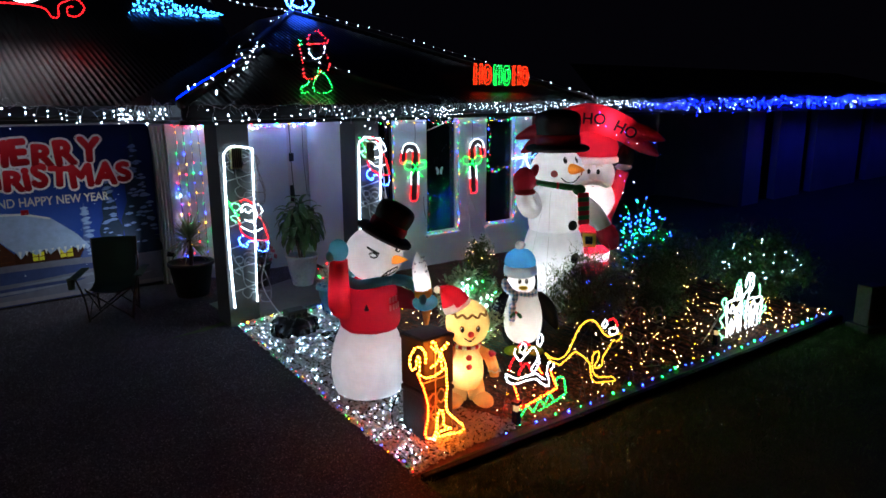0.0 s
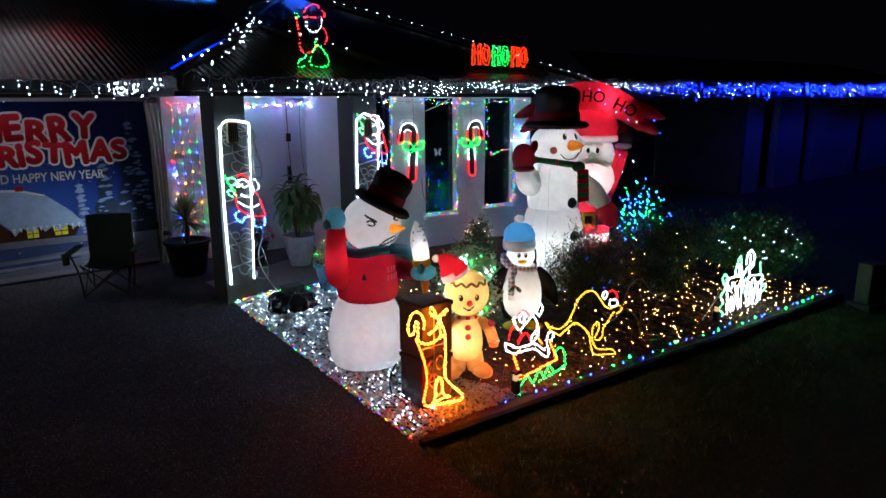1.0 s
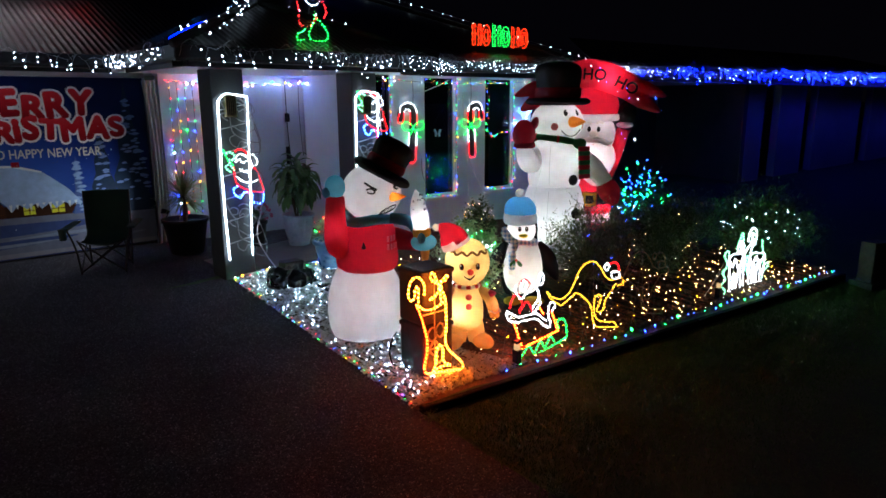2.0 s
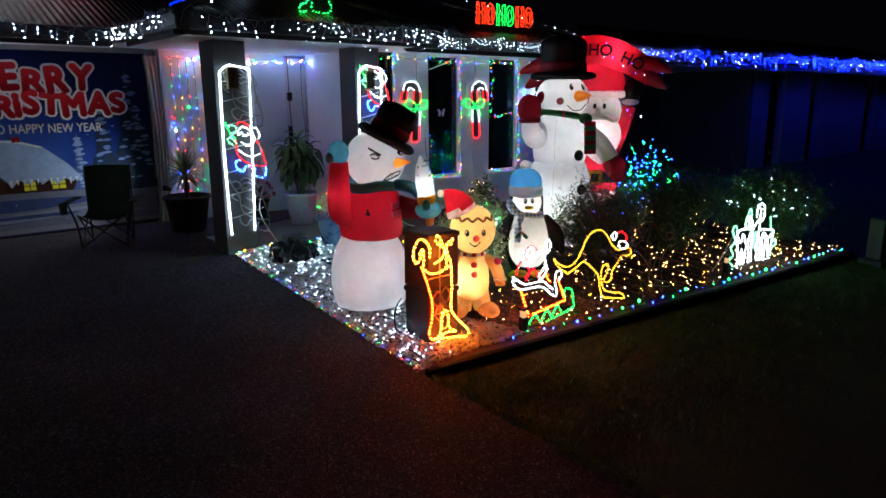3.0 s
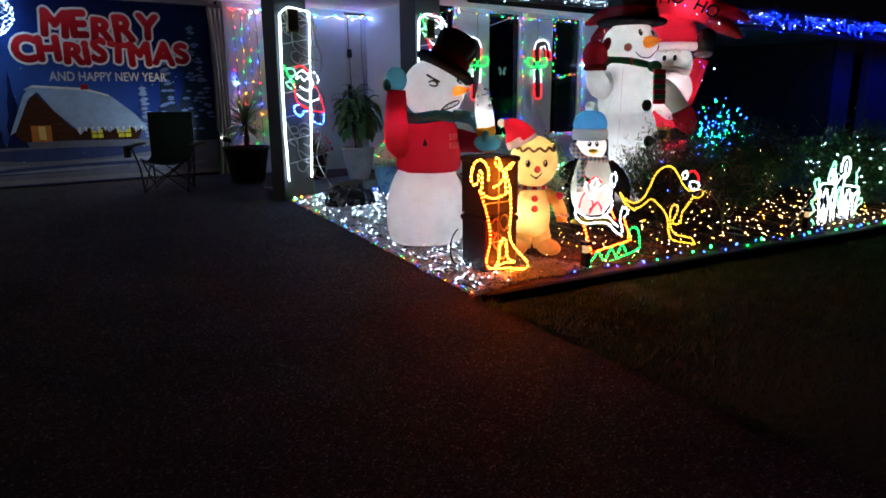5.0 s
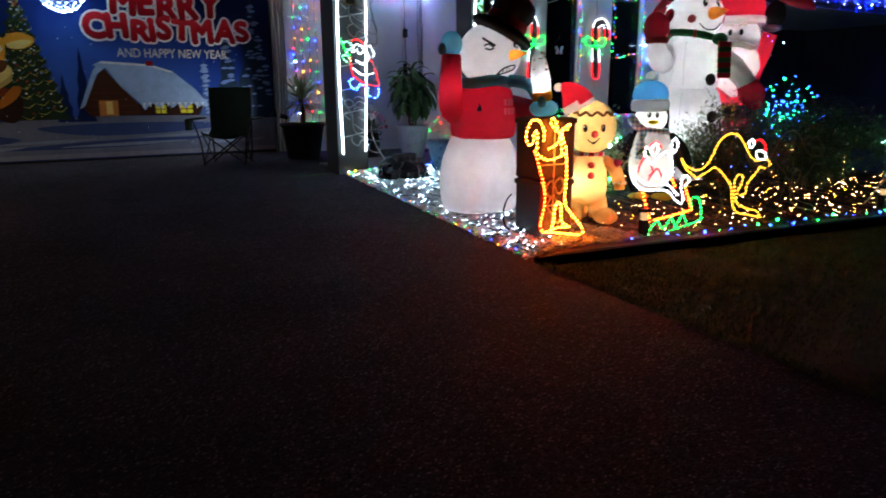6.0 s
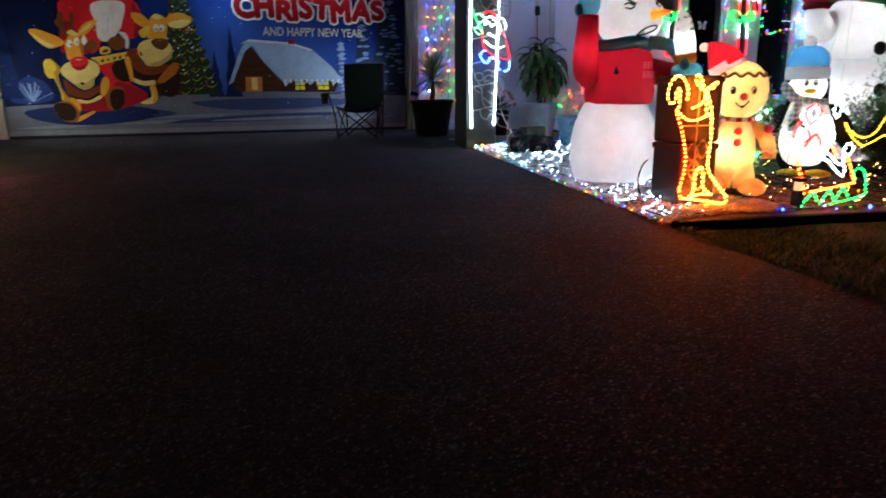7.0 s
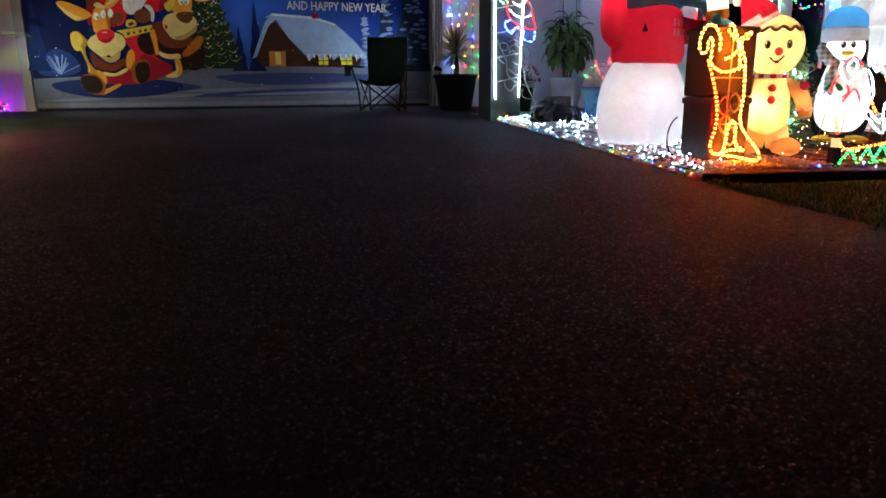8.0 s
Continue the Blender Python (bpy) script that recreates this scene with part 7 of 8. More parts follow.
# ---- loose things ----
ch = thing("camp_chair", (1.875, 8.08, gz(1.875, 8.08)), "folding dark green camp chair with black frame facing the street", "camp chair", rz=-26)
m_canvas = surface("canvas_dark_green", (0.004, 0.018, 0.012), (0.009, 0.032, 0.022), 0.85, 120, 5, 0.3)
bm = bmesh.new()
rows = []
for i, (z, y, w) in enumerate(((0.89, 0.27, 0.235), (0.8, 0.26, 0.235), (0.65, 0.245, 0.225), (0.5, 0.22, 0.225), (0.4, 0.16, 0.225), (0.36, 0.05, 0.23), (0.36, -0.1, 0.235), (0.4, -0.22, 0.24))):
    rows.append([bm.verts.new((w * u, y - 0.05 * (1 - u * u) * (-1 if z > 0.45 else 0), z - 0.05 * (1 - u * u) * (1 if z <= 0.45 else 0))) for u in span(-1, 1, 10)])
for a, b in zip(rows, rows[1:]):
    for i in range(10):
        bm.faces.new((a[i], a[i + 1], b[i + 1], b[i]))
bmesh.ops.solidify(bm, geom=list(bm.faces), thickness=0.008)
part("sling_seat", bm, m_canvas, ch, "dark green canvas seat and back", True)
for s in (-1, 1):
    bm = bmesh.new()
    box(bm, (s * 0.33 - 0.045, -0.3, 0.53), (s * 0.33 + 0.045, 0.24, 0.55), bevel=0.008)
    part("armrest", bm, m_canvas, ch)
    for run in ([(s * 0.24, 0.275, 0.89), (s * 0.235, 0.25, 0.52), (s * 0.215, 0.21, 0.02)], [(s * 0.32, -0.24, 0.53), (s * 0.255, -0.22, 0.3), (s * 0.225, -0.22, 0.02)]):
        bm = bmesh.new()
        tube(bm, smooth_path(run, 0.06), 0.011, 8)
        part("leg", bm, m_black, ch)
    bm = bmesh.new()
    tube(bm, [(s * 0.225, -0.22, 0.04), (-s * 0.225, -0.21, 0.38)], 0.009, 8)
    tube(bm, [(s * 0.215, 0.21, 0.04), (-s * 0.225, 0.23, 0.4)], 0.009, 8)
    tube(bm, [(s * 0.225, -0.22, 0.04), (s * 0.225, 0.22, 0.4)], 0.009, 8)
    tube(bm, [(s * 0.215, 0.21, 0.04), (s * 0.235, -0.22, 0.4)], 0.009, 8)
    part("cross_brace", bm, m_black, ch)
bm = lathe(bmesh.new(), [(0.035, 0.42), (0.04, 0.53), (0.046, 0.535), (0.046, 0.54)], 14, (-0.36, -0.25, 0))
part("cup_holder", bm, m_canvas, ch)

cl = thing("cable_loop", (0, 0, 0), "black power cable looping from the snowman to the pebbles", "cable")
bm = bmesh.new()
tube(bm, smooth_path([(2.99, 4.08, -0.02), (2.93, 4.06, -0.06), (2.88, 4.03, -0.15), (2.9, 4.02, -0.25), (2.98, 4.02, -0.29)], 0.02), 0.005, 6)
part("lead", bm, m_black, cl)

m_lens = flat("lens_dark", (0.03, 0.03, 0.035), 0.1)
# black projector unit on the gravel
pr = thing("flood_projector", (3.28, 6.4, gz(3.28, 6.4) + 0.04), "black outdoor projector box lying on the pale pebbles", "projector")
part("body", box(bmesh.new(), (-0.1, -0.08, 0.13), (0.13, 0.08, 0.26), bevel=0.012), m_tub, pr)
for k in range(3):
    bm = lathe(bmesh.new(), [(0.022, 0.0), (0.028, 0.008), (0.02, 0.012), (0.002, 0.008)], 14, (-0.06 + 0.072 * k, -0.081, 0.2), Matrix.Rotation(radians(90), 4, "X"))
    part("lens", bm, m_lens, pr, "dark round lens")
for s in (-1, 1):
    bm = bmesh.new()
    tube(bm, smooth_path([(0.015 + 0.12 * s, 0.0, 0.2), (0.015 + 0.135 * s, 0.0, 0.12), (0.015 + 0.1 * s, 0.0, 0.02)], 0.03), 0.009, 6)
    part("bracket", bm, m_black, pr)
bm = bmesh.new()
for c, r in (((-0.16, -0.04, 0.07), (0.13, 0.14, 0.15)), ((0.02, -0.1, 0.05), (0.16, 0.13, 0.12)), ((0.16, -0.02, 0.05), (0.12, 0.15, 0.11))):
    ball(bm, c, r, seg=30, rows=18)
for v in bm.verts:
    q = v.co.copy()
    v.co += Vector((noise.noise(q * 14), noise.noise(q * 14 + Vector((3, 0, 0))), noise.noise(q * 12 + Vector((0, 5, 0))))) * 0.045
    v.co.z = max(v.co.z, 0.0)
part("cover", bm, surface("plastic_bag_black", (0.004, 0.004, 0.005), (0.012, 0.012, 0.014), 0.3, 14, 3, 0.8, spec=0.5), pr, "crumpled shiny black plastic cover")
sheet_bm = bmesh.new()
rows = [[sheet_bm.verts.new((x, y, gz(x, y) + 0.06 + 0.03 * noise.noise((x * 6, y * 6, 1)))) for x in span(3.42, 3.9, 12)] for y in span(5.75, 6.15, 12)]
for a, b in zip(rows, rows[1:]):
    for i in range(12):
        sheet_bm.faces.new((a[i], a[i + 1], b[i + 1], b[i]))
bmesh.ops.solidify(sheet_bm, geom=list(sheet_bm.faces), thickness=0.006)
solid("plastic_sheet", sheet_bm, m_black, "crumpled black plastic sheet among the pebbles", "plastic sheet", "")

# path lights
def path_light(place):
    p = thing("path_light", (*place, gz(*place) + 0.02), "small black bollard path light with a warm glowing lens", "path light", "path lights")
    part("post", box(bmesh.new(), (-0.028, -0.028, 0), (0.028, 0.028, 0.15), bevel=0.004), m_black, p)
    part("lens", box(bmesh.new(), (-0.02, -0.02, 0.15), (0.02, 0.02, 0.21), bevel=0.004), glow("path_light_lens", (1, 0.66, 0.3), 0.7), p, "warm frosted lens")
    part("cap", box(bmesh.new(), (-0.034, -0.034, 0.21), (0.034, 0.034, 0.235), bevel=0.004), m_black, p)


path_light((3.78, 3.5))
path_light((7.0, 3.42))

# small concrete marker on the lawn by the bed end
mk = thing("concrete_block", (9.4, 2.62, gz(9.4, 2.62)), "pale weathered concrete post on a wider foot beside the lawn", "concrete post", rz=-20)
m_conc = surface("concrete_pale", (0.035, 0.06, 0.04), (0.07, 0.105, 0.075), 0.85, 40, 4, 0.4)
part("foot", box(bmesh.new(), (-0.19, -0.16, -0.06), (0.19, 0.16, 0.07), bevel=0.01), m_conc, mk)
part("post", box(bmesh.new(), (-0.14, -0.1, 0.07), (0.14, 0.1, 0.58), bevel=0.012), m_conc, mk)

# clip spotlights that light the printed banner
def clip_spot(place, target, watts):
    p = thing("clip_spotlight", place, "small black clip-on spotlight beside the garage opening", "spotlight", "banner spotlights")
    d = (Vector(target) - Vector(place)).normalized()
    m = d.to_track_quat("Z", "Y").to_matrix().to_4x4()
    bm = lathe(bmesh.new(), [(0.012, -0.09), (0.025, -0.07), (0.034, 0.0), (0.034, 0.012), (0.028, 0.012), (0.026, 0.0)], 18, m=m)
    part("housing", bm, m_black, p, "", True)
    part("lens", lathe(bmesh.new(), [(0.002, 0.0), (0.026, 0.001), (0.026, 0.004), (0.002, 0.005)], 16, m=m), glow("spot_lens", (0.9, 0.95, 1.0), 25), p, "bright white lens")
    bm = bmesh.new()
    tube(bm, smooth_path([m @ Vector((0, 0, -0.08)), Vector((0.05, 0.02, -0.1)), Vector((0.1, 0.04, -0.13))], 0.03), 0.007, 6)
    part("neck", bm, m_black, p)
    data = bpy.data.lights.new("banner_spot", "SPOT")
    data.energy, data.spot_size, data.spot_blend, data.shadow_soft_size, data.color = watts, radians(120), 0.9, 0.02, (0.88, 0.94, 1.0)
    ob = new("banner_spot", data)
    ob.matrix_basis = look(Vector(place) + d * 0.03, target)


clip_spot((2.68, 8.58, 0.45), (0.6, 9.05, 1.0), 40.0)
# Unseen second spotlight, added to brighten the banner's left half.
clip_spot((-2.3, 8.2, 0.5), (-0.4, 9.05, 0.9), 24.0)


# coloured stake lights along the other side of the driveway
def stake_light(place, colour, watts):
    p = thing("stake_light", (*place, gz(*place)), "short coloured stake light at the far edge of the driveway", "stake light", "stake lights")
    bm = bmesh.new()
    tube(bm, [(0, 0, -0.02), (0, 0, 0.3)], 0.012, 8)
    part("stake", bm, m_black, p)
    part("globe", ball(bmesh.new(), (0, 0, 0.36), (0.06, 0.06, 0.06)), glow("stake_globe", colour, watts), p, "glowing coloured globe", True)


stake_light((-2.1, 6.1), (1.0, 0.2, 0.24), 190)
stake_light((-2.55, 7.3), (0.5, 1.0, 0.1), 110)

# guy ropes of the tall inflatables
gr = thing("guy_rope", (0, 0, 0), "thin pale guy rope from the wall to the tall snowman", "guy rope")
for a, b in (((7.0, 7.7, 1.9), (6.4, 6.9, 0.45)), ((6.1, 5.3, 1.0), (5.6, 5.2, -0.2))):
    bm = bmesh.new()
    tube(bm, [a, b], 0.004, 5)
    part("cord", bm, m_wire_w, gr)

# spill light fitting and fern by the left garage pier
rnd = random.Random(66)
sp = string_thing("fairy_lights", "violet and blue lights bunched at the foot of the garage pier")
pts = [(-2.2 - 0.35 * rnd.random(), 8.9 + rnd.uniform(-0.08, 0.08), gz(-2.2, 8.9) + 0.02 + 0.1 * rnd.random() ** 2) for _ in range(26)]
bulbs(pts, [rnd.choice(["blue", "red", "blue", "frost"]) for _ in pts], 0.014, parent=sp)
wire_run(sp, [[Vector(p) for p in pts[i:i + 5]] for i in range(0, 24, 4)], m_wire_d, 0.003)
fn = thing("potted_palm", (-2.45, 8.45, gz(-2.45, 8.45)), "dark palm fronds in a black pot beside the garage", "potted plant")
part("pot", lathe(bmesh.new(), [(0.13, 0.0), (0.19, 0.36), (0.21, 0.36), (0.21, 0.4), (0.02, 0.38)], 24), m_black, fn, "", True)
rnd, vs, fs, bm = random.Random(305), [], [], bmesh.new()
for k in range(9):
    a = k * 0.7
    path = smooth_path([(0, 0, 0.36), (0.2 * math.cos(a), 0.2 * math.sin(a), 0.8), (0.55 * math.cos(a), 0.55 * math.sin(a), 0.86)], 0.03)
    tube(bm, path, 0.006, 5)
    for p, q in zip(path[6:], path[7:]):
        d = (q - p).normalized()
        for s in (-1, 1):
            leaf_quad(vs, fs, p, d + d.cross(Vector((0, 0, 1))) * s * 1.2 - Vector((0, 0, 0.3)), Vector((0, 0, 1)), 0.17, 0.014)
part("stalk", bm, m_twig, fn)
leaf_mesh("foliage", vs, fs, m_leaf2, fn)

# ---- printed banner over the garage door ----
bn2 = thing("garage_banner", (0, 9.05, 0), "large blue printed banner with snowy cabin and red festive lettering", "banner")


def banner_ground():
    """The printed night sky: deep blue, paler towards the middle."""
    m, n, l, out = tree_of("banner_print_sky")
    vec = coords(n, l)
    p = n.new("ShaderNodeBsdfPrincipled")
    p.inputs["Roughness"].default_value, p.inputs["Specular IOR Level"].default_value = 0.6, 0.08
    mp = n.new("ShaderNodeMapping")
    mp.inputs["Location"].default_value, mp.inputs["Scale"].default_value = (-0.35, 0, -0.6), (0.46, 0, 0.75)
    l.new(vec, mp.inputs[0])
    g = n.new("ShaderNodeTexGradient")
    g.gradient_type = "SPHERICAL"
    l.new(mp.outputs[0], g.inputs[0])
    wob = n.new("ShaderNodeMath")
    wob.operation = "MULTIPLY_ADD"
    wob.inputs[1].default_value, wob.inputs[2].default_value = 0.25, -0.1
    l.new(noise_of(n, l, vec, 2.0), wob.inputs[0])
    add = n.new("ShaderNodeMath")
    l.new(g.outputs[1], add.inputs[0]), l.new(wob.outputs[0], add.inputs[1])
    l.new(ramp(n, l, add.outputs[0], [(0.0, (0.003, 0.008, 0.045)), (0.4, (0.007, 0.028, 0.18)), (0.9, (0.045, 0.13, 0.52))]), p.inputs["Base Color"])
    l.new(p.outputs[0], out.inputs[0])
    return m


part("cloth", box(bmesh.new(), (-1.99, -0.004, -0.01), (2.74, 0.004, 2.085)), banner_ground(), bn2, "deep blue printed sky")
INK = {}


def ink(name, colour, vary=0.25):
    if name not in INK:
        k = 1.7
        INK[name] = surface("print_" + name, tuple(min(0.8, c * k) * (1 - vary) for c in colour), tuple(min(0.8, c * k) for c in colour), 0.6, 14, 3, 0.0, spec=0.08)
    return INK[name]


LAYER = [0.006]


def printed(name, pts, colour, mat=None, curved=True, label="", step=0.04):
    LAYER[0] += 0.00004
    y = -LAYER[0]
    bm = prism(bmesh.new(), round_shape(pts, step) if curved else pts, y, y + 0.00003)
    return part(name, bm, mat or ink(*colour), bn2, label)


SNOW, SHADE = ("snow", (0.085, 0.1, 0.14)), ("snow_shade", (0.024, 0.042, 0.115))
RED, DRED = ("red", (0.42, 0.012, 0.02)), ("dark_red", (0.2, 0.008, 0.015))
TAN, CREAM, BRN, HOOF = ("tan", (0.5, 0.21, 0.02)), ("cream", (0.5, 0.38, 0.13)), ("brown", (0.075, 0.026, 0.01)), ("hoof", (0.016, 0.008, 0.006))
printed("snow_field", [(-1.985, 0.005), (2.735, 0.005), (2.735, 0.44), (1.76, 0.47), (0.72, 0.48), (0.0, 0.46), (-0.47, 0.42), (-1.0, 0.38), (-1.985, 0.33)], SNOW, curved=False, label="printed blue-white snow")
for pts in ([(-1.7, 0.28), (-1.0, 0.34), (-0.2, 0.24), (-0.6, 0.17), (-1.4, 0.18)], [(0.0, 0.36), (1.0, 0.4), (2.2, 0.36), (1.4, 0.27), (0.5, 0.26)], [(-0.4, 0.12), (0.8, 0.2), (1.8, 0.2), (1.0, 0.12)]):
    printed("snow_shadow", pts, SHADE)

printed("hem", [(-1.985, 0.0), (2.735, 0.0), (2.735, 0.055), (-1.985, 0.055)], ("hem_grey", (0.13, 0.14, 0.17)), curved=False, label="pale printed border strip")
for x, z, w in ((0.1, 0.2, 0.5), (0.9, 0.15, 0.7), (1.7, 0.24, 0.6), (-0.5, 0.13, 0.35), (-1.5, 0.1, 0.4), (2.2, 0.14, 0.4)):
    printed("snow_streak", [(x - w, z - 0.02), (x - w * 0.2, z + 0.012), (x + w, z + 0.02), (x + w * 0.3, z - 0.018)], ("snow_light", (0.12, 0.15, 0.2)))


def fir(x, z0, h, w, seed, dark=("fir_dark", (0.006, 0.014, 0.03)), dab=("fir_snow", (0.07, 0.11, 0.22)), dabs=16):
    rnd = random.Random(seed)
    n = 7
    side = [(w * (1 - k / n) * (1.0 if k % 2 == 0 else 0.72), z0 + h * k / n) for k in range(n)]
    printed("fir_tree", [(x - a, b) for a, b in side] + [(x, z0 + h)] + [(x + a, b) for a, b in reversed(side)], dark, curved=False)
    for _ in range(dabs):
        k = rnd.random()
        zz, ww = z0 + h * (0.05 + 0.85 * k), w * (1 - k) * 0.9
        xx = x + rnd.uniform(-ww, ww)
        d = 0.044 * rnd.uniform(0.5, 1.3)
        printed("fir_snow", [(xx - d, zz), (xx, zz + d * 0.5), (xx + d, zz + d * 0.1), (xx, zz - d * 0.25)], dab, step=0.06)


fir(2.5, 0.42, 1.6, 0.3, 401, dabs=70)
fir(2.16, 0.46, 1.1, 0.2, 402, dabs=34)
fir(1.87, 0.46, 0.7, 0.09, 403, ("fir_blue", (0.04, 0.07, 0.18)), ("fir_frost", (0.13, 0.2, 0.34)), 22)
rnd = random.Random(405)
printed("bare_bush", [(-1.92, 0.4), (-1.86, 0.56), (-1.72, 0.66), (-1.56, 0.6), (-1.48, 0.44), (-1.6, 0.37), (-1.8, 0.36)], ("bush_shadow", (0.01, 0.025, 0.1)))
for _ in range(16):
    a, r = rnd.uniform(0.3, 2.85), rnd.uniform(0.14, 0.27)
    x, z = -1.7 + r * 0.85 * math.cos(a), 0.38 + r * math.sin(a)
    printed("frosty_twig", [(-1.7, 0.38), (x, z), (x + 0.01, z - 0.004), (-1.69, 0.38)], ("twig_frost", (0.12, 0.18, 0.32)), curved=False)
# far firs in the printed dusk
for x, h, w in ((0.5, 0.85, 0.11), (0.3, 0.55, 0.1), (-1.25, 1.2, 0.2), (-0.75, 1.0, 0.16), (-1.9, 0.9, 0.12)):
    fir(x, 0.42, h, w, 410, ("fir_far", (0.004, 0.012, 0.06)), dabs=0)
# decorated fir
def fir_half(z):
    """Half width of the decorated fir at height z."""
    return 0.4 * (1.88 - z) / 1.43


side = []
for k in range(11):
    z = 0.45 + 0.13 * k
    side += [(fir_half(z) + 0.02, z), (fir_half(z + 0.1) - 0.025, z + 0.075)]
printed("decorated_fir", [(-0.06 - w, z) for w, z in side] + [(-0.06, 1.9)] + [(-0.06 + w, z) for w, z in reversed(side)], ("fir_green", (0.012, 0.024, 0.012)), curved=False)
rnd = random.Random(404)
for _ in range(130):
    z = rnd.uniform(0.48, 1.75)
    w = fir_half(z) * 0.9
    x = -0.06 + rnd.uniform(-w, w)
    c = rnd.choice([("bauble_red", (0.4, 0.03, 0.03)), ("bauble_gold", (0.5, 0.36, 0.08)), ("bauble_blue", (0.1, 0.16, 0.4)), ("bauble_white", (0.5, 0.5, 0.5))])
    d = rnd.uniform(0.005, 0.014)
    printed("bauble", [(x - d, z), (x, z + d), (x + d, z), (x, z - d)], c, step=0.02)
for k in range(12):
    z = 0.5 + 0.11 * k
    w = fir_half(z)
    for j in range(5):
        x0, x1 = -0.06 - w + 0.4 * w * j, -0.06 - w + 0.4 * w * (j + 1)
        drop = 0.03 + 0.01 * ((k + j) % 3)
        tilt = 0.035 * (j - 2)
        printed("branch_edge", [(x0, z + tilt), ((x0 + x1) / 2, z + tilt - drop), (x1, z + tilt + 0.03), ((x0 + x1) / 2, z + tilt - drop + 0.012)], ("branch_gold", (0.22, 0.22, 0.06)) if j > 1 else ("branch_green", (0.08, 0.1, 0.035)), step=0.03)
# cabin
printed("cabin_gable", [(0.46, 0.61), (0.72, 1.04), (1.08, 0.61), (1.08, 0.48), (0.55, 0.48)], ("cabin_wood", (0.036, 0.014, 0.008)), curved=False, label="printed brown cabin wall")
for k in range(4):
    printed("cabin_board", [(0.52 + 0.02 * k, 0.52 + 0.075 * k), (1.06 - 0.06 * k, 0.52 + 0.075 * k), (1.06 - 0.06 * k, 0.525 + 0.075 * k), (0.52 + 0.02 * k, 0.525 + 0.075 * k)], BRN, curved=False)
printed("cabin_side", [(1.08, 0.62), (1.85, 0.63), (1.76, 0.47), (1.08, 0.48)], ("cabin_wood_dark", (0.024, 0.01, 0.006)), curved=False)
printed("cabin_door", [(0.65, 0.66), (0.85, 0.66), (0.845, 0.48), (0.645, 0.48)], ("cabin_door", (0.3, 0.12, 0.03)), curved=False)
printed("door_window", [(0.72, 0.65), (0.79, 0.65), (0.79, 0.5), (0.72, 0.5)], CREAM, curved=False)
for x0, x1 in ((1.26, 1.38), (1.55, 1.69)):
    printed("cabin_window", [(x0, 0.5), (x1, 0.5), (x1, 0.6), (x0, 0.6)], ("lit_yellow", (0.62, 0.5, 0.03)), curved=False, label="printed yellow window")
    xm = (x0 + x1) / 2
    printed("window_bar", [(xm - 0.005, 0.5), (xm + 0.005, 0.5), (xm + 0.005, 0.6), (xm - 0.005, 0.6)], BRN, curved=False)
    printed("window_bar", [(x0, 0.545), (x1, 0.545), (x1, 0.555), (x0, 0.555)], BRN, curved=False)
printed("cabin_roof", [(0.62, 1.06), (0.7, 1.1), (1.24, 1.07), (1.52, 0.98), (1.75, 0.78), (1.89, 0.6), (1.86, 0.56), (1.82, 0.61), (1.77, 0.57), (1.7, 0.62), (1.6, 0.55), (1.55, 0.63), (1.45, 0.56), (1.4, 0.63), (1.3, 0.57), (1.22, 0.63), (1.14, 0.54), (1.09, 0.63), (1.0, 0.72), (0.9, 0.82), (0.76, 1.03)], ("roof_snow", (0.19, 0.28, 0.42)), curved=False, label="printed snow-covered roof")
printed("roof_edge", [(0.44, 0.56), (0.62, 1.0), (0.7, 1.1), (0.76, 1.04), (0.66, 0.96), (0.5, 0.6)], ("roof_snow", (0.19, 0.28, 0.42)), curved=False)
printed("roof_ridge", [(0.68, 1.085), (0.72, 1.11), (1.24, 1.08), (1.5, 1.0), (1.49, 0.98), (1.22, 1.055)], ("roof_light", (0.4, 0.46, 0.48)), curved=False)
for k in range(11):
    ix = 1.12 + 0.068 * k
    printed("roof_icicle", [(ix, 0.63), (ix + 0.035, 0.63), (ix + 0.016, 0.54 + 0.03 * (k % 3))], ("roof_light", (0.4, 0.46, 0.48)), curved=False)
printed("chimney", [(1.2, 1.06), (1.28, 1.06), (1.28, 1.12), (1.2, 1.12)], DRED, curved=False)
for k in range(9):
    t = k / 8
    printed("smoke_curl", [(1.3 + 0.35 * t, 1.2 + 0.12 * math.sin(5 * t)), (1.34 + 0.35 * t, 1.22 + 0.12 * math.sin(5 * t + 0.3)), (1.33 + 0.35 * t, 1.205 + 0.12 * math.sin(5 * t + 0.2))], SHADE, curved=False)
# plain shapes of two antlered animals and a rider in red
printed("snow_shadow", [(-1.8, 0.27), (-1.49, 0.32), (-1.15, 0.27), (-0.68, 0.32), (-0.39, 0.25), (-0.57, 0.16), (-1.21, 0.11), (-1.65, 0.17)], ("ground_shadow", (0.008, 0.016, 0.07)))
printed("rider_coat", [(-1.31, 1.48), (-0.97, 1.53), (-0.56, 1.53), (-0.46, 1.3), (-0.5, 1.15), (-0.61, 1.09), (-0.69, 1.12), (-0.74, 1.16), (-0.92, 1.07), (-0.95, 0.99), (-1.04, 0.92), (-1.1, 1.11), (-1.23, 1.19), (-1.28, 1.25)], RED, label="printed red coat")
printed("coat_shade", [(-1.33, 1.21), (-1.26, 1.28), (-1.2, 1.2), (-1.1, 1.11), (-1.06, 0.92), (-1.26, 0.94), (-1.34, 0.92), (-1.35, 1.0)], DRED)
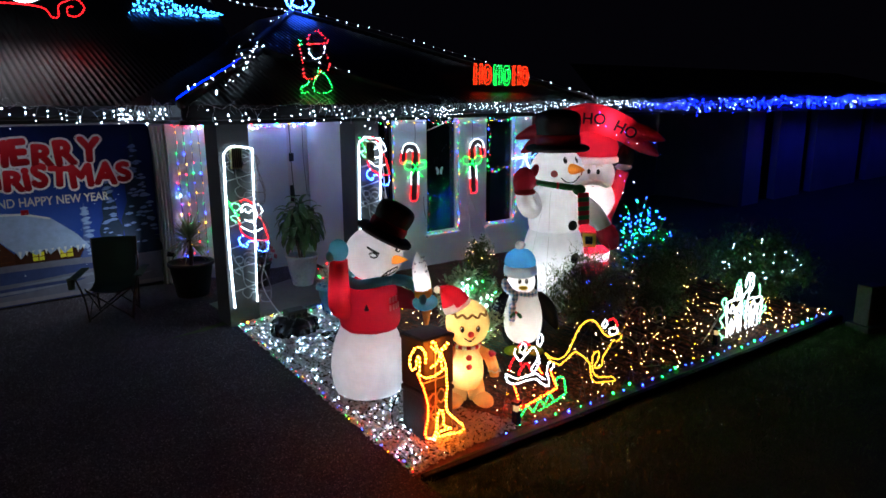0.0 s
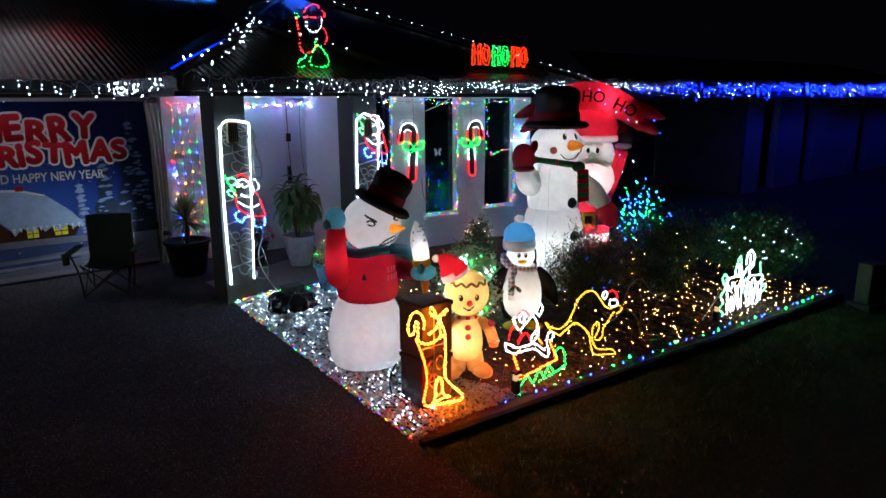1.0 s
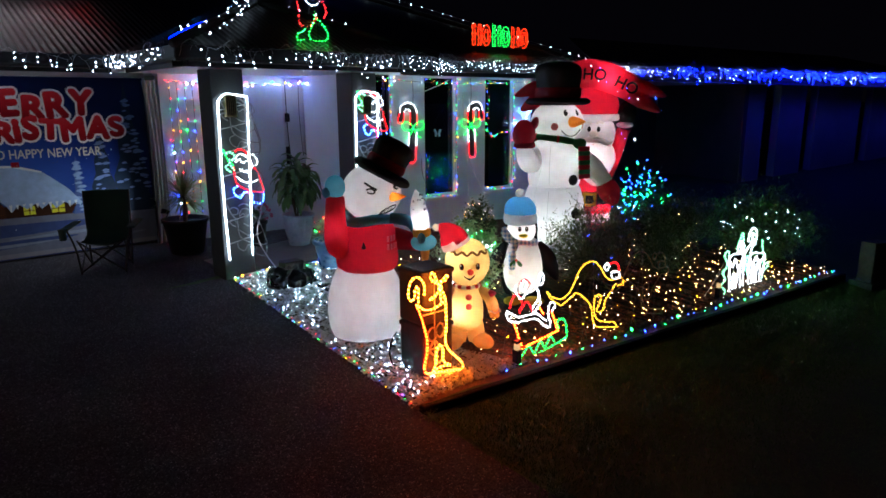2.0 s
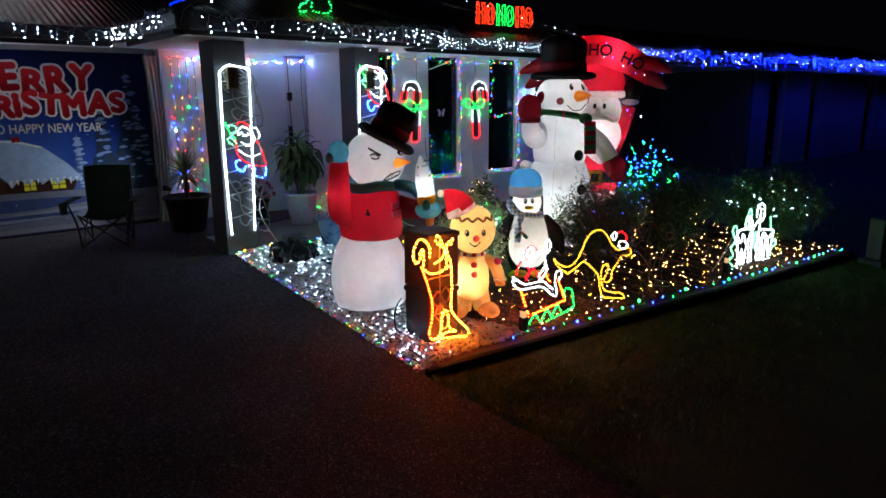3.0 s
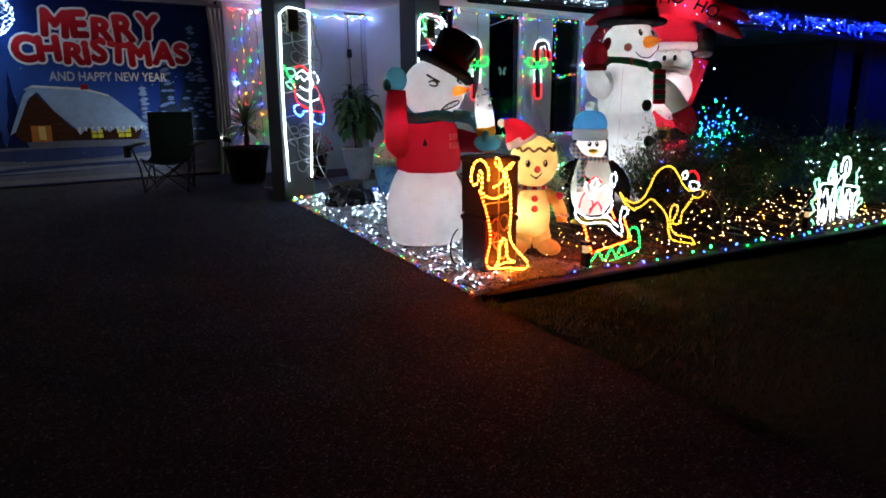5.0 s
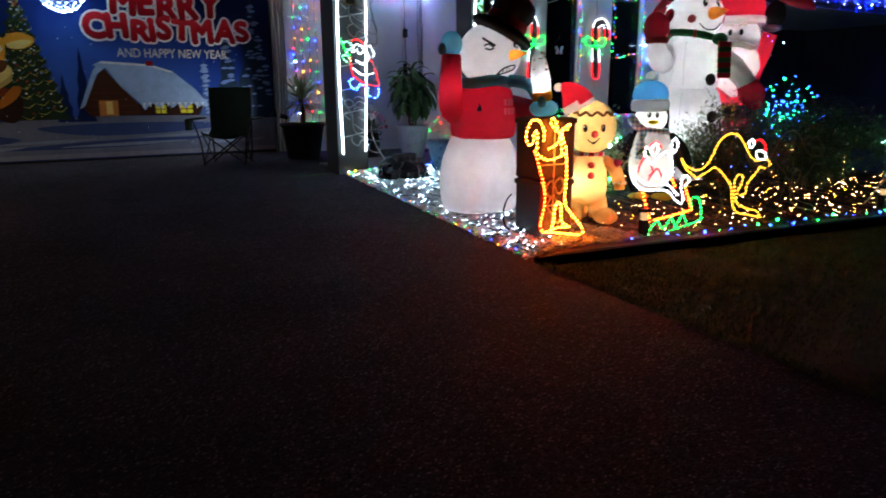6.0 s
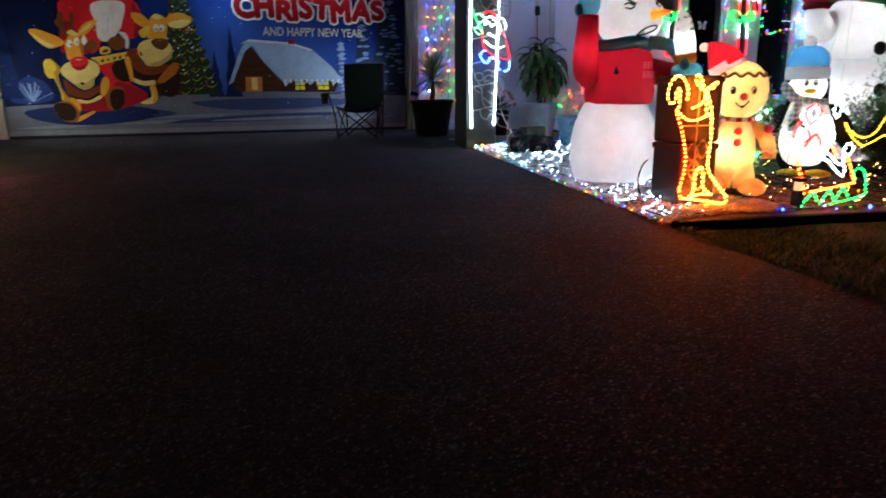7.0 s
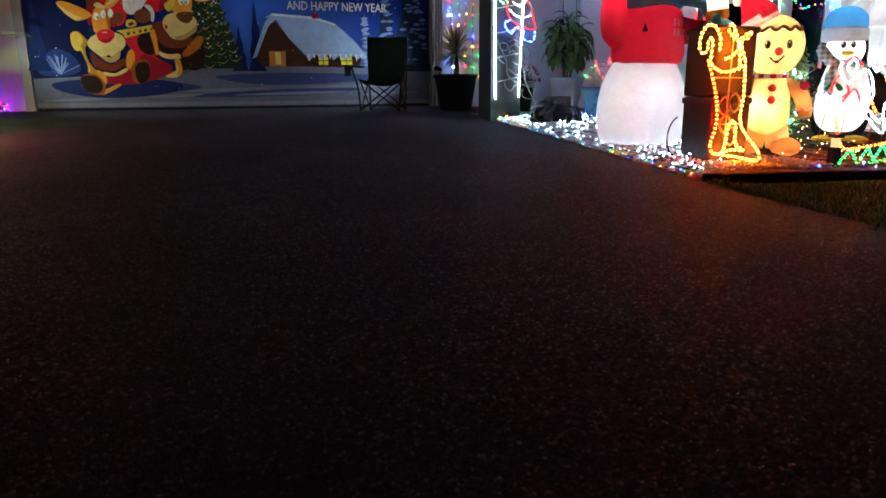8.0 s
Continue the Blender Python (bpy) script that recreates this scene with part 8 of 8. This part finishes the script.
printed("coat_shade", [(-0.56, 1.51), (-0.46, 1.3), (-0.5, 1.15), (-0.58, 1.11), (-0.55, 1.26)], DRED)
printed("rider_beard", [(-0.98, 1.47), (-0.65, 1.49), (-0.69, 1.25), (-0.72, 1.19), (-0.77, 1.12), (-0.85, 1.06), (-0.92, 1.06), (-0.96, 1.12), (-0.96, 1.24)], ("beard_white", (0.6, 0.6, 0.58)))
printed("beard_curl", [(-0.87, 1.37), (-0.9, 1.22), (-0.89, 1.1), (-0.89, 1.21)], ("beard_shade", (0.4, 0.42, 0.46)))
printed("beard_curl", [(-0.79, 1.4), (-0.85, 1.25), (-0.83, 1.12), (-0.83, 1.24)], ("beard_shade", (0.4, 0.42, 0.46)))
printed("beard_curl", [(-0.73, 1.42), (-0.79, 1.28), (-0.77, 1.15), (-0.78, 1.27)], ("beard_shade", (0.4, 0.42, 0.46)))
printed("sack", [(-0.99, 0.79), (-0.83, 0.83), (-0.71, 0.7), (-0.66, 0.58), (-0.49, 0.47), (-0.55, 0.38), (-0.73, 0.31), (-0.9, 0.27), (-1.09, 0.28), (-1.23, 0.33), (-1.03, 0.42), (-0.91, 0.54), (-0.94, 0.69)], RED, label="printed red sack")
printed("sack_shade", [(-0.82, 0.6), (-0.66, 0.56), (-0.49, 0.47), (-0.55, 0.38), (-0.73, 0.31), (-0.9, 0.27), (-1.09, 0.28), (-1.23, 0.33), (-1.02, 0.36), (-0.85, 0.41)], DRED)
printed("animal_hoof", [(-0.85, 0.79), (-0.76, 0.82), (-0.66, 0.76), (-0.65, 0.65), (-0.72, 0.6), (-0.82, 0.65)], HOOF)
printed("harness", [(-1.06, 0.87), (-0.63, 0.95), (-0.63, 0.89), (-0.97, 0.79), (-1.0, 0.84)], ("harness_yellow", (0.5, 0.34, 0.04)), curved=False)
printed("harness_mark", [(-0.95, 0.85), (-0.92, 0.86), (-0.92, 0.83), (-0.95, 0.82)], BRN, curved=False)
printed("harness_mark", [(-0.89, 0.86), (-0.86, 0.87), (-0.86, 0.84), (-0.88, 0.84)], BRN, curved=False)
printed("harness_mark", [(-0.82, 0.88), (-0.79, 0.89), (-0.79, 0.86), (-0.82, 0.85)], BRN, curved=False)
printed("harness_mark", [(-0.76, 0.89), (-0.73, 0.9), (-0.73, 0.87), (-0.76, 0.86)], BRN, curved=False)
printed("harness_mark", [(-0.7, 0.91), (-0.67, 0.91), (-0.67, 0.88), (-0.69, 0.88)], BRN, curved=False)
printed("buckle", [(-0.95, 0.97), (-0.91, 1.0), (-0.85, 0.99), (-0.84, 0.93), (-0.94, 0.91)], ("gold", (0.5, 0.33, 0.04)))
printed("buckle_hole", [(-0.92, 0.96), (-0.87, 0.97), (-0.87, 0.94), (-0.92, 0.93)], BRN)
printed("rider_glove", [(-0.85, 1.07), (-0.77, 1.12), (-0.67, 1.09), (-0.68, 1.0), (-0.77, 0.96), (-0.84, 1.0)], ("glove_brown", (0.12, 0.04, 0.015)))
printed("rider_glove", [(-1.09, 1.05), (-0.99, 1.08), (-0.97, 0.99), (-1.04, 0.94), (-1.09, 0.97)], ("glove_brown", (0.12, 0.04, 0.015)))
printed("cuff", [(-0.74, 1.16), (-0.67, 1.16), (-0.63, 1.08), (-0.65, 0.98), (-0.68, 1.0), (-0.67, 1.08)], ("beard_shade", (0.4, 0.42, 0.46)))
printed("antler", [(-1.34, 1.35), (-1.34, 1.23), (-1.3, 1.11), (-1.26, 1.12), (-1.29, 1.19), (-1.28, 1.36)], ("antler_brown", (0.1, 0.035, 0.012)))
printed("antler", [(-1.38, 1.25), (-1.32, 1.17), (-1.31, 1.2), (-1.35, 1.29)], ("antler_brown", (0.1, 0.035, 0.012)))
printed("antler", [(-1.21, 1.36), (-1.24, 1.23), (-1.26, 1.13), (-1.23, 1.14), (-1.19, 1.24), (-1.17, 1.34)], ("antler_brown", (0.1, 0.035, 0.012)))
printed("animal_ear", [(-1.16, 1.13), (-1.11, 1.22), (-1.04, 1.27), (-0.94, 1.29), (-1.01, 1.19), (-1.09, 1.12)], TAN)
printed("animal_ear", [(-1.13, 1.15), (-1.08, 1.21), (-1.0, 1.26), (-1.04, 1.19)], CREAM)
printed("animal_ear", [(-1.65, 1.16), (-1.58, 1.18), (-1.46, 1.14), (-1.35, 1.09), (-1.3, 1.03), (-1.37, 0.99), (-1.46, 0.97), (-1.54, 1.02), (-1.6, 1.08)], TAN)
printed("animal_ear", [(-1.64, 1.15), (-1.57, 1.1), (-1.49, 1.04), (-1.4, 1.01), (-1.46, 0.98), (-1.54, 1.02), (-1.6, 1.09)], CREAM)
printed("animal_neck", [(-1.36, 0.63), (-1.26, 0.54), (-1.15, 0.49), (-1.02, 0.56), (-0.98, 0.52), (-1.03, 0.43), (-1.14, 0.39), (-1.26, 0.4), (-1.34, 0.47)], ("mane_brown", (0.11, 0.025, 0.01)))
printed("animal_neck", [(-1.34, 0.47), (-1.25, 0.43), (-1.12, 0.42), (-1.01, 0.49), (-1.03, 0.42), (-1.14, 0.39), (-1.26, 0.4)], HOOF)
printed("animal_body", [(-1.32, 0.39), (-1.14, 0.36), (-0.99, 0.43), (-0.94, 0.38), (-0.99, 0.27), (-1.15, 0.27), (-1.26, 0.3)], DRED)
printed("animal_collar", [(-1.25, 0.41), (-1.13, 0.39), (-1.01, 0.45), (-0.99, 0.42), (-1.12, 0.36), (-1.24, 0.37)], CREAM)
printed("animal_arm", [(-1.54, 0.83), (-1.47, 0.86), (-1.41, 0.8), (-1.37, 0.74), (-1.41, 0.67), (-1.39, 0.53), (-1.33, 0.43), (-1.28, 0.38), (-1.33, 0.36), (-1.41, 0.4), (-1.4, 0.51), (-1.43, 0.64), (-1.5, 0.64), (-1.54, 0.7)], ("gold_shade", (0.3, 0.16, 0.015)))
printed("animal_arm", [(-1.54, 0.82), (-1.47, 0.85), (-1.43, 0.8), (-1.42, 0.74), (-1.46, 0.68), (-1.41, 0.53), (-1.38, 0.43), (-1.41, 0.41), (-1.4, 0.51), (-1.44, 0.64), (-1.5, 0.64), (-1.54, 0.7)], ("gold", (0.5, 0.33, 0.04)))
printed("animal_leg", [(-1.32, 0.43), (-1.24, 0.39), (-1.22, 0.3), (-1.26, 0.21), (-1.11, 0.27), (-1.07, 0.26), (-1.16, 0.2), (-1.27, 0.15), (-1.32, 0.17), (-1.29, 0.3)], TAN)
printed("animal_hoof", [(-1.5, 0.34), (-1.39, 0.39), (-1.3, 0.36), (-1.24, 0.26), (-1.27, 0.16), (-1.37, 0.15), (-1.47, 0.21)], ("hoof_rim", (0.17, 0.06, 0.015)))
printed("animal_hoof", [(-1.5, 0.34), (-1.42, 0.37), (-1.32, 0.35), (-1.27, 0.26), (-1.31, 0.17), (-1.41, 0.17), (-1.48, 0.23)], HOOF)
printed("animal_arm", [(-0.96, 0.64), (-0.91, 0.66), (-0.89, 0.58), (-0.93, 0.47), (-0.99, 0.44), (-0.99, 0.55)], TAN)
printed("animal_hoof", [(-0.94, 0.47), (-0.86, 0.54), (-0.76, 0.54), (-0.74, 0.45), (-0.78, 0.31), (-0.86, 0.27), (-0.94, 0.31)], ("hoof_rim", (0.17, 0.06, 0.015)))
printed("animal_hoof", [(-0.9, 0.47), (-0.83, 0.52), (-0.75, 0.5), (-0.76, 0.34), (-0.85, 0.27), (-0.9, 0.33)], HOOF)
printed("animal_head", [(-1.25, 1.12), (-1.19, 1.15), (-1.13, 1.11), (-1.12, 1.0), (-1.12, 0.88), (-1.06, 0.83), (-1.27, 0.83), (-1.3, 0.92), (-1.3, 1.03)], TAN)
printed("animal_head", [(-1.16, 1.09), (-1.12, 1.11), (-1.11, 1.0), (-1.12, 0.88), (-1.07, 0.84), (-1.13, 0.85), (-1.15, 0.96)], ("tan_shade", (0.26, 0.085, 0.01)))
printed("animal_tuft", [(-1.27, 1.14), (-1.22, 1.18), (-1.15, 1.13), (-1.19, 1.11)], CREAM)
printed("animal_muzzle", [(-1.36, 0.77), (-1.27, 0.83), (-1.07, 0.85), (-0.99, 0.8), (-0.98, 0.71), (-1.04, 0.64), (-1.06, 0.56), (-1.16, 0.51), (-1.25, 0.57), (-1.34, 0.65), (-1.38, 0.71)], CREAM)
printed("animal_muzzle", [(-1.26, 0.58), (-1.16, 0.58), (-1.06, 0.64), (-0.99, 0.68), (-1.04, 0.64), (-1.06, 0.56), (-1.16, 0.51)], ("cream_shade", (0.3, 0.22, 0.07)))
printed("animal_mouth", [(-1.2, 0.59), (-1.17, 0.6), (-1.15, 0.58), (-1.18, 0.57)], HOOF)
printed("animal_nose", [(-1.27, 0.84), (-1.21, 0.88), (-1.11, 0.88), (-1.08, 0.83), (-1.13, 0.75), (-1.2, 0.73), (-1.26, 0.77)], RED)
printed("animal_nose", [(-1.26, 0.77), (-1.2, 0.73), (-1.13, 0.75), (-1.08, 0.82), (-1.15, 0.78), (-1.22, 0.77)], DRED)
printed("nose_shine", [(-1.22, 0.85), (-1.18, 0.86), (-1.15, 0.85), (-1.18, 0.84)], ("shine", (0.5, 0.2, 0.18)))
printed("animal_eye", [(-1.29, 1.02), (-1.25, 1.07), (-1.22, 1.03), (-1.26, 0.98)], ("eye_white", (0.6, 0.6, 0.55)))
printed("animal_eye", [(-1.21, 1.05), (-1.17, 1.1), (-1.15, 1.05), (-1.18, 1.0)], ("eye_white", (0.6, 0.6, 0.55)))
printed("animal_eye", [(-1.25, 1.02), (-1.24, 1.03), (-1.23, 1.02), (-1.24, 1.0)], ("pupil", (0.01, 0.01, 0.01)))
printed("animal_eye", [(-1.18, 1.04), (-1.17, 1.05), (-1.16, 1.04), (-1.18, 1.03)], ("pupil", (0.01, 0.01, 0.01)))
printed("animal_eye", [(-1.13, 1.06), (-1.1, 1.12), (-1.07, 1.06), (-1.11, 1.01)], ("eye_white", (0.6, 0.6, 0.55)))
printed("animal_leg", [(-0.58, 0.36), (-0.45, 0.43), (-0.46, 0.54), (-0.41, 0.57), (-0.38, 0.43), (-0.42, 0.36), (-0.51, 0.34)], CREAM)
printed("animal_leg", [(-0.46, 0.54), (-0.41, 0.57), (-0.38, 0.43), (-0.42, 0.36), (-0.45, 0.38), (-0.42, 0.45)], TAN)
printed("animal_hoof", [(-0.39, 0.56), (-0.27, 0.63), (-0.13, 0.72), (-0.12, 0.54), (-0.2, 0.43), (-0.33, 0.45)], HOOF)
printed("animal_neck", [(-0.67, 0.95), (-0.55, 0.98), (-0.53, 0.85), (-0.43, 0.77), (-0.27, 0.81), (-0.23, 0.76), (-0.33, 0.64), (-0.53, 0.62), (-0.63, 0.69), (-0.65, 0.82)], ("mane_brown", (0.11, 0.025, 0.01)))
printed("animal_neck", [(-0.63, 0.69), (-0.64, 0.77), (-0.52, 0.69), (-0.35, 0.69), (-0.23, 0.76), (-0.33, 0.64), (-0.53, 0.62)], HOOF)
printed("animal_collar", [(-0.63, 0.65), (-0.53, 0.61), (-0.4, 0.62), (-0.4, 0.57), (-0.53, 0.56), (-0.62, 0.6)], CREAM)
printed("animal_arm", [(-0.3, 0.7), (-0.18, 0.82), (-0.11, 0.81), (-0.14, 0.72), (-0.24, 0.63), (-0.34, 0.58), (-0.37, 0.62)], ("tan_shade", (0.26, 0.085, 0.01)))
printed("animal_arm", [(-0.7, 0.86), (-0.65, 0.89), (-0.63, 0.74), (-0.63, 0.63), (-0.66, 0.6), (-0.68, 0.74)], TAN)
printed("animal_ear", [(-0.21, 1.33), (-0.07, 1.4), (0.08, 1.34), (0.03, 1.25), (-0.08, 1.22), (-0.17, 1.23)], TAN)
printed("animal_ear", [(-0.19, 1.27), (-0.05, 1.32), (0.06, 1.31), (-0.04, 1.23), (-0.15, 1.23)], CREAM)
printed("animal_ear", [(-0.39, 1.28), (-0.47, 1.37), (-0.58, 1.38), (-0.55, 1.28), (-0.45, 1.22)], TAN)
printed("animal_head", [(-0.38, 1.33), (-0.31, 1.37), (-0.21, 1.33), (-0.21, 1.16), (-0.25, 1.09), (-0.4, 1.09), (-0.43, 1.13)], TAN)
printed("animal_tuft", [(-0.36, 1.34), (-0.31, 1.38), (-0.24, 1.34), (-0.3, 1.31)], CREAM)
printed("strap", [(-0.52, 1.17), (-0.42, 1.24), (-0.39, 1.22), (-0.43, 1.13), (-0.48, 1.1)], ("gold", (0.5, 0.33, 0.04)))
printed("animal_muzzle", [(-0.53, 1.03), (-0.4, 1.09), (-0.21, 1.06), (-0.17, 0.96), (-0.24, 0.87), (-0.36, 0.79), (-0.46, 0.79), (-0.5, 0.84), (-0.55, 0.93)], CREAM)
printed("animal_muzzle", [(-0.44, 0.81), (-0.33, 0.84), (-0.21, 0.92), (-0.17, 0.97), (-0.19, 0.88), (-0.32, 0.79), (-0.39, 0.78)], ("cream_shade", (0.3, 0.22, 0.07)))
printed("animal_mouth", [(-0.53, 0.95), (-0.5, 0.93), (-0.51, 0.9), (-0.53, 0.91)], DRED)
printed("animal_nose", [(-0.4, 1.06), (-0.33, 1.1), (-0.22, 1.09), (-0.21, 1.03), (-0.27, 0.97), (-0.35, 0.99)], BRN)
printed("nose_shine", [(-0.33, 1.07), (-0.3, 1.08), (-0.27, 1.08), (-0.3, 1.07)], ("shine_brown", (0.22, 0.1, 0.06)))
printed("animal_eye", [(-0.36, 1.22), (-0.32, 1.27), (-0.29, 1.22), (-0.33, 1.17)], ("eye_white", (0.6, 0.6, 0.55)))
printed("animal_eye", [(-0.29, 1.22), (-0.26, 1.27), (-0.23, 1.22), (-0.27, 1.17)], ("eye_white", (0.6, 0.6, 0.55)))
printed("animal_eye", [(-0.33, 1.2), (-0.32, 1.22), (-0.31, 1.2), (-0.32, 1.19)], ("pupil", (0.01, 0.01, 0.01)))
printed("animal_eye", [(-0.28, 1.21), (-0.27, 1.22), (-0.26, 1.21), (-0.27, 1.19)], ("pupil", (0.01, 0.01, 0.01)))
# snow sparkle in the printed sky
rnd = random.Random(406)
for _ in range(70):
    x, z, d = rnd.uniform(-1.95, 2.3), rnd.uniform(0.1, 1.5), rnd.uniform(0.003, 0.008)
    printed("sparkle", [(x - d, z), (x, z + d), (x + d, z), (x, z - d)], ("sparkle", (0.3, 0.38, 0.5)), curved=False)
# lettering


def letter_red():
    """Red print that deepens towards the foot of each letter."""
    m, n, l, out = tree_of("print_letter_red")
    p = n.new("ShaderNodeBsdfPrincipled")
    p.inputs["Roughness"].default_value, p.inputs["Specular IOR Level"].default_value = 0.5, 0.1
    sep = n.new("ShaderNodeSeparateXYZ")
    vec = coords(n, l)
    l.new(vec, sep.inputs[0])
    wob = n.new("ShaderNodeMath")
    wob.operation = "MULTIPLY_ADD"
    wob.inputs[1].default_value = 0.12
    l.new(noise_of(n, l, vec, 9.0), wob.inputs[0]), l.new(sep.outputs[2], wob.inputs[2])
    l.new(ramp(n, l, wob.outputs[0], [(0.04, (0.2, 0.006, 0.012)), (0.2, (0.42, 0.01, 0.018)), (0.34, (0.62, 0.03, 0.045))]), p.inputs["Base Color"])
    l.new(p.outputs[0], out.inputs[0])
    return m


m_letter = letter_red()
m_outline = surface("print_letter_white", (0.66, 0.66, 0.68), (0.8, 0.8, 0.82), 0.5, 20, 4, 0.0)
m_rowtext = surface("print_caption", (0.5, 0.48, 0.42), (0.6, 0.58, 0.52), 0.5, 20, 4, 0.0)
BASE = LAYER[0] + 0.002


def embolden(me, r, n):
    """Thickens a flat letter by copies of it set round a small circle."""
    vs, fs = [v.co.copy() for v in me.vertices], [tuple(p.vertices) for p in me.polygons]
    av, af = [], []
    for i in range(n + 1):
        a = 2 * math.pi * i / n
        off = Vector((r * math.cos(a), -0.00004 * i, r * math.sin(a))) if i < n else Vector((0, -0.00004 * n, 0))
        b = len(av)
        av += [v + off for v in vs]
        af += [tuple(b + q for q in f) for f in fs]
    mats = [m for m in me.materials]
    me.clear_geometry()
    me.from_pydata([tuple(v) for v in av], [], af)
    if not me.materials:
        for m in mats:
            me.materials.append(m)


def printed_word(text, cx, z, size, width):
    """Big playful letters, each one a red shape on its white outline."""
    probe = [words("probe", c, size, (0, 0, 0), m_letter, None) for c in text]
    wide = [max(v.co.x for v in o.data.vertices) - min(v.co.x for v in o.data.vertices) for o in probe]
    for o in probe:
        bpy.data.objects.remove(o)
    gap = (width - sum(wide)) / (len(text) - 1)
    k = 1.0
    if gap < 0.012:
        gap = 0.012
        k = (width - gap * (len(text) - 1)) / sum(wide)
    x = cx - width / 2
    for i, (c, w) in enumerate(zip(text, wide)):
        mid, tall = x + w * k / 2, 1 + 0.1 * math.sin(2.1 * i + 0.6)
        turn_by = Matrix.Rotation(radians((4, -3, 3, -4, 2)[i % 5]), 4, "Y") @ Matrix.Diagonal((1, 1, tall, 1))
        dip = 0.02 * math.sin(1.7 * i + 0.5)
        outline = words("letter_outline", c, size, (mid, -BASE - 0.0004 * (i % 2), z + dip), m_outline, bn2, 0.0001, rot=turn_by, label="white outline of a red letter", width=w * k)
        embolden(outline.data, 0.045, 12)
        red = words("letter", c, size, (mid, -BASE - 0.0025 - 0.0004 * (i % 2), z + dip), m_letter, bn2, 0.0001, rot=turn_by, label="red letter " + c, width=w * k)
        embolden(red.data, 0.022, 8)
        x += w * k + gap


printed_word("MERRY", 1.5, 1.64, 0.38, 1.22)
printed_word("CHRiSTMAS", 1.51, 1.37, 0.35, 1.86)
words("caption", "AND HAPPY NEW YEAR", 0.145, (1.53, -BASE, 1.16), m_rowtext, bn2, 0.0002, 0.002, label="cream letters AND HAPPY NEW YEAR", width=1.27)
part("bottom_rail", box(bmesh.new(), (-1.99, -0.02, -0.03), (2.74, 0.02, -0.011), bevel=0.004), m_black, bn2)

# weeds along the edge between driveway and lawn
rnd, vs, fs = random.Random(77), [], []
for _ in range(46):
    y = rnd.uniform(0.2, 3.35)
    cx = 2.7 + rnd.gauss(0, 0.025)
    for _k in range(rnd.randint(8, 22)):
        a, h = rnd.uniform(0, 6.3), rnd.uniform(0.025, 0.085)
        p = Vector((cx + rnd.gauss(0, 0.035), y + rnd.gauss(0, 0.05), gz(cx, y) - 0.005))
        strap_leaf(vs, fs, p, (math.cos(a) * 0.6, math.sin(a) * 0.6, 1.0), h, 0.006, 1.2, rnd)
weeds = leaf_mesh("weeds", vs, fs, surface("weed_green", (0.03, 0.08, 0.015), (0.09, 0.18, 0.04), 0.6, 20, 3, 0.0), None)
tagged(weeds, "ragged green weeds along the driveway edge of the lawn", "weeds", "", "stuff")
